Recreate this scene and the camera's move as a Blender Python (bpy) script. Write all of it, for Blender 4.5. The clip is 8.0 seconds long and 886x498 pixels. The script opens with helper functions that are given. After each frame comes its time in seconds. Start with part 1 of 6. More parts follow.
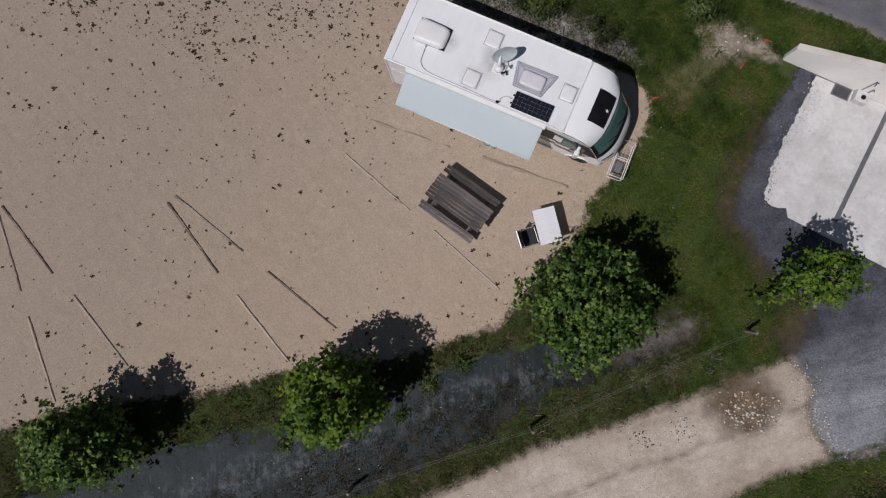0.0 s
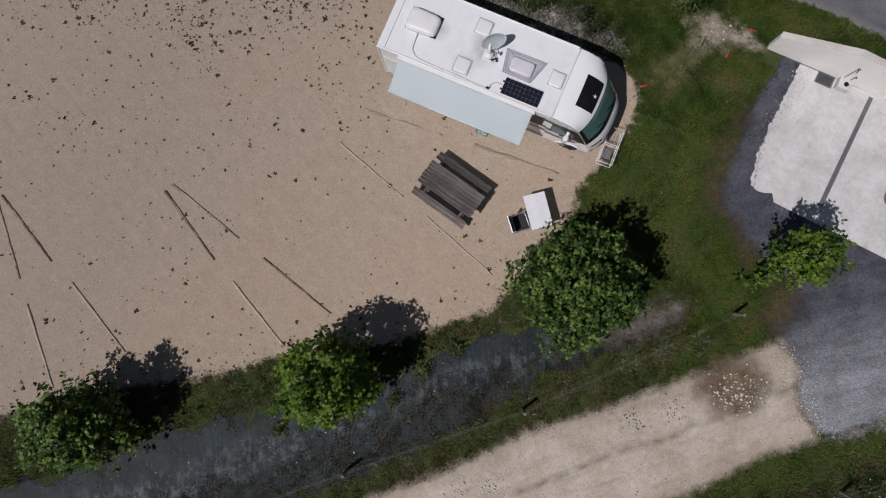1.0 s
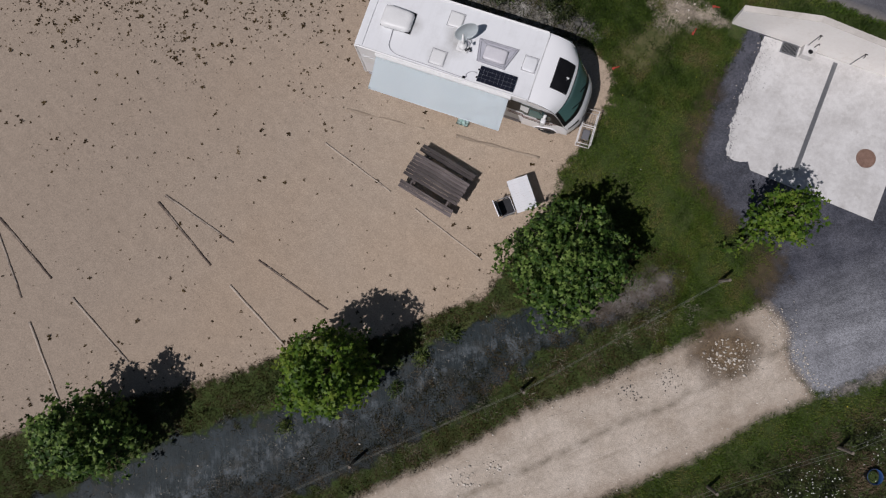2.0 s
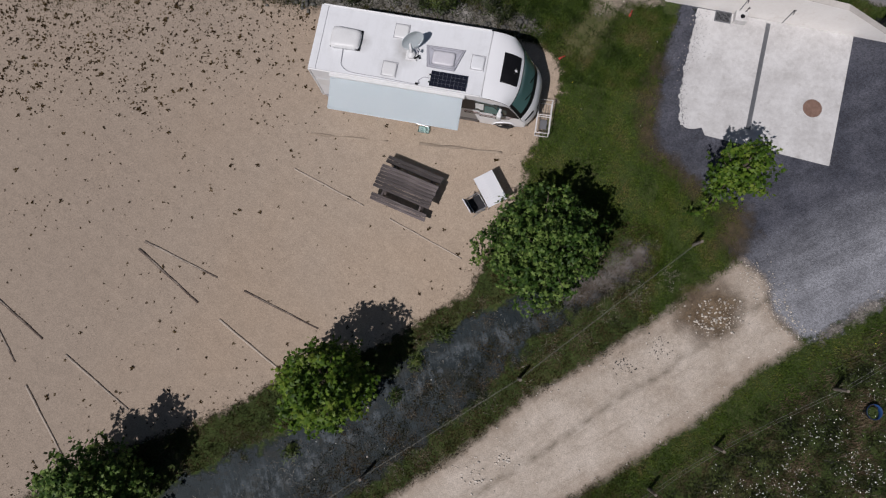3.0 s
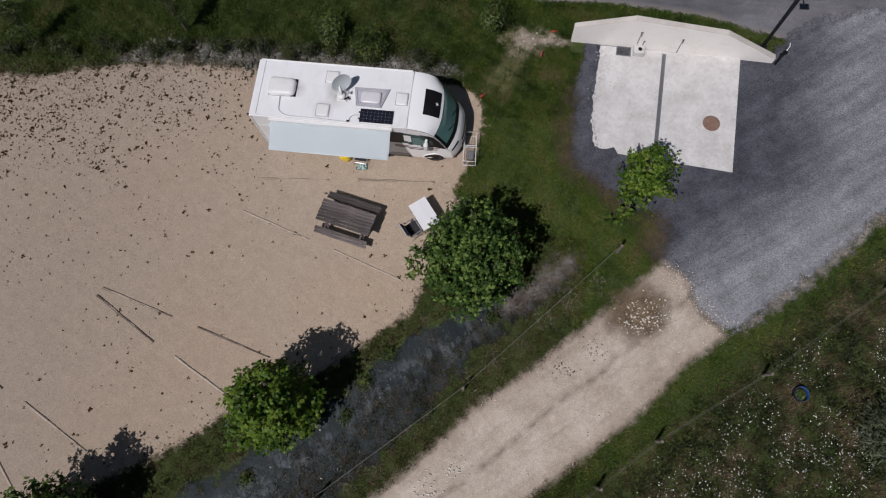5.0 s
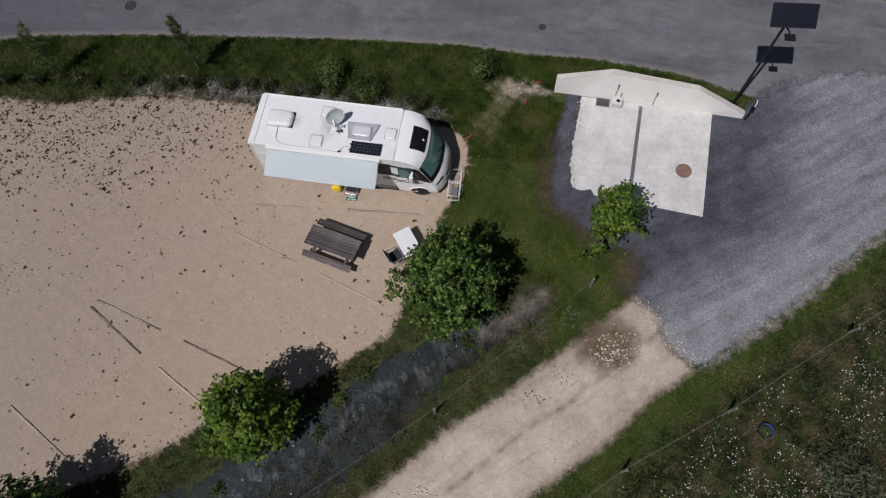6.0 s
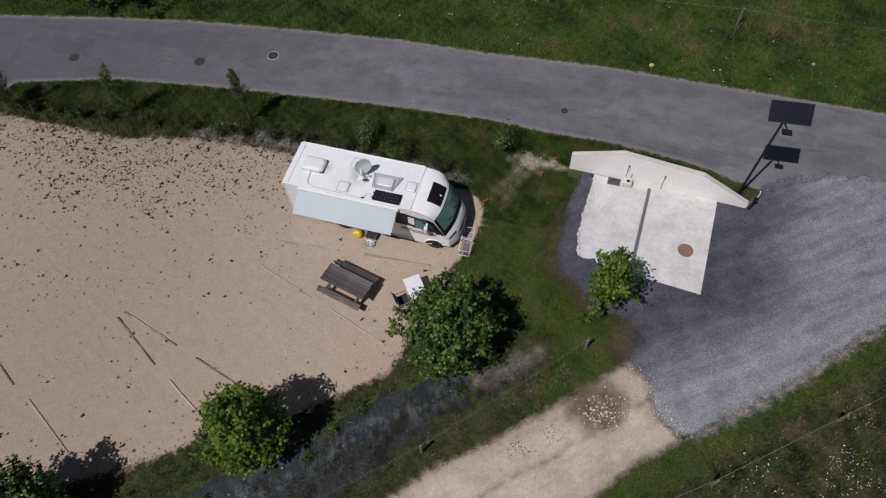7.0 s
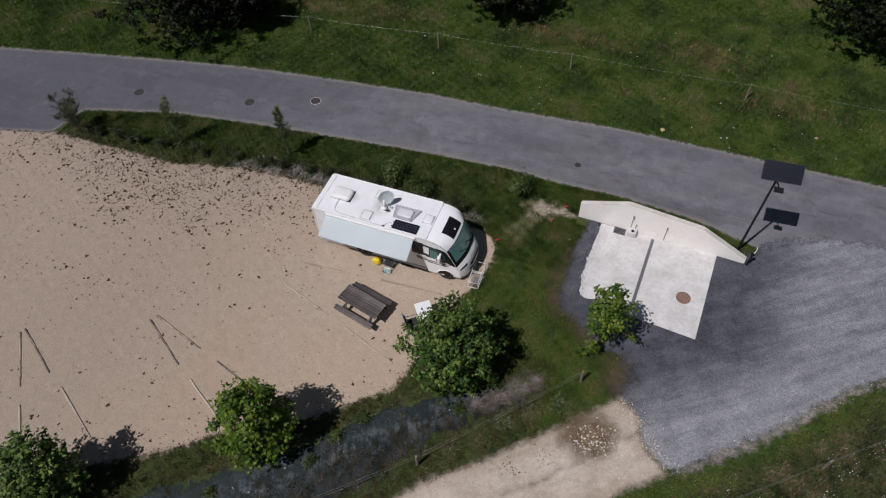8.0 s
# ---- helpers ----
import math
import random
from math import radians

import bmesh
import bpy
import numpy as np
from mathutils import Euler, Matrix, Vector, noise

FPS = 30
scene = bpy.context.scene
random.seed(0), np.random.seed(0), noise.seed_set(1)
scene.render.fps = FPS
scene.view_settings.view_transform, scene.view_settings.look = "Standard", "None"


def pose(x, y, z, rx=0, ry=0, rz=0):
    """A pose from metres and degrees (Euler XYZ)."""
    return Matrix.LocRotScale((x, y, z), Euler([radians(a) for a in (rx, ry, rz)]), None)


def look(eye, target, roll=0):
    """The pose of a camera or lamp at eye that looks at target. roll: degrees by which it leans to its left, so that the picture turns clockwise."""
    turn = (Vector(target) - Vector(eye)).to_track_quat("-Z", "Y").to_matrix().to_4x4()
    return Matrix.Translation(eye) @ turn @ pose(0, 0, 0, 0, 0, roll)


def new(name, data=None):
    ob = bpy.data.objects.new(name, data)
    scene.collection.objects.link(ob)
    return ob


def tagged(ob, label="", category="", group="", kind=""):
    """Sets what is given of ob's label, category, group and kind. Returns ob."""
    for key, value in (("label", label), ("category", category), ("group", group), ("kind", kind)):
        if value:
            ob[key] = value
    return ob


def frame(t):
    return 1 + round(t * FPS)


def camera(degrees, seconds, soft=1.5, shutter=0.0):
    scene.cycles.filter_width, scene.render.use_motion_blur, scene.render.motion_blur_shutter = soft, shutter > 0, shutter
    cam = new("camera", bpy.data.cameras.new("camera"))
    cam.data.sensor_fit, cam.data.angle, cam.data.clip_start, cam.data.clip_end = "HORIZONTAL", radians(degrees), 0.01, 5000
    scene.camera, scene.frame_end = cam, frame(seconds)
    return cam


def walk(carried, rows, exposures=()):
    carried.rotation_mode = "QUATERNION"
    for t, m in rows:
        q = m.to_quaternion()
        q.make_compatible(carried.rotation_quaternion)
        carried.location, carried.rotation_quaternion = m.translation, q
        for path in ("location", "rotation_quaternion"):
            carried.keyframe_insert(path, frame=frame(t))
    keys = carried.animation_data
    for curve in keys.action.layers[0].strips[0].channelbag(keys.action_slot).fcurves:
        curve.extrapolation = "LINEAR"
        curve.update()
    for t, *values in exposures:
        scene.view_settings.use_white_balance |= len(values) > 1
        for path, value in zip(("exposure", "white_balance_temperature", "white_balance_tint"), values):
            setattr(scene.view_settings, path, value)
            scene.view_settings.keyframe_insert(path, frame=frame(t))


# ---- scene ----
cam = camera(68.4, 8.0, soft=1.2)
PATH = [
    (0, (4.77, -5.063, 21.196), (4.659, -4.997, 19.2), -36.3),
    (0.5, (5.007, -5.391, 21.311), (4.892, -5.31, 19.316), -32.0),
    (1, (5.273, -5.732, 21.497), (5.154, -5.636, 19.503), -28.4),
    (1.5, (5.571, -6.12, 21.733), (5.445, -6.005, 19.74), -26.0),
    (3, (6.628, -7.506, 22.272), (6.493, -7.251, 20.293), -17.7),
    (3.5, (7.069, -8.02, 22.456), (6.94, -7.699, 20.486), -14.7),
    (4, (7.589, -8.549, 22.696), (7.459, -8.166, 20.737), -12.6),
    (5.5, (9.415, -10.612, 23.444), (9.268, -9.995, 21.548), -7.6),
    (6, (10.059, -11.464, 23.729), (9.874, -10.743, 21.872), -6.1),
    (6.5, (10.841, -12.395, 24.02), (10.583, -11.56, 22.221), -5.5),
    (7, (11.591, -13.427, 24.348), (11.253, -12.475, 22.622), -4.7),
    (7.5, (12.323, -14.503, 24.706), (11.916, -13.469, 23.044), -4.0),
    (8, (13.082, -15.704, 25.056), (12.61, -14.602, 23.455), -3.5),
]
walk(cam, [(t, look(eye, target, roll)) for t, eye, target, roll in PATH], [(0, -0.42), (4, -0.36), (6, -0.33), (8, -0.23)])

# ---- world, sun, exposure ----
SUN = Vector((-0.315, -0.53, 1.0)).normalized()
world = bpy.data.worlds.new("sky")
scene.world = world
world.use_nodes = True
wn = world.node_tree.nodes
sky = wn.new("ShaderNodeTexSky")
sky.sky_type = "NISHITA"
sky.sun_disc = False
sky.sun_elevation = math.asin(SUN.z)
sky.sun_rotation = math.atan2(SUN.x, SUN.y)
wn["Background"].inputs["Strength"].default_value = 0.032
world.node_tree.links.new(sky.outputs[0], wn["Background"].inputs["Color"])
sun_data = bpy.data.lights.new("sun", "SUN")
sun_data.energy = 4.0
sun_data.angle = radians(0.55)
sun_data.color = (1.0, 0.955, 0.985)
sun = new("sun", sun_data)
sun.rotation_euler = (-SUN).to_track_quat("-Z", "Y").to_euler()

rng = np.random.default_rng(7)


# ---- materials ----
def noise_node(nt, vec, scale, detail=4.0, rough=0.55):
    n = nt.nodes.new("ShaderNodeTexNoise")
    n.inputs["Scale"].default_value = scale
    n.inputs["Detail"].default_value = detail
    n.inputs["Roughness"].default_value = rough
    nt.links.new(vec, n.inputs["Vector"])
    return n.outputs["Fac"]


def ramp(nt, fac, stops):
    r = nt.nodes.new("ShaderNodeValToRGB")
    els = r.color_ramp.elements
    while len(els) < len(stops):
        els.new(0.5)
    for el, (p, c) in zip(els, stops):
        el.position = p
        el.color = (*c, 1.0) if len(c) == 3 else c
    nt.links.new(fac, r.inputs["Fac"])
    return r.outputs["Color"]


def mix(nt, fac, a, b, kind="MIX"):
    m = nt.nodes.new("ShaderNodeMix")
    m.data_type, m.blend_type = "RGBA", kind
    for sock, v in ((m.inputs["Factor"], fac), (m.inputs[6], a), (m.inputs[7], b)):
        if isinstance(v, bpy.types.NodeSocket):
            nt.links.new(v, sock)
        elif isinstance(v, (int, float)):
            sock.default_value = v
        else:
            sock.default_value = (*v, 1.0)
    return m.outputs[2]


def mathn(nt, op, a, b=0.0, c=None, clamp=False):
    m = nt.nodes.new("ShaderNodeMath")
    m.operation, m.use_clamp = op, clamp
    for i, v in enumerate((a, b) if c is None else (a, b, c)):
        if isinstance(v, bpy.types.NodeSocket):
            nt.links.new(v, m.inputs[i])
        else:
            m.inputs[i].default_value = v
    return m.outputs[0]


def blank(name):
    m = bpy.data.materials.new(name)
    m.use_nodes = True
    nt = m.node_tree
    return m, nt, nt.nodes["Principled BSDF"]


def bumped(nt, bsdf, height, strength, dist):
    b = nt.nodes.new("ShaderNodeBump")
    b.inputs["Strength"].default_value = strength
    b.inputs["Distance"].default_value = dist
    nt.links.new(height, b.inputs["Height"])
    nt.links.new(b.outputs[0], bsdf.inputs["Normal"])


def stuff_mat(name, dark, light, rough=0.6, metal=0.0, big=2.0, fine=40.0, bump=0.15, vary=0.0, coat=0.0, spec=0.5, stretch=None):
    """Two-scale mottled surface in object space; vary: brightness steps from piece to piece."""
    m, nt, b = blank(name)
    tc = nt.nodes.new("ShaderNodeTexCoord").outputs["Object"]
    if stretch:
        mp = nt.nodes.new("ShaderNodeMapping")
        mp.inputs["Scale"].default_value = stretch
        nt.links.new(tc, mp.inputs["Vector"])
        tc = mp.outputs[0]
    n1, n2 = noise_node(nt, tc, big), noise_node(nt, tc, fine)
    f = mathn(nt, "ADD", mathn(nt, "MULTIPLY", n1, 0.6), mathn(nt, "MULTIPLY", n2, 0.4))
    col = ramp(nt, f, [(0.35, dark), (0.65, light)])
    if vary:
        info = nt.nodes.new("ShaderNodeObjectInfo").outputs["Random"]
        isl = nt.nodes.new("ShaderNodeNewGeometry").outputs["Random Per Island"]
        k = mathn(nt, "FRACT", mathn(nt, "ADD", info, isl))
        k = mathn(nt, "MULTIPLY_ADD", k, 2 * vary, 1 - vary)
        vm = nt.nodes.new("ShaderNodeVectorMath")
        vm.operation = "SCALE"
        nt.links.new(col, vm.inputs[0])
        nt.links.new(k, vm.inputs["Scale"])
        col = vm.outputs[0]
    nt.links.new(col, b.inputs["Base Color"])
    b.inputs["Roughness"].default_value = rough
    b.inputs["Metallic"].default_value = metal
    b.inputs["Coat Weight"].default_value = coat
    b.inputs["Specular IOR Level"].default_value = spec
    if bump:
        bumped(nt, b, n2, bump, 0.01)
    return m


def edge_alpha(nt, bsdf, pos, soft, amp, scale):
    """Ragged edge of a sheet, from its distance to the outline."""
    a = nt.nodes.new("ShaderNodeAttribute")
    a.attribute_name = "edge"
    n = noise_node(nt, pos, scale, 6.0, 0.65)
    v = mathn(nt, "MULTIPLY_ADD", mathn(nt, "SUBTRACT", n, 0.5), amp, a.outputs["Fac"])
    v = mathn(nt, "MULTIPLY_ADD", v, 1.0 / soft, 0.5, clamp=True)
    nt.links.new(v, bsdf.inputs["Alpha"])
    return a.outputs["Fac"]


def ground_base(name, rough=0.95):
    m, nt, b = blank(name)
    pos = nt.nodes.new("ShaderNodeNewGeometry").outputs["Position"]
    b.inputs["Roughness"].default_value = rough
    b.inputs["Specular IOR Level"].default_value = 0.2
    return m, nt, b, pos


def speckle(nt, pos, scale, lo, hi):
    v = nt.nodes.new("ShaderNodeTexVoronoi")
    v.inputs["Scale"].default_value = scale
    nt.links.new(pos, v.inputs["Vector"])
    sep = nt.nodes.new("ShaderNodeSeparateColor")
    nt.links.new(v.outputs["Color"], sep.inputs[0])
    return mathn(nt, "MULTIPLY_ADD", sep.outputs[0], hi - lo, lo), v.outputs["Distance"]


def scaled(nt, col, k):
    vm = nt.nodes.new("ShaderNodeVectorMath")
    vm.operation = "SCALE"
    nt.links.new(col, vm.inputs[0])
    if isinstance(k, bpy.types.NodeSocket):
        nt.links.new(k, vm.inputs["Scale"])
    else:
        vm.inputs["Scale"].default_value = k
    return vm.outputs[0]


def sand_material():
    m, nt, b, pos = ground_base("sand")
    f = noise_node(nt, pos, 0.16, 3.0)
    col = ramp(nt, f, [(0.35, (0.39, 0.302, 0.222)), (0.65, (0.415, 0.335, 0.258))])
    sx = nt.nodes.new("ShaderNodeSeparateXYZ")
    nt.links.new(pos, sx.inputs[0])
    # darker, greyer sand westward: lens falloff mixed into the colour
    west = mathn(nt, "MULTIPLY_ADD", sx.outputs[0], -0.09, mathn(nt, "MULTIPLY", f, 0.8), clamp=True)
    col = mix(nt, mathn(nt, "MULTIPLY", west, 0.75, clamp=True), col, (0.292, 0.240, 0.192))
    mid = noise_node(nt, pos, 2.3, 6.0, 0.75)
    col = scaled(nt, col, mathn(nt, "MULTIPLY_ADD", mid, 0.42, 0.79))
    k, d = speckle(nt, pos, 42.0, 0.84, 1.16)
    col = scaled(nt, col, k)
    grit = noise_node(nt, pos, 17.0, 4.0, 0.75)
    col = scaled(nt, col, mathn(nt, "MULTIPLY_ADD", grit, 0.42, 0.79))
    for freq, size, tone, part_of in ((5.5, 0.055, (0.62, 0.56, 0.48), 0.75), (4.1, 0.06, (0.12, 0.095, 0.07), 0.55), (9.0, 0.09, (0.50, 0.44, 0.37), 0.5)):
        peb = nt.nodes.new("ShaderNodeTexVoronoi")
        peb.inputs["Scale"].default_value = freq
        nt.links.new(pos, peb.inputs["Vector"])
        sep = nt.nodes.new("ShaderNodeSeparateColor")
        nt.links.new(peb.outputs["Color"], sep.inputs[0])
        spot = mathn(nt, "LESS_THAN", peb.outputs["Distance"], mathn(nt, "MULTIPLY", sep.outputs[1], size))
        col = mix(nt, mathn(nt, "MULTIPLY", spot, part_of), col, tone)
    rut = nt.nodes.new("ShaderNodeMapping")
    rut.vector_type = "TEXTURE"
    rut.inputs["Rotation"].default_value = (0, 0, radians(-28))
    rut.inputs["Scale"].default_value = (7.0, 0.22, 1)
    nt.links.new(pos, rut.inputs["Vector"])
    col = scaled(nt, col, mathn(nt, "MULTIPLY_ADD", noise_node(nt, rut.outputs[0], 1.0, 4.0, 0.6), 0.16, 0.92))
    nt.links.new(col, b.inputs["Base Color"])
    bumped(nt, b, mathn(nt, "ADD", d, mid), 0.35, 0.010)
    edge_alpha(nt, b, pos, 0.25, 1.1, 3.0)
    return m


def asphalt_material():
    m, nt, b, pos = ground_base("asphalt", 0.85)
    mp = nt.nodes.new("ShaderNodeMapping")
    mp.inputs["Rotation"].default_value = (0, 0, radians(-3))
    mp.inputs["Scale"].default_value = (0.18, 0.75, 1)
    nt.links.new(pos, mp.inputs["Vector"])
    f = noise_node(nt, mp.outputs[0], 1.0, 5.0, 0.6)
    col = ramp(nt, f, [(0.3, (0.118, 0.119, 0.132)), (0.5, (0.142, 0.142, 0.154)), (0.72, (0.175, 0.172, 0.176))])
    blot = noise_node(nt, pos, 0.9, 4.0, 0.6)
    col = scaled(nt, col, mathn(nt, "MULTIPLY_ADD", blot, 0.9, 0.55))
    sx = nt.nodes.new("ShaderNodeSeparateXYZ")
    nt.links.new(pos, sx.inputs[0])
    # asphalt turns darker and bluer towards the west
    westward = mathn(nt, "MULTIPLY_ADD", sx.outputs[0], -0.07, mathn(nt, "MULTIPLY_ADD", f, 1.6, -0.75), clamp=True)
    col = mix(nt, mathn(nt, "MULTIPLY", westward, 0.8), col, (0.082, 0.083, 0.097))
    k, d = speckle(nt, pos, 45.0, 0.8, 1.2)
    col = scaled(nt, col, k)
    patch = noise_node(nt, pos, 0.8, 5.0, 0.7)
    pale = ramp(nt, patch, [(0.56, (0, 0, 0)), (0.70, (1, 1, 1))])
    col = mix(nt, mathn(nt, "MULTIPLY", pale, 0.28), col, (0.21, 0.205, 0.205))
    bent = nt.nodes.new("ShaderNodeVectorMath")
    bent.operation = "MULTIPLY_ADD"
    wob = nt.nodes.new("ShaderNodeTexNoise")
    wob.inputs["Scale"].default_value = 0.9
    wob.inputs["Detail"].default_value = 4.0
    nt.links.new(pos, wob.inputs["Vector"])
    nt.links.new(wob.outputs["Color"], bent.inputs[0])
    bent.inputs[1].default_value = (1.6, 1.6, 0)
    flat = nt.nodes.new("ShaderNodeMapping")
    flat.inputs["Rotation"].default_value = (0, 0, radians(-5))
    flat.inputs["Scale"].default_value = (0.33, 1.0, 1)
    nt.links.new(pos, flat.inputs["Vector"])
    nt.links.new(flat.outputs[0], bent.inputs[2])
    cell, _ = speckle(nt, bent.outputs[0], 0.75, 0.90, 1.08)
    col = scaled(nt, col, cell)
    tar = ramp(nt, noise_node(nt, mp.outputs[0], 2.2, 6.0, 0.7), [(0.56, (0, 0, 0)), (0.68, (1, 1, 1))])
    col = mix(nt, mathn(nt, "MULTIPLY", tar, 0.55), col, (0.075, 0.075, 0.085))
    a = edge_alpha(nt, b, pos, 0.12, 0.6, 3.0)
    rim = ramp(nt, mathn(nt, "ADD", a, mathn(nt, "MULTIPLY", blot, 0.5)), [(0.25, (1, 1, 1)), (0.55, (0, 0, 0))])
    col = mix(nt, mathn(nt, "MULTIPLY", rim, 0.5), col, (0.27, 0.24, 0.20))
    nt.links.new(col, b.inputs["Base Color"])
    bumped(nt, b, d, 0.35, 0.008)
    return m


def yard_material():
    """Dark chippings, paler where wheels have carried chalk dust from the track to the road."""
    m, nt, b, pos = ground_base("dark_gravel")
    sx = nt.nodes.new("ShaderNodeSeparateXYZ")
    nt.links.new(pos, sx.inputs[0])
    ax = mathn(nt, "SUBTRACT", sx.outputs[0], 17.5)
    ay = mathn(nt, "ADD", sx.outputs[1], 3.3)
    across = mathn(nt, "ADD", mathn(nt, "MULTIPLY", ax, -0.62), mathn(nt, "MULTIPLY", ay, 0.785))
    wob = noise_node(nt, pos, 0.45, 5.0, 0.65)
    across = mathn(nt, "MULTIPLY_ADD", mathn(nt, "SUBTRACT", wob, 0.5), 1.7, across)
    band = mathn(nt, "SUBTRACT", 1.0, mathn(nt, "DIVIDE", mathn(nt, "ABSOLUTE", mathn(nt, "ADD", across, 0.8)), 2.8), clamp=True)
    mp = nt.nodes.new("ShaderNodeMapping")
    mp.vector_type = "TEXTURE"
    mp.inputs["Rotation"].default_value = (0, 0, radians(36))
    mp.inputs["Scale"].default_value = (3.2, 0.5, 1)
    nt.links.new(pos, mp.inputs["Vector"])
    streak = noise_node(nt, mp.outputs[0], 1.0, 5.0, 0.65)
    dust = mathn(nt, "MULTIPLY", band, mathn(nt, "MULTIPLY_ADD", streak, 1.0, 0.75), clamp=True)
    east = mathn(nt, "MULTIPLY_ADD", mathn(nt, "SUBTRACT", sx.outputs[0], 19.6), 0.4, mathn(nt, "SUBTRACT", mathn(nt, "MULTIPLY", wob, 1.6), 0.8), clamp=True)
    dust = mathn(nt, "MAXIMUM", dust, mathn(nt, "MULTIPLY", east, mathn(nt, "MULTIPLY_ADD", streak, 0.9, 0.35)))
    dark = ramp(nt, noise_node(nt, pos, 1.2, 5.0, 0.65), [(0.3, (0.048, 0.051, 0.064)), (0.7, (0.098, 0.10, 0.118))])
    col = mix(nt, dust, dark, (0.222, 0.226, 0.243))
    mott = noise_node(nt, pos, 1.1, 6.0, 0.7)
    col = scaled(nt, col, mathn(nt, "MULTIPLY_ADD", streak, 1.1, 0.45))
    col = scaled(nt, col, mathn(nt, "MULTIPLY_ADD", mott, 0.9, 0.55))
    k, d = speckle(nt, pos, 30.0, 0.68, 1.32)
    col = scaled(nt, col, k)
    nt.links.new(col, b.inputs["Base Color"])
    bumped(nt, b, d, 0.7, 0.015)
    edge_alpha(nt, b, pos, 0.35, 1.7, 2.6)
    return m


def track_material():
    m, nt, b, pos = ground_base("chalk_gravel")
    col = ramp(nt, noise_node(nt, pos, 0.7, 5.0, 0.65), [(0.3, (0.375, 0.315, 0.253)), (0.7, (0.55, 0.482, 0.41))])
    sx = nt.nodes.new("ShaderNodeSeparateXYZ")
    nt.links.new(pos, sx.inputs[0])
    across = mathn(nt, "ADD", mathn(nt, "MULTIPLY", mathn(nt, "SUBTRACT", sx.outputs[0], 13.0), -0.69),
                   mathn(nt, "MULTIPLY", mathn(nt, "ADD", sx.outputs[1], 7.4), 0.724))
    across = mathn(nt, "MULTIPLY_ADD", mathn(nt, "SUBTRACT", noise_node(nt, pos, 0.8, 4.0), 0.5), 0.7, across)
    crown = mathn(nt, "SUBTRACT", 1.0, mathn(nt, "DIVIDE", mathn(nt, "ABSOLUTE", across), 0.20), clamp=True)
    crown = mathn(nt, "MULTIPLY", crown, mathn(nt, "MULTIPLY_ADD", noise_node(nt, pos, 2.5, 5.0, 0.7), 3.0, -1.05), clamp=True)
    col = mix(nt, crown, col, (0.17, 0.145, 0.11))
    grit = noise_node(nt, pos, 5.0, 6.0, 0.75)
    col = scaled(nt, col, mathn(nt, "MULTIPLY_ADD", grit, 0.75, 0.64))
    mp = nt.nodes.new("ShaderNodeMapping")
    mp.vector_type = "TEXTURE"
    mp.inputs["Rotation"].default_value = (0, 0, radians(43.6))
    mp.inputs["Scale"].default_value = (2.6, 0.45, 1)
    nt.links.new(pos, mp.inputs["Vector"])
    wheel_way = noise_node(nt, mp.outputs[0], 1.0, 5.0, 0.65)
    worn = ramp(nt, wheel_way, [(0.54, (0, 0, 0)), (0.68, (1, 1, 1))])
    col = mix(nt, mathn(nt, "MULTIPLY", worn, 0.45), col, (0.27, 0.225, 0.175))
    for freq, size, tone in ((6.0, 0.10, (0.62, 0.57, 0.50)), (4.5, 0.07, (0.13, 0.11, 0.085))):
        peb = nt.nodes.new("ShaderNodeTexVoronoi")
        peb.inputs["Scale"].default_value = freq
        nt.links.new(pos, peb.inputs["Vector"])
        sep = nt.nodes.new("ShaderNodeSeparateColor")
        nt.links.new(peb.outputs["Color"], sep.inputs[0])
        spot = mathn(nt, "LESS_THAN", peb.outputs["Distance"], mathn(nt, "MULTIPLY", sep.outputs[1], size))
        col = mix(nt, mathn(nt, "MULTIPLY", spot, 0.6), col, tone)
    k, d = speckle(nt, pos, 40.0, 0.85, 1.15)
    col = scaled(nt, col, k)
    a = edge_alpha(nt, b, pos, 0.34, 0.62, 2.6)
    rim = ramp(nt, mathn(nt, "MULTIPLY_ADD", noise_node(nt, pos, 1.6, 5.0, 0.65), 0.9, mathn(nt, "SUBTRACT", a, 0.35)), [(0.15, (1, 1, 1)), (0.75, (0, 0, 0))])
    col = mix(nt, mathn(nt, "MULTIPLY", rim, 0.42), col, (0.23, 0.165, 0.11))
    nt.links.new(col, b.inputs["Base Color"])
    bumped(nt, b, d, 0.6, 0.015)
    return m


def rim_material():
    m, nt, b, pos = ground_base("crumbled_gravel")
    col = ramp(nt, noise_node(nt, pos, 3.0, 5.0, 0.7), [(0.35, (0.15, 0.135, 0.12)), (0.65, (0.33, 0.30, 0.27))])
    k, d = speckle(nt, pos, 24.0, 0.6, 1.4)
    nt.links.new(scaled(nt, col, k), b.inputs["Base Color"])
    bumped(nt, b, d, 0.8, 0.02)
    edge_alpha(nt, b, pos, 0.3, 1.3, 1.6)
    return m


def soil_material():
    m, nt, b, pos = ground_base("turf_soil")
    n1 = noise_node(nt, pos, 0.35, 4.0, 0.6)
    n2 = noise_node(nt, pos, 6.0, 6.0, 0.7)
    f = mathn(nt, "ADD", mathn(nt, "MULTIPLY", n1, 0.55), mathn(nt, "MULTIPLY", n2, 0.45))
    col = ramp(nt, f, [(0.34, (0.026, 0.034, 0.012)), (0.5, (0.042, 0.062, 0.016)), (0.62, (0.065, 0.072, 0.026)), (0.74, (0.095, 0.080, 0.045))])
    k, d = speckle(nt, pos, 22.0, 0.7, 1.3)
    nt.links.new(scaled(nt, col, k), b.inputs["Base Color"])
    bumped(nt, b, n2, 0.8, 0.04)
    return m


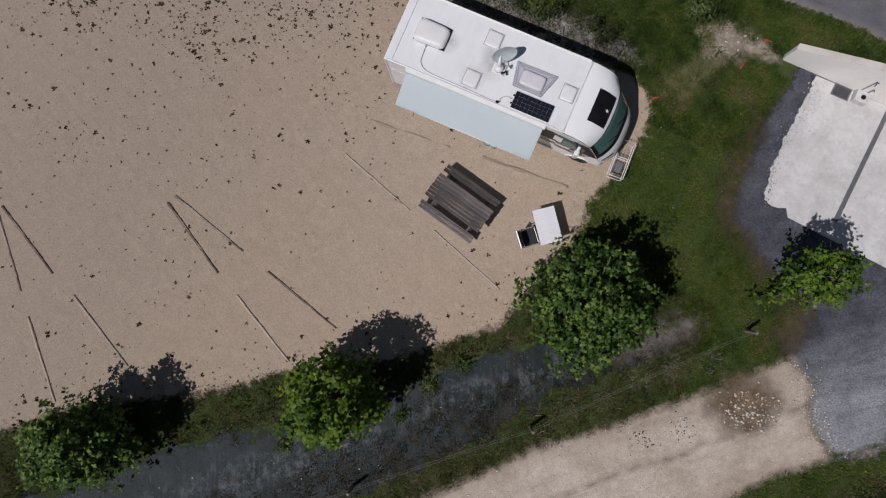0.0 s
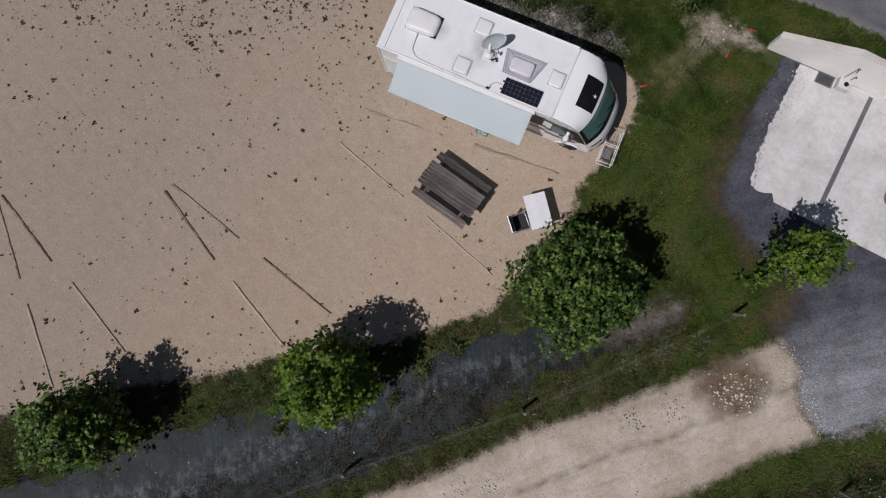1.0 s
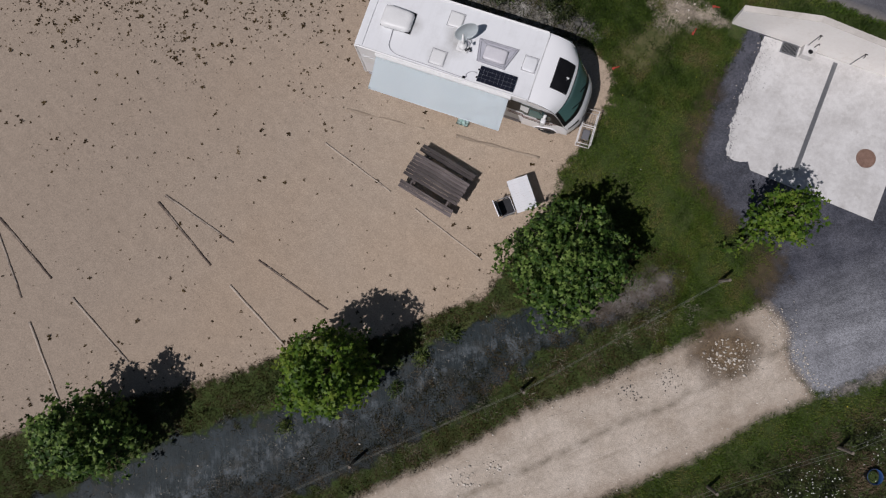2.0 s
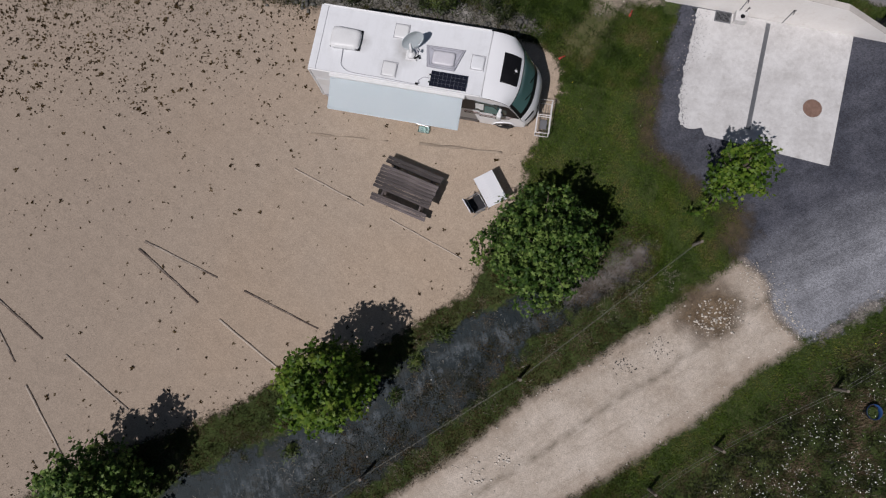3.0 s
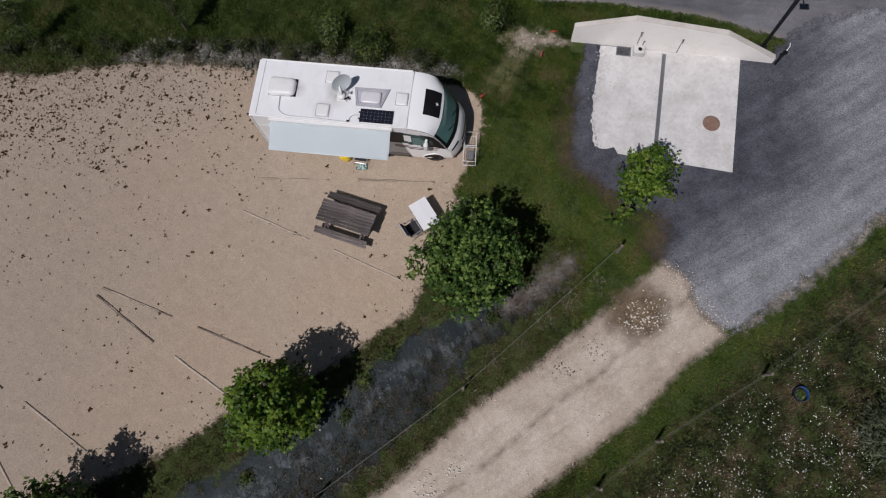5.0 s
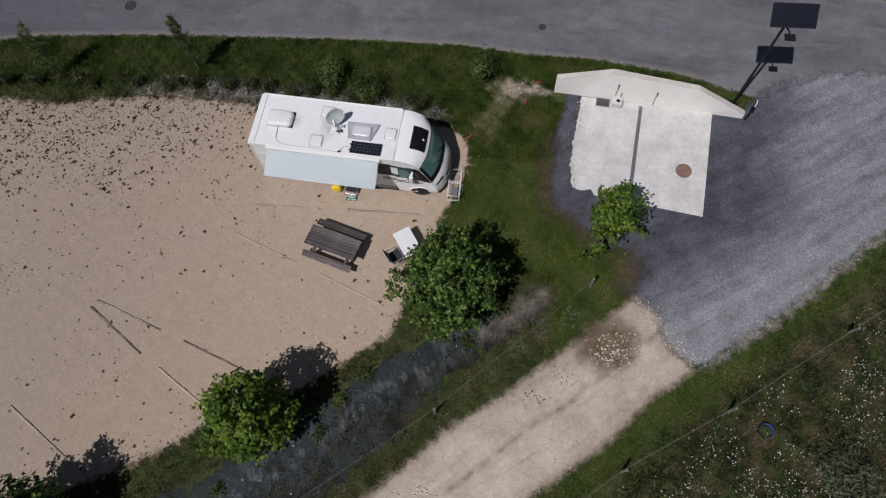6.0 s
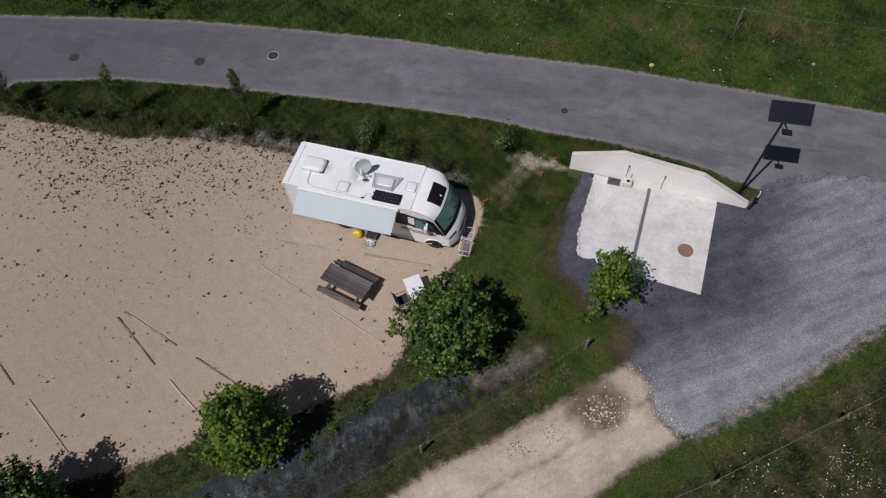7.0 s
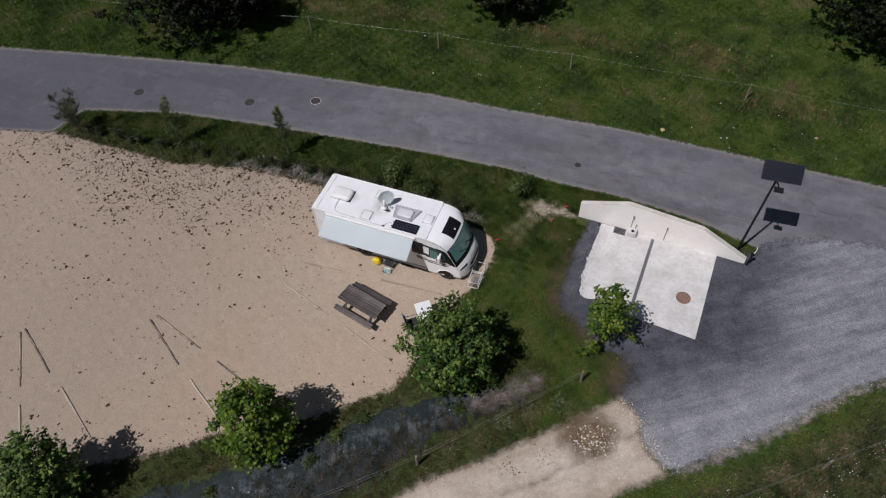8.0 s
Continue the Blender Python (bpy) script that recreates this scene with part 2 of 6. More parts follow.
def mat_material():
    """Woven weed sheet, dark slate blue, ribbed across, bleached and torn along its lower side."""
    m, nt, b, pos = ground_base("weed_sheet", 0.6)
    n = noise_node(nt, pos, 0.8, 5.0, 0.65)
    col = ramp(nt, n, [(0.3, (0.010, 0.017, 0.0195)), (0.5, (0.0175, 0.0265, 0.030)), (0.66, (0.030, 0.042, 0.048)), (0.80, (0.055, 0.069, 0.077))])
    mp = nt.nodes.new("ShaderNodeMapping")
    mp.vector_type = "TEXTURE"
    mp.inputs["Rotation"].default_value = (0, 0, radians(24))
    mp.inputs["Scale"].default_value = (0.10, 1.0, 1)
    nt.links.new(pos, mp.inputs["Vector"])
    st = noise_node(nt, mp.outputs[0], 1.0, 4.0, 0.7)
    col = scaled(nt, col, mathn(nt, "MULTIPLY_ADD", st, 1.1, 0.4))
    sx = nt.nodes.new("ShaderNodeSeparateXYZ")
    nt.links.new(pos, sx.inputs[0])
    across = mathn(nt, "ADD", mathn(nt, "MULTIPLY", mathn(nt, "SUBTRACT", sx.outputs[0], 13.0), -0.69),
                   mathn(nt, "MULTIPLY", mathn(nt, "ADD", sx.outputs[1], 7.4), 0.724))
    across = mathn(nt, "MULTIPLY_ADD", mathn(nt, "SUBTRACT", noise_node(nt, pos, 0.7, 5.0, 0.65), 0.5), 1.6, across)
    band = mathn(nt, "SUBTRACT", 1.0, mathn(nt, "DIVIDE", mathn(nt, "ABSOLUTE", mathn(nt, "SUBTRACT", across, 4.0)), 0.9), clamp=True)
    torn = mathn(nt, "MULTIPLY", band, mathn(nt, "MULTIPLY_ADD", noise_node(nt, pos, 1.6, 6.0, 0.75), 5.0, mathn(nt, "MULTIPLY_ADD", st, 2.0, -3.4)), clamp=True)
    col = mix(nt, mathn(nt, "MULTIPLY", torn, 0.85), col, (0.155, 0.175, 0.19))
    fine = noise_node(nt, pos, 15.0, 5.0, 0.75)
    straw = mathn(nt, "MULTIPLY", ramp(nt, fine, [(0.56, (0, 0, 0)), (0.7, (1, 1, 1))]), 0.4)
    col = mix(nt, straw, col, (0.10, 0.092, 0.07))
    dirt = ramp(nt, noise_node(nt, pos, 1.4, 6.0, 0.75), [(0.52, (0, 0, 0)), (0.64, (1, 1, 1))])
    col = mix(nt, mathn(nt, "MULTIPLY", dirt, 0.6), col, (0.030, 0.028, 0.020))
    nt.links.new(col, b.inputs["Base Color"])
    bumped(nt, b, mathn(nt, "ADD", st, fine), 0.5, 0.03)
    edge_alpha(nt, b, pos, 0.3, 2.2, 1.3)
    return m


def concrete_material(name, lo, hi, stain):
    m, nt, b, pos = ground_base(name, 0.8)
    n1 = noise_node(nt, pos, 1.1, 6.0, 0.65)
    n2 = noise_node(nt, pos, 9.0, 6.0, 0.7)
    f = mathn(nt, "ADD", mathn(nt, "MULTIPLY", n1, 0.6), mathn(nt, "MULTIPLY", n2, 0.4))
    col = ramp(nt, f, [(0.36, lo), (0.6, hi)])
    s = ramp(nt, noise_node(nt, pos, 2.3, 7.0, 0.75), [(0.56, (0, 0, 0)), (0.72, (1, 1, 1))])
    col = mix(nt, mathn(nt, "MULTIPLY", s, 0.5), col, stain)
    pit = ramp(nt, noise_node(nt, pos, 14.0, 4.0, 0.7), [(0.66, (0, 0, 0)), (0.74, (1, 1, 1))])
    col = mix(nt, mathn(nt, "MULTIPLY", pit, 0.35), col, stain)
    nt.links.new(col, b.inputs["Base Color"])
    bumped(nt, b, n2, 0.3, 0.006)
    return m


def blade_material(name, stops, trans=0.25, step=0.22, patch=0.45, rough=0.5, spec=0.25, gain=2.6):
    """Grass or leaf: patches by place, steps from blade to blade, some light let through."""
    m, nt, b = blank(name)
    g = nt.nodes.new("ShaderNodeNewGeometry")
    info = nt.nodes.new("ShaderNodeObjectInfo").outputs["Random"]
    k = mathn(nt, "FRACT", mathn(nt, "ADD", g.outputs["Random Per Island"], info))
    n = noise_node(nt, g.outputs["Position"], patch, 4.0, 0.65)
    f = mathn(nt, "ADD", mathn(nt, "MULTIPLY", k, step), mathn(nt, "MULTIPLY_ADD", n, gain, 0.47 - gain / 2 - step / 2))
    col = ramp(nt, f, stops)
    nt.links.new(col, b.inputs["Base Color"])
    b.inputs["Roughness"].default_value = rough
    b.inputs["Specular IOR Level"].default_value = spec
    tr = nt.nodes.new("ShaderNodeBsdfTranslucent")
    nt.links.new(col, tr.inputs["Color"])
    mx = nt.nodes.new("ShaderNodeMixShader")
    mx.inputs[0].default_value = trans
    nt.links.new(b.outputs[0], mx.inputs[1])
    nt.links.new(tr.outputs[0], mx.inputs[2])
    nt.links.new(mx.outputs[0], nt.nodes["Material Output"].inputs["Surface"])
    return m


def log_material(name, bias):
    """Round rails: bleached on top, dark bark left along one side."""
    m, nt, b = blank(name)
    tc = nt.nodes.new("ShaderNodeTexCoord").outputs["Object"]
    mp = nt.nodes.new("ShaderNodeMapping")
    mp.inputs["Scale"].default_value = (1.6, 9, 9)
    nt.links.new(tc, mp.inputs["Vector"])
    n1, n2 = noise_node(nt, mp.outputs[0], 1.0, 5.0, 0.75), noise_node(nt, mp.outputs[0], 7.0, 5.0)
    info = nt.nodes.new("ShaderNodeObjectInfo").outputs["Random"]
    col = ramp(nt, mathn(nt, "MULTIPLY_ADD", n2, 0.5, mathn(nt, "MULTIPLY", n1, 0.5)), [(0.35, (0.30, 0.245, 0.195)), (0.65, (0.58, 0.50, 0.415))])
    sx = nt.nodes.new("ShaderNodeSeparateXYZ")
    nt.links.new(tc, sx.inputs[0])
    lie = mathn(nt, "MULTIPLY_ADD", sx.outputs[1], -14.0, mathn(nt, "MULTIPLY_ADD", n1, 6.0, mathn(nt, "MULTIPLY_ADD", info, 1.2, bias)))
    bark = mathn(nt, "MULTIPLY", lie, 1.0, clamp=True)
    col = mix(nt, mathn(nt, "MULTIPLY", bark, 0.9), col, (0.075, 0.052, 0.042))
    nt.links.new(col, b.inputs["Base Color"])
    b.inputs["Roughness"].default_value = 0.9
    bumped(nt, b, n2, 0.7, 0.012)
    return m


def gelcoat_material():
    """White painted panels with thin grey rain streaks and grime."""
    m, nt, b = blank("white_gelcoat")
    tc = nt.nodes.new("ShaderNodeTexCoord").outputs["Object"]
    g = ramp(nt, noise_node(nt, tc, 1.6, 6.0, 0.7), [(0.50, (0, 0, 0)), (0.78, (1, 1, 1))])
    mp = nt.nodes.new("ShaderNodeMapping")
    mp.inputs["Scale"].default_value = (7.0, 0.7, 1.0)
    nt.links.new(tc, mp.inputs["Vector"])
    st = ramp(nt, noise_node(nt, mp.outputs[0], 1.0, 4.0, 0.6), [(0.48, (0, 0, 0)), (0.75, (1, 1, 1))])
    col = mix(nt, mathn(nt, "MULTIPLY", g, 0.35), (0.79, 0.80, 0.81), (0.55, 0.55, 0.54))
    col = mix(nt, mathn(nt, "MULTIPLY", st, 0.16), col, (0.55, 0.55, 0.54))
    for cx, cy, rr in ((3.0, 0.95, 0.5), (2.57, 0.42, 0.42), (2.85, 1.35, 0.45), (1.5, 1.16, 0.4)):
        off = nt.nodes.new("ShaderNodeVectorMath")
        off.operation = "DISTANCE"
        nt.links.new(tc, off.inputs[0])
        off.inputs[1].default_value = (cx, cy, 2.65)
        near = mathn(nt, "SUBTRACT", 1.0, mathn(nt, "DIVIDE", off.outputs["Value"], rr), clamp=True)
        soot = mathn(nt, "MULTIPLY", near, noise_node(nt, tc, 4.5, 5.0, 0.7), clamp=True)
        col = mix(nt, mathn(nt, "MULTIPLY", soot, 1.3, clamp=True), col, (0.36, 0.35, 0.33))
    nt.links.new(col, b.inputs["Base Color"])
    b.inputs["Roughness"].default_value = 0.38
    b.inputs["Coat Weight"].default_value = 0.15
    return m


def glass_material(name, tint, rough=0.05, trans=0.0):
    m, nt, b = blank(name)
    b.inputs["Base Color"].default_value = (*tint, 1)
    b.inputs["Roughness"].default_value = rough
    b.inputs["Transmission Weight"].default_value = trans
    b.inputs["IOR"].default_value = 1.45
    return m


M_SAND, M_ROAD, M_YARD, M_TRACK, M_SOIL, M_MAT = (f() for f in (sand_material, asphalt_material, yard_material, track_material, soil_material, mat_material))
M_RIM = rim_material()
M_SLAB = concrete_material("pale_concrete", (0.47, 0.455, 0.44), (0.65, 0.64, 0.625), (0.33, 0.305, 0.275))
M_WALL = concrete_material("cream_render", (0.83, 0.79, 0.745), (0.89, 0.86, 0.82), (0.66, 0.60, 0.53))
M_COPING = concrete_material("weathered_coping", (0.52, 0.485, 0.44), (0.64, 0.60, 0.55), (0.36, 0.32, 0.27))
M_RVWHITE = gelcoat_material()
# cab white set above the body's to stand in for light bounced off sand
M_CAB = stuff_mat("bounce_lit_cab_white", (0.86, 0.865, 0.87), (0.89, 0.893, 0.895), 0.3, big=1.5, fine=30, bump=0.0, coat=0.3)
M_ABS = stuff_mat("white_plastic", (0.70, 0.70, 0.69), (0.78, 0.78, 0.77), 0.45, big=3, fine=30, bump=0.03)
M_HATCH = stuff_mat("weathered_plastic", (0.56, 0.56, 0.56), (0.66, 0.66, 0.655), 0.5, big=3, fine=30, bump=0.05)
M_ABSGREY = stuff_mat("grey_plastic", (0.33, 0.33, 0.36), (0.42, 0.42, 0.45), 0.4, big=3, fine=30, bump=0.03)
M_BLACK = stuff_mat("black_plastic", (0.006, 0.006, 0.007), (0.014, 0.014, 0.016), 0.4, big=3, fine=30, bump=0.05, spec=0.15)
M_RUBBER = stuff_mat("rubber", (0.012, 0.012, 0.012), (0.03, 0.03, 0.03), 0.8, big=4, fine=50, bump=0.2)
M_AWNING = stuff_mat("awning_cloth", (0.78, 0.865, 0.90), (0.82, 0.895, 0.925), 0.7, big=0.7, fine=60, bump=0.05)
M_GLASS = glass_material("dark_glass", (0.018, 0.055, 0.058))
# green tint raised to carry the sky's reflection in its colour
M_GLASSGREEN = glass_material("green_glass_with_sky", (0.085, 0.18, 0.172))
M_DOME = stuff_mat("smoked_dome", (0.42, 0.42, 0.47), (0.52, 0.52, 0.56), 0.2, big=2, fine=20, bump=0.0)
M_MILKY = stuff_mat("milky_dome", (0.60, 0.585, 0.615), (0.68, 0.665, 0.69), 0.25, big=2, fine=20, bump=0.0)
M_CELL = stuff_mat("solar_cells", (0.006, 0.008, 0.016), (0.012, 0.014, 0.026), 0.38, big=2, fine=30, bump=0.0, spec=0.2)
M_SILVER = stuff_mat("bare_aluminium", (0.45, 0.45, 0.46), (0.6, 0.6, 0.61), 0.4, metal=0.9, big=6, fine=60, bump=0.05)
M_DISH = stuff_mat("dish_grey", (0.76, 0.81, 0.82), (0.82, 0.86, 0.865), 0.5, big=3, fine=30, bump=0.03)
M_GREYPAINT = stuff_mat("grey_graphic", (0.13, 0.13, 0.14), (0.17, 0.17, 0.18), 0.4, big=2, fine=20, bump=0.02)
M_RED = stuff_mat("dark_red_stripe", (0.12, 0.015, 0.02), (0.16, 0.02, 0.03), 0.4, big=2, fine=20, bump=0.0)
M_HIDDENRED = stuff_mat("red_plastic", (0.30, 0.04, 0.025), (0.45, 0.07, 0.04), 0.5, big=8, fine=60, bump=0.05)
M_PLANK = stuff_mat("weathered_wood", (0.022, 0.018, 0.018), (0.165, 0.138, 0.132), 0.8, big=1.6, fine=5, bump=0.6, vary=0.55, stretch=(0.7, 12, 12))
M_LOG, M_PALELOG = log_material("barky_log", -3.0), log_material("bleached_log", -4.1)
M_BURIED = stuff_mat("sandy_log", (0.19, 0.148, 0.108), (0.42, 0.345, 0.265), 0.9, big=1.0, fine=7, bump=0.6, vary=0.15, stretch=(0.8, 9, 9))
M_BARK = stuff_mat("bark", (0.07, 0.055, 0.04), (0.16, 0.13, 0.10), 0.9, big=6, fine=40, bump=0.8)
M_SLAT = stuff_mat("white_slats", (0.72, 0.73, 0.75), (0.8, 0.8, 0.81), 0.4, big=3, fine=40, bump=0.03)
M_TUBEWHITE = stuff_mat("white_tube", (0.62, 0.60, 0.58), (0.74, 0.72, 0.70), 0.5, big=6, fine=40, bump=0.05)
M_FABRICBLACK = stuff_mat("black_mesh", (0.012, 0.012, 0.014), (0.03, 0.03, 0.034), 0.8, big=5, fine=80, bump=0.2)
M_FABRICGREY = stuff_mat("grey_mesh", (0.16, 0.16, 0.17), (0.24, 0.24, 0.25), 0.8, big=5, fine=80, bump=0.2)
M_TEAL = stuff_mat("teal_white_towel", (0.30, 0.55, 0.5), (0.75, 0.82, 0.8), 0.8, big=14, fine=60, bump=0.2)
M_YELLOW = stuff_mat("yellow_plastic", (0.62, 0.42, 0.02), (0.78, 0.58, 0.05), 0.45, big=5, fine=40, bump=0.1)
M_BLUE = stuff_mat("blue_plastic", (0.012, 0.045, 0.14), (0.022, 0.07, 0.2), 0.45, big=4, fine=40, bump=0.05)
M_IRON = stuff_mat("cast_iron", (0.035, 0.032, 0.033), (0.075, 0.066, 0.066), 0.7, metal=0.3, big=8, fine=60, bump=0.3)
M_RUST = stuff_mat("rusty_iron", (0.16, 0.095, 0.07), (0.27, 0.17, 0.13), 0.85, big=7, fine=70, bump=0.3)
M_GRATE = stuff_mat("galvanised", (0.15, 0.155, 0.165), (0.24, 0.245, 0.255), 0.55, metal=0.5, big=6, fine=60, bump=0.2)
M_DARKSTEEL = stuff_mat("dark_steel", (0.008, 0.009, 0.010), (0.018, 0.019, 0.021), 0.5, big=5, fine=40, bump=0.05, spec=0.3)
M_ROCK = stuff_mat("grey_rock", (0.05, 0.05, 0.045), (0.14, 0.135, 0.12), 0.95, big=4, fine=30, bump=0.6, vary=0.35)
M_YARDSTONE = stuff_mat("dark_grit", (0.10, 0.10, 0.11), (0.24, 0.235, 0.235), 0.95, big=8, fine=60, bump=0.4, vary=0.3)
M_CHALK = stuff_mat("pale_stone", (0.42, 0.37, 0.31), (0.66, 0.61, 0.54), 0.9, big=8, fine=60, bump=0.4, vary=0.25)
M_YELLOWSTONE = stuff_mat("yellow_stone", (0.40, 0.31, 0.14), (0.58, 0.47, 0.24), 0.85, big=8, fine=60, bump=0.4)
M_POST = stuff_mat("grey_post_wood", (0.12, 0.10, 0.08), (0.26, 0.22, 0.18), 0.9, big=6, fine=40, bump=0.6, stretch=(6, 6, 0.8))
M_WIRE = stuff_mat("fence_wire", (0.20, 0.20, 0.17), (0.30, 0.30, 0.26), 0.5, metal=0.4, big=5, fine=40, bump=0.0)
M_FLOWER = stuff_mat("white_petals", (0.46, 0.46, 0.41), (0.70, 0.70, 0.65), 0.7, big=5, fine=30, bump=0.0, vary=0.25)
M_YFLOWER = stuff_mat("yellow_petals", (0.55, 0.45, 0.03), (0.7, 0.6, 0.06), 0.7, big=5, fine=30, bump=0.0)
M_LEAF = blade_material("maple_leaf", [(0.0, (0.016, 0.038, 0.006)), (0.4, (0.034, 0.072, 0.012)), (0.62, (0.088, 0.142, 0.030)), (0.9, (0.175, 0.245, 0.062))], 0.12, 0.6, 1.5, 0.5, 0.18)
M_LEAFB = blade_material("young_maple_leaf", [(0.0, (0.022, 0.050, 0.005)), (0.4, (0.056, 0.108, 0.011)), (0.7, (0.110, 0.172, 0.020)), (1.0, (0.18, 0.23, 0.04))], 0.16, 0.55, 1.5, 0.5, 0.18)
# leaf colour taken near black so the far crowns carry their own shade
M_LEAFSHADE = blade_material("shade_dark_leaf", [(0.05, (0.003, 0.004, 0.002)), (0.5, (0.006, 0.009, 0.003)), (0.95, (0.014, 0.02, 0.007))], 0.05, spec=0.1)
M_SHRUB = blade_material("shrub_leaf", [(0.05, (0.018, 0.032, 0.008)), (0.5, (0.050, 0.078, 0.015)), (0.95, (0.11, 0.135, 0.032))], 0.14, 0.6, 1.2)
M_DARKSHRUB = blade_material("dark_shrub_leaf", [(0.05, (0.010, 0.014, 0.005)), (0.5, (0.024, 0.034, 0.010)), (0.95, (0.065, 0.080, 0.022))], 0.1, 0.6, 1.2)
M_SAPLING = blade_material("sapling_leaf", [(0.05, (0.04, 0.06, 0.022)), (0.5, (0.075, 0.105, 0.038)), (0.95, (0.13, 0.165, 0.065))], 0.2, 0.5)
M_WILLOW = blade_material("grey_willow_leaf", [(0.05, (0.045, 0.058, 0.03)), (0.5, (0.085, 0.10, 0.055)), (0.95, (0.15, 0.165, 0.10))], 0.2, 0.5)
M_GRASS = blade_material("lawn_grass", [(0.05, (0.034, 0.060, 0.011)), (0.36, (0.072, 0.122, 0.017)), (0.58, (0.116, 0.160, 0.028)), (0.80, (0.160, 0.166, 0.046)), (0.96, (0.205, 0.17, 0.075))], 0.22, 0.38, 0.8, gain=2.5)
M_VERGE = blade_material("verge_grass", [(0.05, (0.020, 0.036, 0.008)), (0.36, (0.044, 0.076, 0.013)), (0.58, (0.074, 0.104, 0.021)), (0.80, (0.106, 0.112, 0.034)), (0.96, (0.15, 0.125, 0.055))], 0.2, 0.25, 0.8, gain=2.5)
M_MEADOW = blade_material("meadow_grass", [(0.05, (0.022, 0.046, 0.007)), (0.36, (0.046, 0.094, 0.011)), (0.60, (0.084, 0.138, 0.018)), (0.82, (0.125, 0.146, 0.036)), (0.98, (0.18, 0.15, 0.07))], 0.2, 0.22, 0.35, gain=2.9)
M_WILD = blade_material("wild_growth", [(0.05, (0.016, 0.022, 0.008)), (0.36, (0.036, 0.046, 0.014)), (0.54, (0.070, 0.066, 0.027)), (0.74, (0.115, 0.09, 0.052)), (0.95, (0.17, 0.13, 0.09))], 0.15, 0.35, 0.6)
M_GOLD = blade_material("golden_grass", [(0.05, (0.07, 0.055, 0.022)), (0.5, (0.15, 0.115, 0.05)), (0.95, (0.27, 0.205, 0.10))], 0.15, 0.5, 0.8)
M_HERB = blade_material("herb_meadow", [(0.05, (0.014, 0.018, 0.007)), (0.34, (0.032, 0.036, 0.012)), (0.50, (0.058, 0.050, 0.022)), (0.70, (0.096, 0.070, 0.042)), (0.95, (0.17, 0.125, 0.078))], 0.15, 0.3, 1.0, gain=3.4)
M_WISP = blade_material("bleached_wisps", [(0.05, (0.07, 0.075, 0.065)), (0.5, (0.14, 0.145, 0.135)), (0.95, (0.25, 0.25, 0.235))], 0.1, 0.6)
M_DITCH = blade_material("ditch_growth", [(0.05, (0.020, 0.021, 0.009)), (0.30, (0.048, 0.045, 0.014)), (0.46, (0.072, 0.058, 0.021)), (0.62, (0.094, 0.064, 0.033)), (0.90, (0.18, 0.14, 0.09))], 0.15, 0.3, 1.1, gain=3.2)
M_WEED = blade_material("sand_weed", [(0.0, (0.022, 0.014, 0.007)), (0.45, (0.048, 0.032, 0.015)), (0.8, (0.10, 0.070, 0.034)), (1.0, (0.17, 0.12, 0.07))], 0.03, 0.5, 1.6, 0.8, 0.05)
M_RIMWEED = blade_material("rim_weed", [(0.05, (0.045, 0.040, 0.014)), (0.5, (0.105, 0.085, 0.028)), (0.95, (0.20, 0.155, 0.065))], 0.12, 0.4, 1.2)
M_DRY = blade_material("dry_straw", [(0.05, (0.13, 0.115, 0.085)), (0.5, (0.22, 0.20, 0.155)), (0.95, (0.33, 0.30, 0.24))], 0.1)


# ---- builders ----
def thing(name, label, category, group="", at=(0, 0, 0), rz=0.0):
    e = new(name)
    e.empty_display_size = 0.2
    e.matrix_basis = pose(*at, 0, 0, rz)
    return tagged(e, label, category, group)


def mesh_from(bm, name, material, smooth=False):
    me = bpy.data.meshes.new(name)
    bmesh.ops.recalc_face_normals(bm, faces=bm.faces)
    bm.to_mesh(me)
    bm.free()
    if material:
        me.materials.append(material)
    if smooth:
        me.shade_smooth()
    return me


def part(name, bm, material, parent, label="", smooth=False):
    ob = new(name, mesh_from(bm, name, material, smooth))
    ob.parent = parent
    if label:
        ob["label"] = label
    return ob


def whole(name, bm, material, label, category, group="", kind="", smooth=False):
    return tagged(new(name, mesh_from(bm, name, material, smooth)), label, category, group, kind)


def box(bm, c, s, bevel=0.0, seg=2, m=None):
    r = bmesh.ops.create_cube(bm, size=1.0)
    mt = Matrix.Translation(c) @ Matrix.Diagonal((*s, 1))
    if m is not None:
        mt = m @ mt
    bmesh.ops.transform(bm, matrix=mt, verts=r["verts"])
    if bevel:
        edges = list({e for v in r["verts"] for e in v.link_edges})
        bmesh.ops.bevel(bm, geom=edges, offset=bevel, segments=seg, affect="EDGES", profile=0.7)
    return bm


def tube(bm, pts, radii, n=8, closed=True):
    """A round tapering tube along points."""
    pts = [Vector(p) for p in pts]
    if not isinstance(radii, (list, tuple)):
        radii = [radii] * len(pts)
    rings = []
    for i, p in enumerate(pts):
        d = (pts[min(i + 1, len(pts) - 1)] - pts[max(i - 1, 0)]).normalized()
        a = d.orthogonal().normalized()
        if abs(d.z) < 0.9:
            a = Vector((0, 0, 1)).cross(d).normalized()
        b = d.cross(a)
        rings.append([bm.verts.new(p + (a * math.cos(k * math.tau / n) + b * math.sin(k * math.tau / n)) * radii[i]) for k in range(n)])
    for r0, r1 in zip(rings, rings[1:]):
        for k in range(n):
            bm.faces.new((r0[k], r0[(k + 1) % n], r1[(k + 1) % n], r1[k]))
    if closed:
        bm.faces.new(rings[0][::-1])
        bm.faces.new(rings[-1])
    return bm


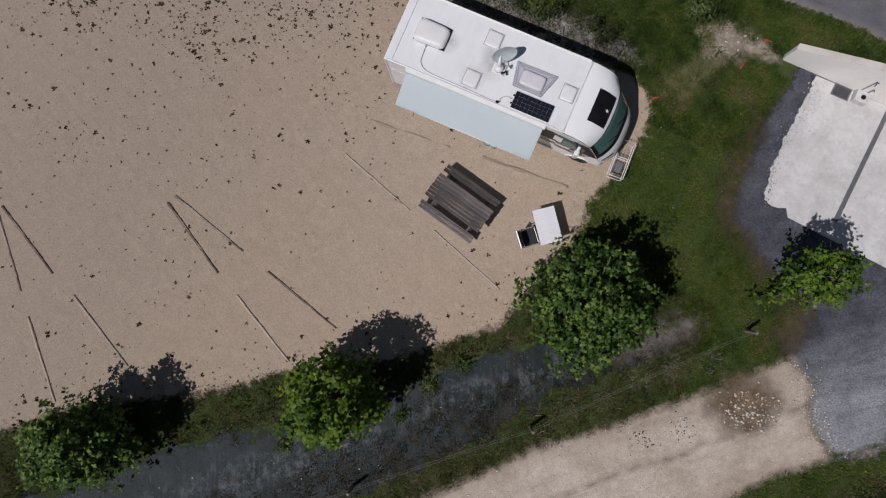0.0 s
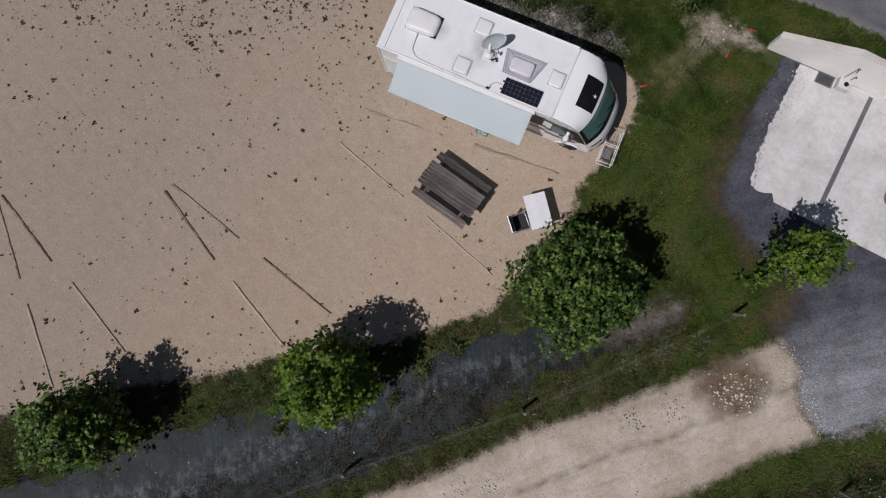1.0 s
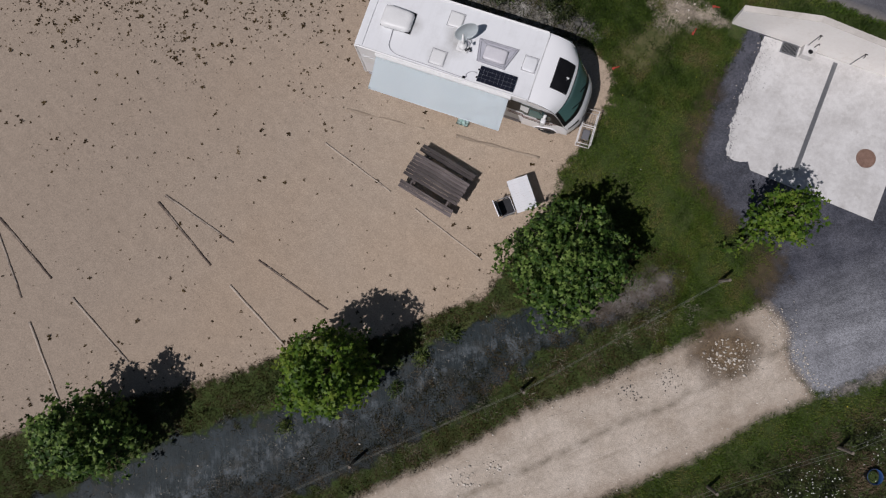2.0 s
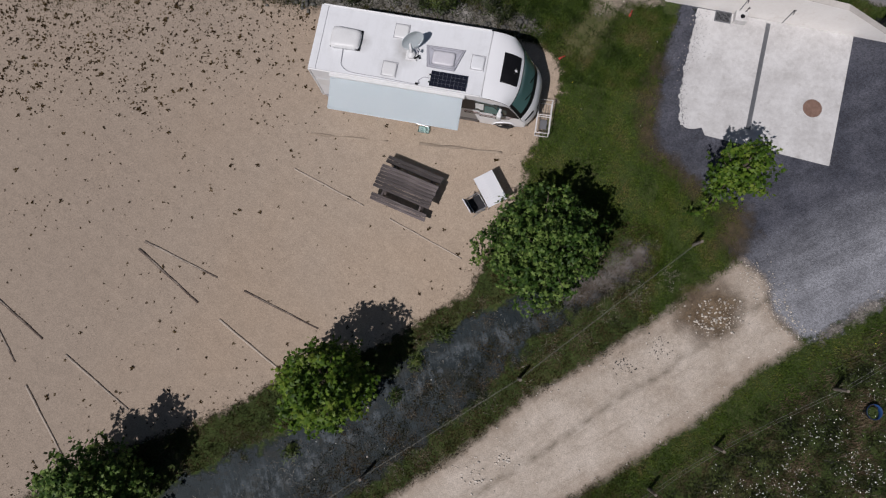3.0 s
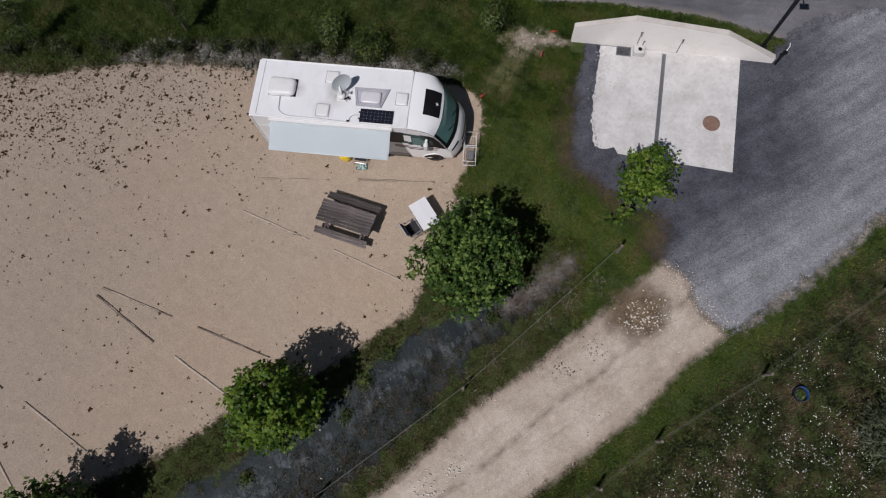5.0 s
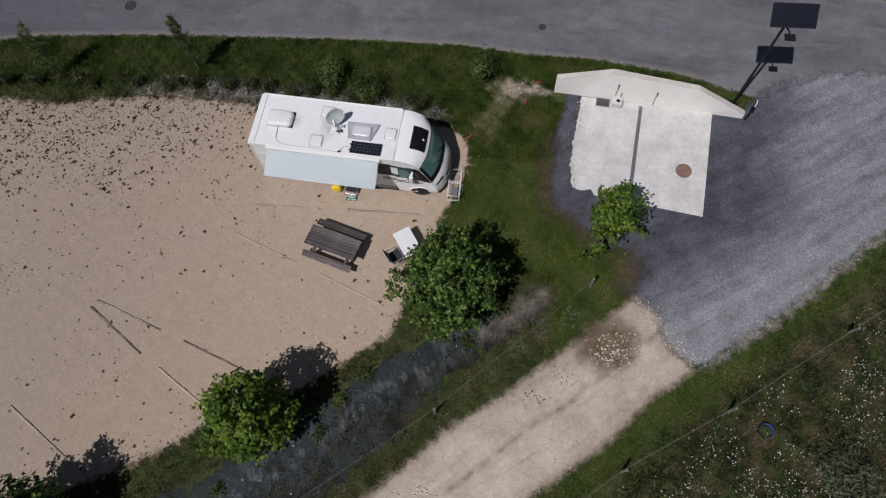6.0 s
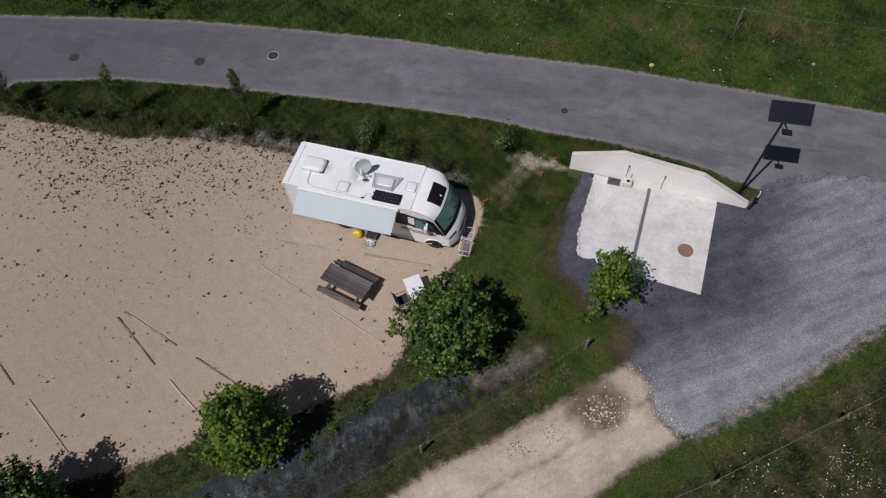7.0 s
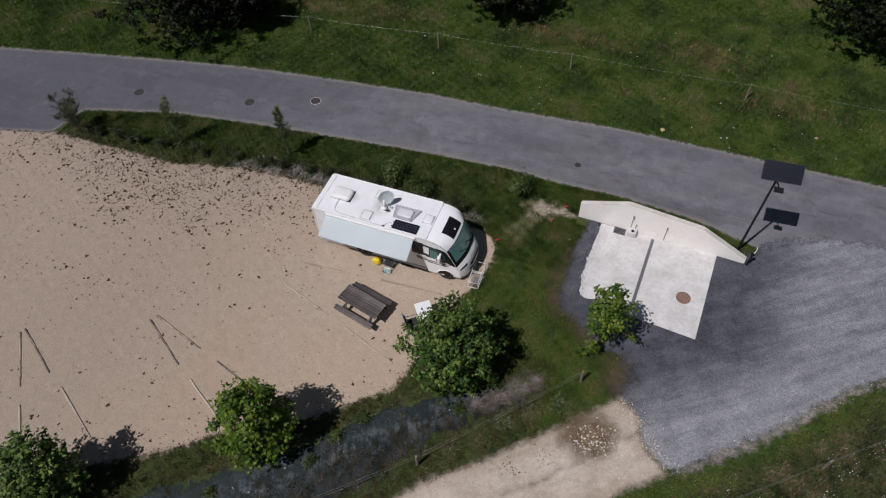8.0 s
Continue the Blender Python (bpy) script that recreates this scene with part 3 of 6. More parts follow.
def disc(bm, c, r, h, n=24, r_top=None):
    rt = r if r_top is None else r_top
    return tube(bm, [c, (c[0], c[1], c[2] + h)], [r, rt], n)


def fast_mesh(name, verts, faces, material):
    """A mesh from arrays; all faces have the same number of corners."""
    me = bpy.data.meshes.new(name)
    nv, (nf, k) = len(verts), faces.shape
    me.vertices.add(nv)
    me.vertices.foreach_set("co", np.ascontiguousarray(verts, dtype=np.float32).ravel())
    me.loops.add(nf * k)
    me.loops.foreach_set("vertex_index", np.ascontiguousarray(faces, dtype=np.int32).ravel())
    me.polygons.add(nf)
    me.polygons.foreach_set("loop_start", np.arange(0, nf * k, k, dtype=np.int32))
    me.polygons.foreach_set("loop_total", np.full(nf, k, dtype=np.int32))
    me.update(calc_edges=True)
    me.materials.append(material)
    return me


def inside(poly, x, y):
    r = np.zeros(x.shape, bool)
    for (x0, y0), (x1, y1) in zip(poly, poly[1:] + poly[:1]):
        c = (y0 > y) != (y1 > y)
        xx = x0 + (y - y0) * (x1 - x0) / (y1 - y0 if y1 != y0 else 1e-9)
        r ^= c & (x < xx)
    return r


def outline_distance(poly, x, y):
    d = np.full(x.shape, 1e9)
    for (x0, y0), (x1, y1) in zip(poly, poly[1:] + poly[:1]):
        dx, dy = x1 - x0, y1 - y0
        t = np.clip(((x - x0) * dx + (y - y0) * dy) / (dx * dx + dy * dy), 0, 1)
        d = np.minimum(d, np.hypot(x - x0 - t * dx, y - y0 - t * dy))
    return np.where(inside(poly, x, y), d, -d)


def sheet(name, poly, material, z, cell, fringe, label, category):
    """A thin layer of ground inside an outline, with its distance to the outline for the ragged rim."""
    xs, ys = [p[0] for p in poly], [p[1] for p in poly]
    nx, ny = int((max(xs) - min(xs) + 2 * fringe) / cell) + 2, int((max(ys) - min(ys) + 2 * fringe) / cell) + 2
    gx, gy = np.meshgrid(min(xs) - fringe + np.arange(nx) * cell, min(ys) - fringe + np.arange(ny) * cell, indexing="ij")
    d = outline_distance(poly, gx.ravel(), gy.ravel())
    i, j = np.meshgrid(np.arange(nx - 1), np.arange(ny - 1), indexing="ij")
    a = (i * ny + j).ravel()
    f = np.stack([a, a + ny, a + ny + 1, a + 1], 1)
    f = f[(d[f] > -fringe).any(1)]
    used, inv = np.unique(f, return_inverse=True)
    v = np.stack([gx.ravel(), gy.ravel(), np.full(d.shape, z)], 1)[used]
    me = fast_mesh(name, v, inv.reshape(f.shape), material)
    at = me.attributes.new("edge", "FLOAT", "POINT")
    at.data.foreach_set("value", d[used].astype(np.float32))
    return tagged(new(name, me), label, category, kind="structure")


# ---- the ground and its surfaces ----
LOT = [(-42, -6), (-21.6, 1.4), (-18.2, 2.2), (-13.5, 2.3), (-10.4, 2.25), (-7.5, 2.95), (-5.4, 3.3), (-1.2, 3.35), (3, 3.4), (7.05, 3.3), (7.7, 3.0), (8.12, 2.4), (8.18, 1.7),
       (8.1, 1.0), (7.95, 0.35), (7.6, -0.55), (7.35, -1.1), (7.45, -2.0), (7.2, -3.5), (6.5, -4.9), (6.3, -5.9), (5.0, -7.0), (3.4, -8.4), (0, -10.3), (-1.1, -11.35), (-3.9, -13.0),
       (-6, -14.35), (-7.5, -15.6), (-14, -20), (-42, -38)]
ROAD = [(-45, -8), (-21.6, 1.3), (-18.4, 2.1), (-17.85, 4.3), (-12.8, 5.7), (-7.6, 6.4), (-2.4, 6.9), (2.4, 7.3), (7.1, 7.55), (10.2, 7.4), (13.1, 7.5), (16.9, 7.1),
        (19.9, 6.3), (24, 2.5), (30, 0.5), (60, -8), (60, 9), (40, 11.6), (25, 12.3), (18, 12.35), (12.1, 12.4), (5.8, 12.0), (0.7, 11.9), (-4.6, 11.4), (-10.2, 10.85),
        (-15.8, 9.9), (-21.5, 8.8), (-27.4, 7.6), (-45, 3)]
YARD = [(11.9, 5.6), (11.65, 4.3), (11.45, 3.2), (11.45, 2.2), (11.55, 0.9), (11.65, 0.1), (12.4, -0.4), (13.6, -1.0), (14.9, -1.6), (14.75, -2.7), (14.9, -3.3), (15.75, -3.8),
        (16.2, -4.95), (17.4, -5.6), (18.1, -5.2), (19.7, -3.9), (21.6, -2.2), (23.6, 0), (25, 1.1), (30, 2.6), (32, 8), (24, 8.2), (20.6, 7.2), (19.0, 5.5)]
TRACK = [(-14, -31), (0, -17.6), (6.8, -11.3), (8.9, -9.0), (10.7, -7.5), (12.45, -5.85), (13.9, -4.45), (15.05, -3.25), (15.9, -3.7), (16.35, -4.9), (17.4, -5.65), (15.9, -6.9),
         (14.5, -8.6), (11.85, -10.95), (10.6, -12.0), (4, -18.3), (-10, -33)]
WEEDMAT = [(12, -3.2), (10.4, -4.4), (7.7, -5.95), (6.5, -6.8), (5.35, -7.8), (4, -9.3), (0.7, -11.9), (-2.4, -14.1), (-3.6, -15.6), (-12, -22), (-9, -24),
           (0, -16.2), (4.2, -12.6), (5.6, -11.2), (7.2, -9.3), (8.3, -7.7), (9.3, -6.5), (10.6, -5.3), (12.1, -3.9)]
BANK = [(-7.4, 3.1), (-5.4, 3.2), (-1.2, 3.25), (3, 3.3), (7.0, 3.3), (7.6, 3.9), (5.5, 4.5), (2, 4.6), (-3, 4.5), (-6.6, 3.9)]
WORN = [(7.8, 3.3), (8.3, 4.2), (9.0, 5.0), (10.2, 5.1), (9.6, 4.0), (8.7, 2.7)]
SLAB = [(12.5, 5.48), (17.95, 5.3), (17.6, 0.47), (13.35, 0.86), (13.2, 1.12), (12.95, 1.02), (12.6, 1.0), (12.38, 1.35), (12.3, 2.6), (12.42, 4.2)]

bm = bmesh.new()
bmesh.ops.create_grid(bm, x_segments=40, y_segments=40, size=900)
ground = whole("ground", bm, M_SOIL, "dark turf and soil reaching to the horizon", "ground", kind="structure")
def bank_material():
    m, nt, b, pos = ground_base("bank_earth")
    n1 = noise_node(nt, pos, 1.3, 6.0, 0.7)
    col = ramp(nt, n1, [(0.32, (0.045, 0.042, 0.032)), (0.48, (0.12, 0.112, 0.095)), (0.66, (0.25, 0.24, 0.22))])
    k, d = speckle(nt, pos, 16.0, 0.6, 1.4)
    nt.links.new(scaled(nt, col, k), b.inputs["Base Color"])
    bumped(nt, b, mathn(nt, "ADD", n1, d), 0.9, 0.05)
    edge_alpha(nt, b, pos, 0.4, 1.4, 1.4)
    return m


sheet("earth_bank", BANK, bank_material(), 0.005, 0.25, 0.6, "grey-brown stony earth strip below the verge", "earth bank")
sheet("weed_sheet", WEEDMAT, M_MAT, 0.006, 0.3, 1.0, "dark slate woven weed sheet strewn with straw", "weed sheet")
sheet("sand_lot", LOT, M_SAND, 0.010, 0.3, 0.6, "beige compacted sand parking lot with scattered weeds", "parking lot")
sheet("gravel_yard", YARD, M_YARD, 0.022, 0.25, 0.7, "dark grey gravel yard with pale dusty wheel swath", "gravel yard")
sheet("road", ROAD, M_ROAD, 0.014, 0.3, 0.3, "worn patched grey asphalt lane", "road")
RIM = [(17.9, -5.55), (18.9, -4.7), (20.3, -3.55), (21.8, -2.15), (23.4, -0.4), (25.2, 1.0), (25.15, 1.12), (23.42, -0.18), (21.65, -2.0), (20.12, -3.42), (18.72, -4.58), (17.82, -5.42)]
sheet("gravel_track", TRACK, M_TRACK, 0.026, 0.25, 0.7, "pale chalk gravel track with worn centre line", "track")


sheet("crumbled_rim", RIM, M_RIM, 0.030, 0.1, 0.3, "pale crumbled gravel rim of the yard", "gravel rim")


def slab():
    """Pale pad; its west rim is broken and ragged."""
    pts = []
    for (x0, y0), (x1, y1) in zip(SLAB, SLAB[1:] + SLAB[:1]):
        n = max(2, int(math.hypot(x1 - x0, y1 - y0) / 0.06))
        for k in range(n):
            x, y = x0 + (x1 - x0) * k / n, y0 + (y1 - y0) * k / n
            w = max(0.0, min(1.0, (13.0 - x) / 0.45))
            if y > 5.25:
                w *= 0.3
            x += w * (noise.noise((x * 2.1, y * 2.1, 0)) * 0.07 + noise.noise((x * 11, y * 11, 4)) * 0.09)
            y += w * (noise.noise((x * 5.1, y * 5.1, 9)) * 0.10)
            pts.append((x, y))
    b = bmesh.new()
    top = [b.verts.new((x, y, 0.05)) for x, y in pts]
    low = [b.verts.new((x, y, -0.05)) for x, y in pts]
    b.faces.new(top)
    for i in range(len(pts)):
        k = (i + 1) % len(pts)
        b.faces.new((top[i], low[i], low[k], top[k]))
    return whole("concrete_pad", b, M_SLAB, "pale worn concrete service pad with ragged edge", "concrete pad", kind="structure")


slab()


# ---- the motorhome ----
def catmull(rows, n):
    """Smooth rows of numbers, n steps between each two."""
    a = np.array([rows[0], *rows, rows[-1]], float)
    out = []
    for i in range(1, len(a) - 2):
        p0, p1, p2, p3 = a[i - 1], a[i], a[i + 1], a[i + 2]
        for t in np.arange(n) / n:
            out.append(0.5 * (2 * p1 + (p2 - p0) * t + (2 * p0 - 5 * p1 + 4 * p2 - p3) * t ** 2 + (3 * p1 - p0 - 3 * p2 + p3) * t ** 3))
    out.append(a[-2])
    return np.array(out)


# centre x and z, half width, how far the sides sweep back, how far they drop
CAB = [(5.58, 2.64, 1.115, 0.0, 0.03), (5.95, 2.61, 1.115, 0.02, 0.05), (6.38, 2.50, 1.11, 0.09, 0.10), (6.74, 2.26, 1.08, 0.23, 0.16), (7.00, 1.85, 1.06, 0.28, 0.24),
       (7.25, 1.42, 1.05, 0.31, 0.34), (7.37, 1.24, 1.04, 0.33, 0.34), (7.46, 1.02, 1.03, 0.36, 0.26), (7.51, 0.72, 1.02, 0.37, 0.10), (7.52, 0.50, 1.02, 0.37, 0.0), (7.47, 0.30, 1.0, 0.31, 0.0)]
CABS = catmull(CAB, 6)
CY = 1.12


def cab_point(u, v, lift=0.0):
    i = min(max(u * 6, 0), len(CABS) - 1.001)
    k = int(i)
    x, z, w, back, drop = CABS[k] * (1 - i + k) + CABS[k + 1] * (i - k)
    s = abs(v)
    return Vector((x - back * s ** 3.0 + lift * 0.7, CY + w * v, z - drop * s ** 4 + lift))


def flank(x, z, s, out=0.014):
    """A point on the side skin of body or cab."""
    if x < 5.575:
        return Vector((x, CY + s * (1.1175 + out), z))
    rows = [(r[0] - r[3], r[1] - r[4], r[2]) for r in CABS]
    k = max(i for i, r in enumerate(rows[:-1]) if r[0] <= x or i == 0)
    (x0, z0, w0), (x1, z1, w1) = rows[k], rows[k + 1]
    t = min(max((x - x0) / max(x1 - x0, 1e-6), 0), 1)
    top, w = z0 + (z1 - z0) * t, w0 + (w1 - w0) * t
    f = (top - z) / (top - 0.30)
    bulge = float(np.interp(f, (0, 0.06, 0.3, 0.55, 0.8, 1), (0.012, -0.012, 0.02, 0.045, 0.05, 0.02)))
    return Vector((x, CY + s * (w + bulge + out), z))


def flank_panel(x0, x1, low, high, s, out, nx=12, nz=5):
    """A plate that follows the flank; low and high give z at x."""
    b = bmesh.new()
    g = []
    for i in range(nx + 1):
        x = x0 + (x1 - x0) * i / nx
        a, c = low(x), high(x)
        g.append([b.verts.new(flank(x, a + (c - a) * k / nz, s, out)) for k in range(nz + 1)])
    for i in range(nx):
        for k in range(nz):
            b.faces.new((g[i][k], g[i + 1][k], g[i + 1][k + 1], g[i][k + 1]))
    return b


def cab_patch(u0, u1, v0, v1, nu, nv, lift, thick=0.0):
    b = bmesh.new()
    g = [[b.verts.new(cab_point(u0 + (u1 - u0) * i / nu, v0 + (v1 - v0) * j / nv, lift)) for j in range(nv + 1)] for i in range(nu + 1)]
    for i in range(nu):
        for j in range(nv):
            b.faces.new((g[i][j], g[i + 1][j], g[i + 1][j + 1], g[i][j + 1]))
    return b


def dome_box(b, c, sx, sy, h, power=5.0, taper=0.0, n=32):
    """A low moulded cover with rounded plan and shoulders; taper narrows its front end."""
    rings = []
    for f, k in ((0.0, 1.0), (0.45, 0.99), (0.75, 0.94), (0.93, 0.84), (1.0, 0.66)):
        ring = []
        for q in range(n):
            a = math.tau * q / n
            ca, sa = math.cos(a), math.sin(a)
            r = (abs(ca) ** power + abs(sa) ** power) ** (-1 / power)
            x = r * ca * k
            ring.append(b.verts.new((c[0] + x * sx / 2, c[1] + r * sa * k * sy / 2 * (1 - taper * (x + 1) / 2), c[2] + f * h)))
        rings.append(ring)
    for r0, r1 in zip(rings, rings[1:]):
        for q in range(n):
            b.faces.new((r0[q], r0[(q + 1) % n], r1[(q + 1) % n], r1[q]))
    b.faces.new(rings[-1])
    b.faces.new(rings[0][::-1])
    return b


def side_panel(b, xz, y, out):
    """A flat plate on the side wall: outline in x and z."""
    f = [b.verts.new((x, y, z)) for x, z in xz]
    k = [b.verts.new((x, y + out, z)) for x, z in xz]
    b.faces.new(f)
    b.faces.new(k[::-1])
    for i in range(len(f)):
        j = (i + 1) % len(f)
        b.faces.new((f[i], f[j], k[j], k[i]))


def wheel(parent, x, y, side):
    b = bmesh.new()
    R, w = 0.345, 0.22
    prof = [(0.20, 0.5), (0.30, 0.52), (0.335, 0.44), (R, 0.3), (R, -0.3), (0.335, -0.44), (0.30, -0.52), (0.20, -0.5)]
    rings = [[b.verts.new((x + r * math.cos(a), y + t * w, 0.345 + r * math.sin(a))) for a in np.arange(28) * math.tau / 28] for r, t in prof]
    for r0, r1 in zip(rings, rings[1:] + rings[:1]):
        for k in range(28):
            b.faces.new((r0[k], r0[(k + 1) % 28], r1[(k + 1) % 28], r1[k]))
    ob = part("wheel", b, M_RUBBER, parent, "black tyre on a dark rim", smooth=True)
    b = bmesh.new()
    tube(b, [(x, y + side * 0.03, 0.345), (x, y + side * 0.085, 0.345)], [0.2, 0.19], 20)
    for k in range(5):
        a = k * math.tau / 5
        tube(b, [(x, y + side * 0.1, 0.345), (x + 0.18 * math.cos(a), y + side * 0.1, 0.345 + 0.18 * math.sin(a))], [0.035, 0.025], 6)
    part("rim", b, M_DARKSTEEL, ob)
    return ob


def motorhome():
    rv = thing("motorhome", "white low-profile motorhome with awning, dish and solar panel", "motorhome", at=(0, 0, 0), rz=-0.45)
    b = bmesh.new()
    box(b, (2.82, 1.12, 1.52), (5.60, 2.235, 2.26), 0.07, 3)
    body = part("body", b, M_RVWHITE, rv, smooth=False)
    # cab shell: top skin and side skins down to the sill
    b = cab_patch(0, len(CAB) - 1, -1, 1, 60, 24, 0)
    for s in (-1, 1):
        prev = None
        for i in range(61):
            top = cab_point((len(CAB) - 1) * i / 60, s)
            row = [b.verts.new((top.x, top.y + s * o, top.z + (0.30 - top.z) * k)) for k, o in ((0, 0.012), (0.06, -0.012), (0.3, 0.02), (0.55, 0.045), (0.8, 0.05), (1, 0.02))]
            if prev:
                for k in range(5):
                    b.faces.new((prev[k], row[k], row[k + 1], prev[k + 1]))
            prev = row
    cab = part("cab", b, M_CAB, rv, smooth=True)
    part("screen_frame", cab_patch(3.0, 5.06, -0.995, 0.995, 20, 28, 0.005), M_BLACK, cab, smooth=True)
    part("windscreen", cab_patch(3.06, 4.58, -0.92, 0.92, 18, 26, 0.012), M_GLASSGREEN, cab, "green tinted windscreen, paler for the reflected sky", smooth=True)
    part("roof_window", cab_patch(1.30, 2.72, -0.45, 0.45, 12, 12, 0.012), M_BLACK, cab, "dark panoramic cab roof window", smooth=True)
    b = bmesh.new()
    for k in range(5):
        a = 0.6 + k * math.tau / 5
        c = cab_point(2.35, 0.0, 0.02)
        d = Vector((math.cos(a) * 0.075, math.sin(a) * 0.075, -math.cos(a) * 0.03))
        e = Vector((-math.sin(a) * 0.017, math.cos(a) * 0.017, 0))
        b.faces.new([b.verts.new(p) for p in (c + e, c + d, c - e)])
    part("badge", b, M_ABS, cab, "small pale star-shaped mark")
    part("grille", cab_patch(7.2, 7.7, -0.50, 0.50, 6, 12, 0.008), M_BLACK, cab, smooth=True)
    part("lower_grille", cab_patch(8.2, 8.9, -0.6, 0.6, 5, 12, 0.008), M_BLACK, cab, smooth=True)
    for s in (-1, 1):
        part("headlight", cab_patch(6.35, 6.85, *sorted((s * 0.66, s * 0.97)), 6, 6, 0.010), M_BLACK, cab, "dark slit headlight", smooth=True)
    b = bmesh.new()
    for v0, v1 in ((-0.5, -0.05), (0.05, 0.5)):
        tube(b, [cab_point(4.75, v0 + 0.35, 0.03), cab_point(4.1, v0 - 0.1, 0.03)], 0.012, 6)
    part("wiper", b, M_BLACK, cab)
    # side glass, graphics, trims on both flanks
    for s, y in ((-1, -0.012), (1, 2.252)):
        o = s * 0.012
        yc = CY + s * 1.05
        part("side_window", flank_panel(4.86, 5.42, lambda x: 1.45, lambda x: 2.30, s, 0.012), M_BLACK, rv, "black tinted side window")
        win = part("cab_window", flank_panel(5.42, 6.46, lambda x: 1.45, lambda x: float(np.interp(x, (5.4, 6.1, 6.46), (2.28, 2.16, 1.75))), s, 0.016, 18), M_GLASS, cab, "dark tinted cab door window")
        part("sun_blind", flank_panel(5.43, 5.70, lambda x: 1.66, lambda x: 2.12, s, 0.022, 3, 3), M_ABS, win, "white sun blind")
        part("pillar_trim", flank_panel(6.02, 6.90, lambda x: 1.34 - max(0, x - 6.45) * 0.6, lambda x: float(np.interp(x, (6.0, 6.35, 6.50, 6.72, 6.90), (2.22, 2.14, 2.00, 1.55, 1.16))), s, 0.013, 20, 4), M_BLACK, cab, "black screen pillar")
        part("window_pane", flank_panel(5.74, 6.26, lambda x: 1.48, lambda x: 2.02 - max(0, x - 6.0) * 1.25, s, 0.022, 10, 4), M_GLASSGREEN, win, "green tinted pane, paler for the reflected sky")
        part("stripe", flank_panel(5.05, 6.70, lambda x: 1.25 - 0.04 * (x - 5), lambda x: 1.31 - 0.05 * (x - 5), s, 0.024, 40, 1), M_RED, rv, "dark red side stripe")
        part("stripe", flank_panel(5.05, 6.60, lambda x: 1.14 - 0.04 * (x - 5), lambda x: 1.20 - 0.05 * (x - 5), s, 0.024, 40, 1), M_BLACK, rv)
        b = bmesh.new()
        box(b, (6.24, yc + s * 0.27, 1.70), (0.16, 0.17, 0.40), 0.05, 2)
        tube(b, [(6.26, yc + s * 0.0, 1.92), (6.24, yc + s * 0.22, 1.86)], [0.055, 0.05], 8)
        tube(b, [(6.36, yc + s * 0.0, 1.46), (6.26, yc + s * 0.22, 1.56)], [0.045, 0.04], 8)
        mir = part("mirror", b, M_ABS, cab, "white wing mirror", smooth=True)
        b = bmesh.new()
        box(b, (6.157, yc + s * 0.27, 1.70), (0.006, 0.13, 0.30), 0.0)
        part("mirror_glass", b, M_GLASS, mir)
        b = bmesh.new()
        n = 14
        arc = [(6.44 + 0.37 * math.cos(math.pi * k / n), 0.345 + 0.37 * math.sin(math.pi * k / n)) for k in range(n + 1)]
        mid = b.verts.new(flank(6.44, 0.5, s, 0.010))
        ring = [b.verts.new(flank(x, z, s, 0.010)) for x, z in arc]
        for p0, p1 in zip(ring, ring[1:] + ring[:1]):
            b.faces.new((mid, p0, p1))
        part("wheel_arch", b, M_BLACK, cab)
        b = bmesh.new()
        tube(b, [flank(6.44 + (x - 6.44) * 1.06, 0.345 + (z - 0.345) * 1.06, s, 0.006) for x, z in arc], 0.022, 6)
        part("arch_lip", b, M_CAB, cab)
        wheel(rv, 6.44, yc - s * 0.045, s)
        b = bmesh.new()
        arc = [(2.33 + 0.42 * math.cos(math.pi * k / n), 0.395 + 0.38 * math.sin(math.pi * k / n)) for k in range(n + 1)]
        side_panel(b, arc, y, o)
        part("wheel_arch", b, M_BLACK, rv)
        wheel(rv, 2.33, CY + s * 1.03, s)
        b = bmesh.new()
        box(b, (2.8, CY + s * 1.118, 0.42), (5.4, 0.03, 0.22), 0.01)
        part("skirt", b, M_ABSGREY, rv, "grey plastic side skirt")
        b = bmesh.new()
        tube(b, [(0.05, CY + s * 1.11, 2.655), (5.55, CY + s * 1.11, 2.655)], 0.028, 8)
        part("roof_rail", b, M_ABS, rv)
        b = bmesh.new()
        tube(b, [(0.0, CY + s * 1.09, 2.6), (0.0, CY + s * 1.09, 0.4)], 0.045, 8)
        part("corner_trim", b, M_ABS, rv)
    b = bmesh.new()
    box(b, (0.10, 1.12, 2.655), (0.24, 2.15, 0.05), 0.02)
    part("rear_cap", b, M_RVWHITE, rv)
    b = bmesh.new()
    box(b, (5.585, 1.12, 2.648), (0.03, 2.14, 0.02), 0.006)
    part("roof_seam", b, M_HATCH, rv)
    b = bmesh.new()
    side_panel(b, [(0.14, 1.45), (0.14, 1.95), (0.58, 1.95), (0.58, 1.45)], -0.008, -0.012)
    part("locker_flap", b, M_ABS, rv)
    b = bmesh.new()
    box(b, (-0.015, 1.12, 1.75), (0.03, 1.2, 0.6), 0.01)
    part("rear_window", b, M_GLASS, rv)
    for y in (0.18, 2.06):
        b = bmesh.new()
        box(b, (-0.02, y, 0.95), (0.04, 0.16, 0.5), 0.015)
        part("tail_light", b, M_HIDDENRED, rv, "red tail light cluster")
    b = bmesh.new()
    box(b, (-0.03, 1.12, 0.52), (0.12, 2.2, 0.24), 0.04)
    part("rear_bumper", b, M_ABSGREY, rv)
    b = bmesh.new()
    box(b, (3.35, 1.12, 0.36), (6.0, 1.9, 0.12), 0.0)
    part("chassis", b, M_BLACK, rv)
    # habitation door behind the awning, window flaps, step
    b = bmesh.new()
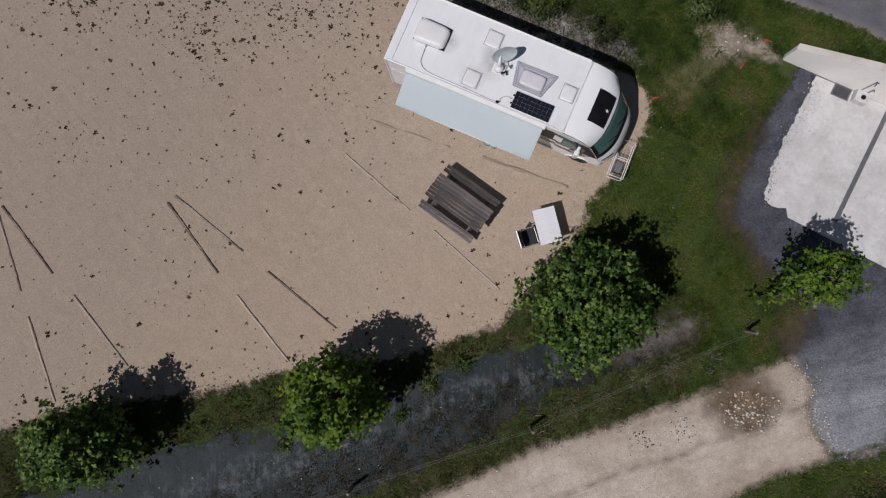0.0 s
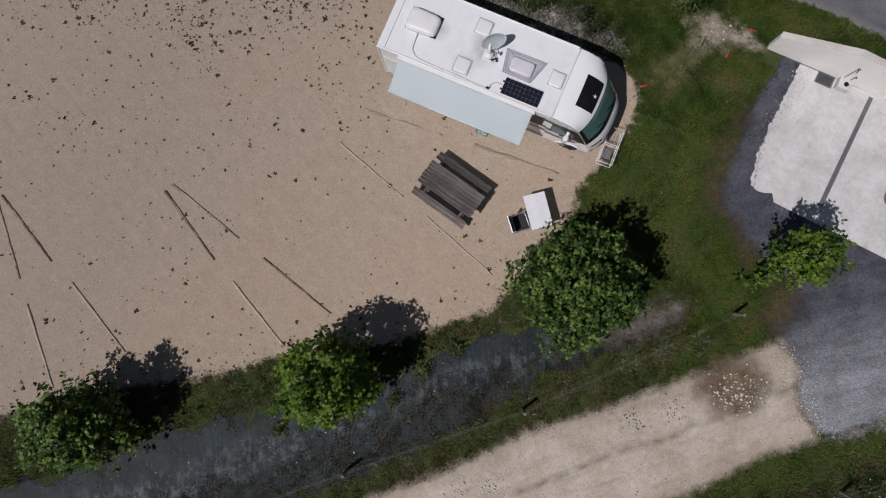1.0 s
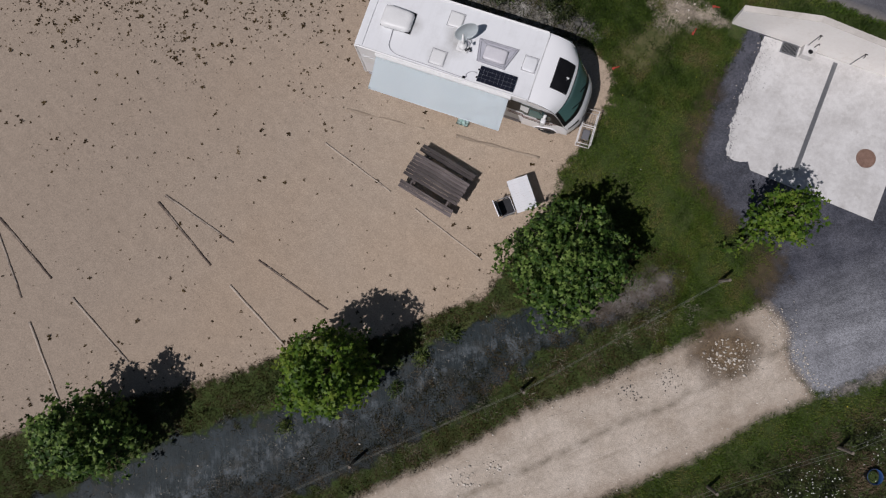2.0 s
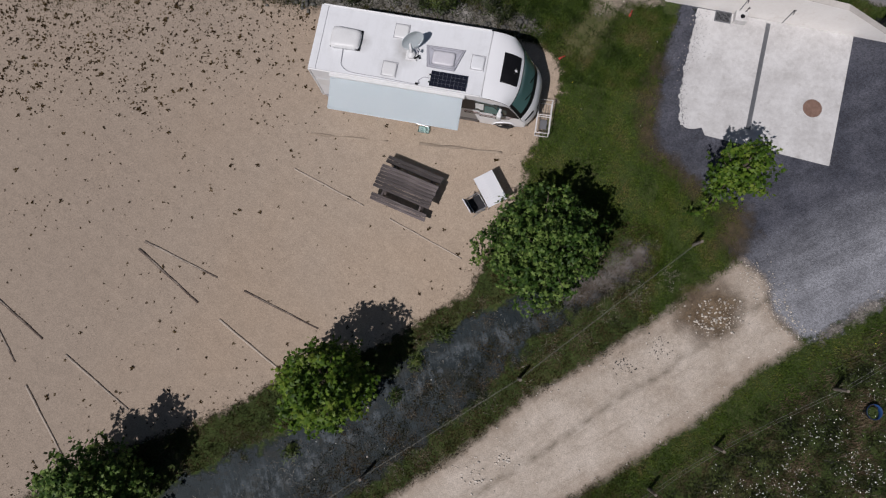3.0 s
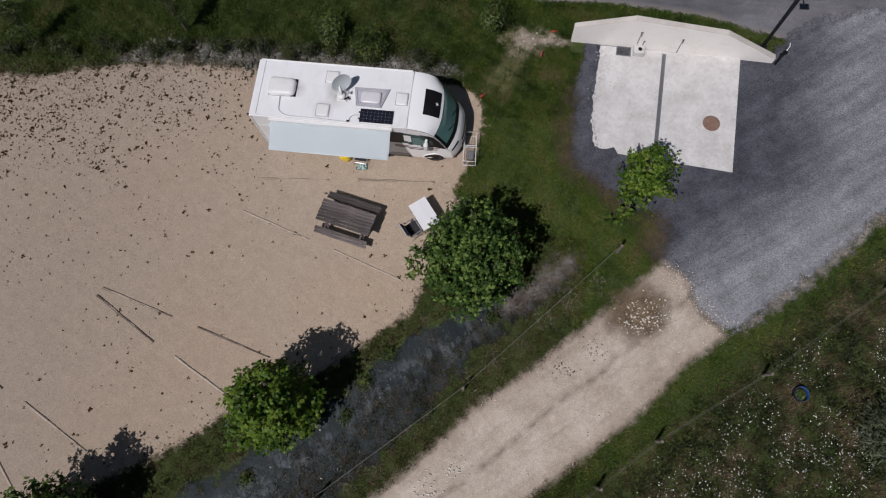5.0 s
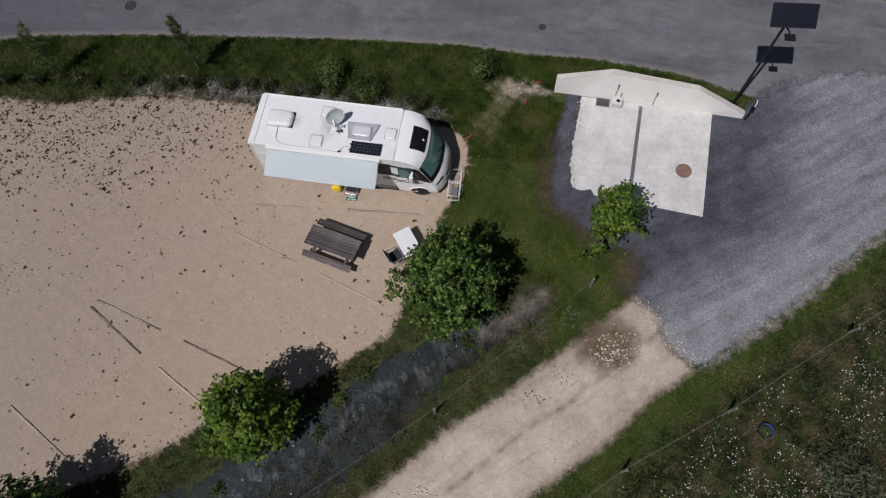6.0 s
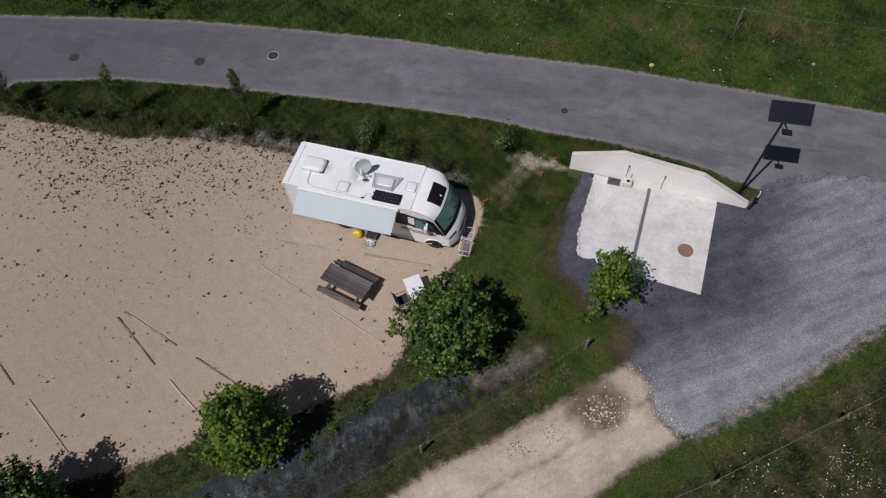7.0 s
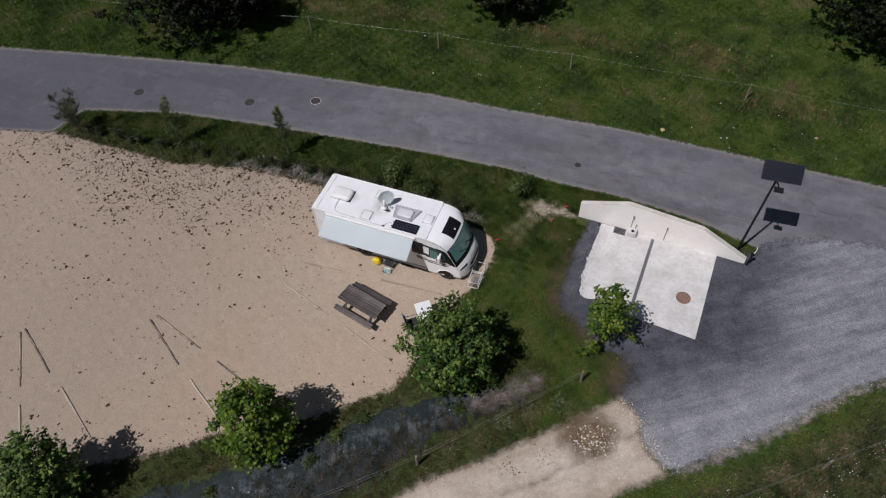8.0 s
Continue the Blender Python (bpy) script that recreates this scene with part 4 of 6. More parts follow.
    side_panel(b, [(4.2, 0.55), (4.2, 2.3), (4.82, 2.3), (4.82, 0.55)], -0.008, -0.02)
    door = part("door", b, M_RVWHITE, rv)
    b = bmesh.new()
    side_panel(b, [(4.3, 1.5), (4.3, 2.05), (4.72, 2.05), (4.72, 1.5)], -0.028, -0.012)
    part("door_window", b, M_GLASS, door)
    for x0, x1 in ((0.8, 1.6), (2.5, 3.6)):
        b = bmesh.new()
        side_panel(b, [(x0, 1.45), (x0, 1.95), (x1, 1.95), (x1, 1.45)], -0.008, -0.03)
        part("side_window", b, M_GLASS, rv)
    b = bmesh.new()
    box(b, (4.5, 0.05, 0.30), (0.5, 0.3, 0.04), 0.01)
    part("entry_step", b, M_DARKSTEEL, rv)
    # roof: air conditioner
    b = bmesh.new()
    dome_box(b, (1.01, 1.16, 2.665), 0.98, 0.72, 0.20, 7.0, 0.10)
    ac = part("air_conditioner", b, M_ABS, rv, "white domed roof air conditioner", smooth=True)
    # black slab shifted north-east, drawing the cover's shade along that edge
    b = bmesh.new()
    box(b, (1.025, 1.175, 2.68), (0.97, 0.68, 0.05), 0.02)
    part("shade_slab", b, M_BLACK, ac)
    # vents
    for x, y, sx, sy, m in ((2.57, 0.42, 0.44, 0.46, M_ABS), (2.72, 1.72, 0.44, 0.46, M_ABS), (5.30, 1.09, 0.40, 0.46, M_RVWHITE)):
        b = bmesh.new()
        box(b, (x, y, 2.663), (sx + 0.05, sy + 0.05, 0.02), 0.008)
        fr = part("roof_hatch", b, M_HATCH, rv, "white square roof vent")
        b = bmesh.new()
        w, h = sx / 2 + 0.012, sy / 2 + 0.012
        tube(b, [(x - w, y - h, 2.672), (x + w, y - h, 2.672), (x + w, y + h, 2.672), (x - w, y + h, 2.672), (x - w, y - h, 2.672)], 0.010, 5)
        part("seal", b, M_ABSGREY, fr)
        b = bmesh.new()
        dome_box(b, (x, y, 2.67), sx, sy, 0.035, 8.0)
        part("hatch_lid", b, m, fr, smooth=True)
    # large skylight: thin dark outlines round a milky lid, splayed to the front
    rim = [(3.74, 0.69), (4.60, 0.68), (4.84, 1.40), (3.60, 1.38)]
    b = bmesh.new()
    top = [b.verts.new((x, y, 2.70)) for x, y in rim]
    low = [b.verts.new((x, y, 2.655)) for x, y in rim]
    b.faces.new(top)
    for i in range(4):
        b.faces.new((top[i], low[i], low[(i + 1) % 4], top[(i + 1) % 4]))
    sl = part("skylight", b, M_DOME, rv, "large milky roof skylight on a smoky splayed frame")
    for inset, z in ((0.0, 2.70), (0.085, 2.712)):
        b = bmesh.new()
        cx, cy = 4.22, 1.02
        loop = [(x + (cx - x) * inset * 1.3, y + (cy - y) * inset * 1.8, z) for x, y in rim]
        tube(b, loop + loop[:1], 0.018, 6)
        part("rim", b, M_ABSGREY, sl, "grey rim")
    b = bmesh.new()
    dome_box(b, (4.22, 1.02, 2.705), 0.72, 0.46, 0.09, 9.0)
    part("dome", b, M_MILKY, sl, smooth=True)
    b = bmesh.new()
    tube(b, [(3.86, 0.79, 2.715), (4.58, 0.79, 2.715), (4.58, 1.25, 2.715), (3.86, 1.25, 2.715), (3.86, 0.79, 2.715)], 0.012, 6)
    part("dome_seal", b, M_ABSGREY, sl)
    for x0, y0, x1, y1 in ((4.58, 0.79, 4.60, 0.70), (4.58, 1.25, 4.80, 1.38), (3.86, 1.25, 3.64, 1.36), (4.58, 1.02, 4.70, 1.02)):
        b = bmesh.new()
        tube(b, [(x0, y0, 2.72), (x1, y1, 2.715)], 0.012, 5)
        part("stay", b, M_ABSGREY, sl)
    # solar panel with its cells
    b = bmesh.new()
    box(b, (4.50, 0.33, 2.70), (1.16, 0.50, 0.03), 0.006)
    pv = part("solar_panel", b, M_CELL, rv, "black solar panel with silver cell corners")
    for i in range(1, 9):
        for j in range(1, 4):
            b = bmesh.new()
            x, y = 4.50 - 0.58 + 1.16 * i / 9, 0.33 - 0.25 + 0.5 * j / 4
            box(b, (x, y, 2.7165), (0.022, 0.022, 0.002), 0, m=Matrix.Translation((x, y, 0)) @ Matrix.Rotation(radians(45), 4, "Z") @ Matrix.Translation((-x, -y, 0)))
            part("cell_gap", b, M_GRATE, pv)
    b = bmesh.new()
    for i in range(1, 9):
        box(b, (4.50 - 0.58 + 1.16 * i / 9, 0.33, 2.716), (0.005, 0.48, 0.002))
    for j in range(1, 4):
        box(b, (4.50, 0.33 - 0.25 + 0.5 * j / 4, 2.716), (1.14, 0.005, 0.002))
    part("cell_line", b, M_GRATE, pv)
    for y in (0.2, 0.44):
        b = bmesh.new()
        box(b, (3.89, y, 2.70), (0.05, 0.05, 0.03), 0.005)
        part("panel_clamp", b, M_BLACK, pv)
    # cable over the roof
    b = bmesh.new()
    loop = catmull([(0.97, 0.84, 2.69), (0.99, 0.5, 2.672), (1.02, 0.3, 2.672), (1.2, 0.15, 2.672), (1.5, 0.10, 2.672), (2.44, 0.09, 2.672), (3.50, 0.07, 2.672), (3.56, 0.2, 2.672), (3.7, 0.33, 2.672), (3.88, 0.32, 2.70)], 5)
    tube(b, [tuple(p) for p in loop], 0.011, 5)
    part("cable", b, M_ABSGREY, rv, "thin grey roof cable")
    b = bmesh.new()
    box(b, (3.52, 0.075, 2.69), (0.09, 0.06, 0.05), 0.012)
    part("cable_gland", b, M_BLACK, rv)
    # satellite dish
    b = bmesh.new()
    box(b, (3.19, 0.98, 2.685), (0.36, 0.34, 0.05), 0.02)
    base = part("satellite_dish", b, M_ABS, rv, "grey satellite dish raised on a white mount")
    b = bmesh.new()
    tube(b, [(3.19, 0.98, 2.70), (3.19, 0.98, 2.82)], [0.14, 0.12], 16)
    tube(b, [(3.19, 1.0, 2.84), (3.11, 1.22, 3.03)], [0.045, 0.035], 8)
    part("mount", b, M_ABS, base, smooth=True)
    b = bmesh.new()
    n, rings = 28, 7
    axis = Vector((0.54, -0.74, 0.24)).normalized()
    tq = axis.to_track_quat("Z", "Y").to_matrix().to_4x4()
    c0 = Vector((3.17, 1.30, 3.17))
    grid = []
    for i in range(rings + 1):
        r = i / rings
        grid.append([b.verts.new(c0 + (tq @ Vector((0.37 * r * math.cos(a), 0.37 * r * math.sin(a), 0.08 * r * r)))) for a in np.arange(n) * math.tau / n] if i else [b.verts.new(c0)])
    for k in range(n):
        b.faces.new((grid[0][0], grid[1][k], grid[1][(k + 1) % n]))
    for i in range(1, rings):
        for k in range(n):
            b.faces.new((grid[i][k], grid[i + 1][k], grid[i + 1][(k + 1) % n], grid[i][(k + 1) % n]))
    bmesh.ops.solidify(b, geom=b.faces[:], thickness=0.012)
    part("reflector", b, M_DISH, base, smooth=True)
    b = bmesh.new()
    tube(b, [c0 + tq @ Vector((0, -0.33, 0.05)), c0 + tq @ Vector((0, -0.36, 0.22)), c0 + tq @ Vector((0, -0.28, 0.34))], 0.014, 6)
    tube(b, [c0 + tq @ Vector((0, -0.30, 0.33)), c0 + tq @ Vector((0, -0.22, 0.28))], [0.03, 0.035], 10)
    part("arm", b, M_ABSGREY, base)
    b = bmesh.new()
    tube(b, [(3.30, 0.86, 2.72), (3.42, 0.98, 2.74), (3.46, 0.88, 2.72)], 0.03, 6)
    part("motor", b, M_DARKSTEEL, base)
    # awning
    b = bmesh.new()
    box(b, (2.88, -0.045, 2.52), (4.42, 0.11, 0.13), 0.035, 3)
    aw = part("awning", b, M_ABS, rv, "pale blue awning rolled out on its white case")
    b = bmesh.new()
    nx, ny = 40, 10
    g = [[b.verts.new((0.71 + 4.32 * i / nx, -0.10 - 0.90 * j / ny, 2.50 - 0.40 * j / ny - 0.035 * math.sin(math.pi * j / ny) - 0.012 * math.sin(math.pi * i / nx) * j / ny)) for j in range(ny + 1)] for i in range(nx + 1)]
    for i in range(nx):
        for j in range(ny):
            b.faces.new((g[i][j], g[i + 1][j], g[i + 1][j + 1], g[i][j + 1]))
    bmesh.ops.solidify(b, geom=b.faces[:], thickness=0.006)
    part("fabric", b, M_AWNING, aw, "pale blue awning cloth", smooth=True)
    b = bmesh.new()
    box(b, (2.87, -0.99, 2.075), (4.30, 0.03, 0.04), 0.01)
    part("front_bar", b, M_AWNING, aw)
    for x in (0.85, 4.9):
        b = bmesh.new()
        tube(b, [(x, -0.12, 2.38), (x + (0.5 if x < 2 else -0.5), -0.55, 2.16), (x, -1.0, 2.06)], 0.018, 6)
        part("folding_arm", b, M_SILVER, aw)
    return rv


motorhome()


# ---- the service point: wall, drains, lamp ----
def service_wall():
    m = Matrix.Translation((11.33, 5.58, 0)) @ Matrix.Rotation(radians(-2.6), 4, "Z")
    prof = [(0, -0.1), (0, 0.95), (2.2, 1.80), (5.65, 1.50), (7.85, 0.30), (7.85, -0.1)]
    b = bmesh.new()
    f = [b.verts.new(m @ Vector((x, 0, z))) for x, z in prof]
    k = [b.verts.new(m @ Vector((x, 0.20, z))) for x, z in prof]
    b.faces.new(f)
    b.faces.new(k[::-1])
    for i in range(len(f)):
        j = (i + 1) % len(f)
        b.faces.new((f[i], f[j], k[j], k[i]))
    bmesh.ops.bevel(b, geom=b.edges[:], offset=0.015, segments=2, affect="EDGES")
    wall = whole("wall_service", b, M_WALL, "cream rendered service wall with sloping ends", "wall", kind="structure")
    b = bmesh.new()
    for (x0, z0), (x1, z1) in zip(prof[1:4], prof[2:5]):
        d = Vector((x1 - x0, 0, z1 - z0))
        mm = m @ Matrix.Translation(((x0 + x1) / 2, 0.10, (z0 + z1) / 2 + 0.012)) @ d.to_track_quat("X", "Z").to_matrix().to_4x4()
        box(b, (0, 0, 0), (d.length, 0.212, 0.02), 0.006, m=mm)
    part("coping", b, M_COPING, wall, "weathered darker coping")
    return m


WM = service_wall()


def tap(x, z, drop):
    e = thing("water_tap", "dark metal tap with pipe on the wall", "tap", "taps on the wall")
    e.matrix_basis = WM @ Matrix.Translation((x, 0, 0))
    b = bmesh.new()
    tube(b, [(0, -0.02, z), (0, -0.12, z), (0, -0.14, z - 0.07)], [0.016, 0.015, 0.012], 8)
    box(b, (0, -0.06, z + 0.05), (0.09, 0.03, 0.02), 0.006)
    part("spout", b, M_IRON, e)
    b = bmesh.new()
    tube(b, [(0, -0.015, z), (0, -0.015, z - drop)], 0.016, 8)
    part("pipe", b, M_GRATE, e)


tap(2.55, 1.12, 0.9)
tap(4.15, 0.95, 0.9)


def waste_box():
    e = thing("waste_box", "small white concrete box with a dark hole", "drain box", at=(13.98, 5.28, 0.05), rz=-2.6)
    b = bmesh.new()
    box(b, (0, 0, 0.14), (0.42, 0.40, 0.28), 0.02)
    part("box", b, M_SLAB, e)
    b = bmesh.new()
    disc(b, (0.03, -0.03, 0.276), 0.08, 0.008, 18)
    part("opening", b, M_BLACK, e, "dark round opening")
    b = bmesh.new()
    tube(b, [(0.1, 0.16, 0.27), (0.12, 0.18, 0.55), (0.12, 0.10, 0.6)], 0.016, 6)
    part("pipe", b, M_IRON, e)


waste_box()


def drain_grate():
    e = thing("drain_grate", "dark steel drain grate set in the pad", "drain grate", at=(13.42, 5.28, 0.05), rz=-2.6)
    b = bmesh.new()
    for y in (-0.19, 0.19):
        box(b, (0, y, 0.006), (0.58, 0.04, 0.014), 0.003)
    for x in (-0.27, 0.27):
        box(b, (x, 0, 0.006), (0.04, 0.34, 0.014), 0.003)
    part("frame", b, M_GRATE, e)
    b = bmesh.new()
    box(b, (0, 0, 0.002), (0.5, 0.34, 0.004))
    part("pit", b, M_BLACK, e)
    for k in range(12):
        b = bmesh.new()
        box(b, (-0.23 + 0.042 * k, 0, 0.007), (0.016, 0.34, 0.008))
        part("bar", b, M_GRATE, e)


drain_grate()


def slot_drain():
    e = thing("slot_drain", "long grey grated channel across the pad", "channel drain", at=(14.885, 3.30, 0.05), rz=-3.6 + 90)
    L = 3.98
    b = bmesh.new()
    for y in (-0.065, 0.065):
        box(b, (0, y, 0.003), (L, 0.02, 0.010), 0.002)
    part("frame", b, M_GRATE, e)
    b = bmesh.new()
    box(b, (0, 0, 0.002), (L, 0.11, 0.004))
    part("channel", b, M_GRATE, e)
    bars = bmesh.new()
    box(bars, (0, 0, 0.006), (0.014, 0.11, 0.008))
    me = mesh_from(bars, "bar", M_GRATE)
    for k in range(100):
        o = new("bar", me)
        o.parent = e
        o.matrix_basis = Matrix.Translation((-L / 2 + 0.02 + k * (L - 0.04) / 99, 0, 0))


slot_drain()


def cover(name, x, y, r, z, material, label, ring=None):
    e = thing(name, label, "manhole cover", at=(x, y, z))
    b = bmesh.new()
    disc(b, (0, 0, 0), r, 0.012, 32)
    lid = part("lid", b, material, e)
    b = bmesh.new()
    for k in range(-3, 4):
        h = math.sqrt(max(0.01, (r * 0.86) ** 2 - (k * r / 4) ** 2))
        box(b, (k * r / 4, 0, 0.0135), (r * 0.07, 2 * h, 0.005))
    part("rib", b, material, lid)
    if ring:
        b = bmesh.new()
        ang = np.arange(33) * math.tau / 32
        tube(b, [((r + 0.015) * math.cos(a), (r + 0.015) * math.sin(a), 0.003) for a in ang], 0.014, 6, closed=False)
        part("ring", b, ring, e)


cover("manhole_cover", 16.83, 2.42, 0.32, 0.05, M_RUST, "rusty round manhole cover in the pad", M_SLAB)
cover("manhole_cover", -5.1, 9.25, 0.29, 0.018, M_IRON, "dark iron manhole cover with a pale mortar ring", M_COPING)
cover("manhole_cover", -15.7, 6.66, 0.29, 0.018, M_IRON, "dark iron manhole cover in the lane")
cover("manhole_cover", -8.8, 7.95, 0.28, 0.018, M_IRON, "dark patched manhole cover in the lane")
cover("manhole_cover", 10.5, 8.98, 0.17, 0.018, M_IRON, "small dark valve cover in the lane")


def solar_lamp():
    e = thing("solar_lamp", "dark steel street lamp with a tilted solar panel", "street lamp", at=(18.82, 5.92, 0))
    b = bmesh.new()
    tube(b, [(0, 0, 0), (0, 0, 0.9), (0.03, -0.02, 5.2)], [0.065, 0.055, 0.045], 14)
    box(b, (0, 0, 0.03), (0.34, 0.34, 0.06), 0.015)
    pole = part("pole", b, M_DARKSTEEL, e, smooth=False)
    tl = Matrix.Translation((0.08, -0.12, 5.45)) @ Matrix.Rotation(radians(4), 4, "Z") @ Matrix.Rotation(radians(37), 4, "X")
    b = bmesh.new()
    box(b, (0, 0, 0), (1.50, 0.80, 0.05), 0.01, m=tl)
    pan = part("solar_panel", b, M_CELL, e, "black tilted solar panel")
    b = bmesh.new()
    for k in range(1, 10):
        box(b, (-0.75 + 0.15 * k, 0, 0.0265), (0.005, 0.76, 0.003), m=tl)
    for k in range(1, 6):
        box(b, (0, -0.40 + 0.1333 * k, 0.0265), (1.46, 0.005, 0.003), m=tl)
    part("cell_line", b, M_DARKSTEEL, pan)
    b = bmesh.new()
    for y in (-0.39, 0.39):
        box(b, (0, y, 0.004), (1.52, 0.03, 0.06), m=tl)
    for x in (-0.75, 0.75):
        box(b, (x, 0, 0.004), (0.03, 0.76, 0.06), m=tl)
    part("frame", b, M_DARKSTEEL, pan)
    b = bmesh.new()
    box(b, (0, 0, -0.08), (0.5, 0.5, 0.1), 0.02, m=tl)
    part("battery_box", b, M_DARKSTEEL, pan)
    b = bmesh.new()
    tube(b, [(0.03, -0.02, 4.85), (0.1, -0.35, 4.95), (0.12, -0.5, 4.95)], 0.03, 8)
    arm = part("arm", b, M_DARKSTEEL, e)
    b = bmesh.new()
    box(b, (0.13, -0.62, 4.94), (0.36, 0.26, 0.08), 0.025)
    part("lamp_head", b, M_DARKSTEEL, arm, "flat dark lamp head")


solar_lamp()


def short_post():
    e = thing("marker_post", "short black post at the end of the wall", "post", at=(19.28, 5.2, 0))
    b = bmesh.new()
    tube(b, [(0, 0, 0), (0.02, 0.0, 0.75)], 0.045, 10)
    part("shaft", b, M_DARKSTEEL, e)
    b = bmesh.new()
    box(b, (0.04, 0.02, 0.80), (0.16, 0.12, 0.12), 0.03)
    hd = part("head", b, M_BLACK, e)
    b = bmesh.new()
    tube(b, [(0.08, 0.06, 0.85), (0.16, 0.22, 0.95), (0.14, 0.30, 1.02)], [0.016, 0.014, 0.018], 8)
    part("hose_end", b, M_ABS, hd, "white plastic hose end")


short_post()


# ---- the pitch: picnic table, camping furniture, rails ----
def picnic_table():
    e = thing("picnic_table", "weathered dark grey wooden picnic table with benches", "picnic table", at=(3.53, -2.84, 0.01), rz=-13.4)
    plank = bmesh.new()
    box(plank, (0, 0, 0), (2.08, 0.110, 0.042), 0.007, 1)
    me = mesh_from(plank, "plank", M_PLANK)
    bench = bmesh.new()
    box(bench, (0, 0, 0), (2.06, 0.125, 0.042), 0.007, 1)
    mb = mesh_from(bench, "bench_plank", M_PLANK)
    r = random.Random(3)
    for x in (-0.7, 0.7):
        part("top_batten", box(bmesh.new(), (x, 0, 0.70), (0.09, 0.80, 0.05), 0.005), M_PLANK, e)
    for k in range(7):
        o = new("plank", me)
        o.parent = e
        o.matrix_basis = pose(r.uniform(-0.012, 0.012), -0.366 + 0.122 * k, 0.746 + r.uniform(-0.003, 0.003), 0, 0, r.uniform(-0.25, 0.25))
    for s in (-1, 1):
        for k in range(2):
            o = new("bench_plank", mb)
            o.parent = e
            o.matrix_basis = pose(r.uniform(-0.02, 0.02), s * (0.635 + 0.137 * k), 0.45, 0, 0, r.uniform(-0.3, 0.3))
    for x in (-0.7, 0.7):
        b = bmesh.new()
        box(b, (x, 0, 0.405), (0.07, 1.66, 0.09), 0.006)
        part("cross_beam", b, M_PLANK, e)
        for s in (-1, 1):
            b = bmesh.new()
            tube(b, [(x + 0.06, s * 0.62, 0.0), (x + 0.06, s * 0.28, 0.70)], 0.055, 4)
            part("leg", b, M_PLANK, e)


picnic_table()


def camp_table():
    e = thing("camping_table", "white slatted folding camping table", "camping table", at=(6.36, -2.43, 0.01), rz=-53.0)
    slat = bmesh.new()
    box(slat, (0, 0, 0), (0.0775, 0.70, 0.018), 0.003, 1)
    me = mesh_from(slat, "slat", M_SLAT)
    for k in range(14):
        o = new("slat", me)
        o.parent = e
        o.matrix_basis = pose(-0.52 + 0.08 * k, 0, 0.70)
    for y in (-0.3, 0.3):
        b = bmesh.new()
        tube(b, [(-0.54, y, 0.675), (0.54, y, 0.675)], 0.013, 8)
        part("rail", b, M_SILVER, e)
    for x in (-0.48, 0.48):
        for y in (-0.3, 0.3):
            b = bmesh.new()
            tube(b, [(x, y, 0.67), (x * 1.03, y * 1.08, 0.0)], 0.014, 8)
            part("leg", b, M_SILVER, e)


camp_table()


def camp_chair(name, at, rz, label, cloth=None):
    e = thing(name, label, "camping chair", "camping chairs", at=at, rz=rz)
    for y in (-0.27, 0.27):
        b = bmesh.new()
        tube(b, [(-0.28, y, 0.0), (0.25, y, 0.44)], 0.013, 8)
        tube(b, [(0.26, y, 0.0), (-0.18, y, 0.42), (-0.36, y, 1.02)], 0.013, 8)
        part("side_frame", b, M_SILVER, e)
        b = bmesh.new()
        box(b, (0.02, y * 1.04, 0.62), (0.44, 0.032, 0.025), 0.008)
        part("armrest", b, M_FABRICGREY, e, "grey armrest")
        b = bmesh.new()
        tube(b, [(0.2, y * 1.05, 0.40), (0.2, y * 1.05, 0.62)], 0.012, 6)
        part("arm_post", b, M_SILVER, e)
    b = bmesh.new()
    box(b, (0.03, 0, 0.43), (0.46, 0.50, 0.02), 0.006)
    part("seat", b, M_FABRICBLACK, e)
    b = bmesh.new()
    box(b, (0, 0, 0), (0.02, 0.50, 0.62), 0.006, m=Matrix.Translation((-0.28, 0, 0.74)) @ Matrix.Rotation(radians(-17), 4, "Y"))
    part("backrest", b, M_FABRICBLACK if cloth is None else cloth, e)
    b = bmesh.new()
    tube(b, [(-0.37, -0.28, 1.02), (-0.37, 0.28, 1.02)], 0.028, 8)
    part("top_bar", b, M_SILVER, e)
    b = bmesh.new()
    tube(b, [(-0.26, -0.27, 0.80), (-0.26, 0.27, 0.80)], 0.018, 8)
    part("cross_bar", b, M_SILVER, e)
    b = bmesh.new()
    tube(b, [(0.25, -0.27, 0.44), (0.25, 0.27, 0.44)], 0.013, 8)
    part("cross_bar", b, M_SILVER, e)
    return e


camp_chair("camping_chair", (5.98, -2.97, 0.01), 40.0, "black mesh folding chair with aluminium frame")


def step_stool():
    e = thing("step_stool", "low folding step stool with a black top", "stool", at=(3.64, -0.24, 0.01), rz=-6)
    b = bmesh.new()
    box(b, (0, 0.02, 0.24), (0.44, 0.34, 0.03), 0.01)
    part("top", b, M_FABRICBLACK, e)
    for x in (-0.24, 0.24):
        b = bmesh.new()
        tube(b, [(x, 0.24, 0.0), (x, 0.18, 0.25), (x, -0.18, 0.25), (x, -0.26, 0.0)], 0.015, 8)
        part("side_frame", b, M_SILVER, e)
    b = bmesh.new()
    tube(b, [(-0.24, -0.2, 0.12), (0.24, -0.2, 0.12)], 0.013, 8)
    part("cross_bar", b, M_SILVER, e)


step_stool()


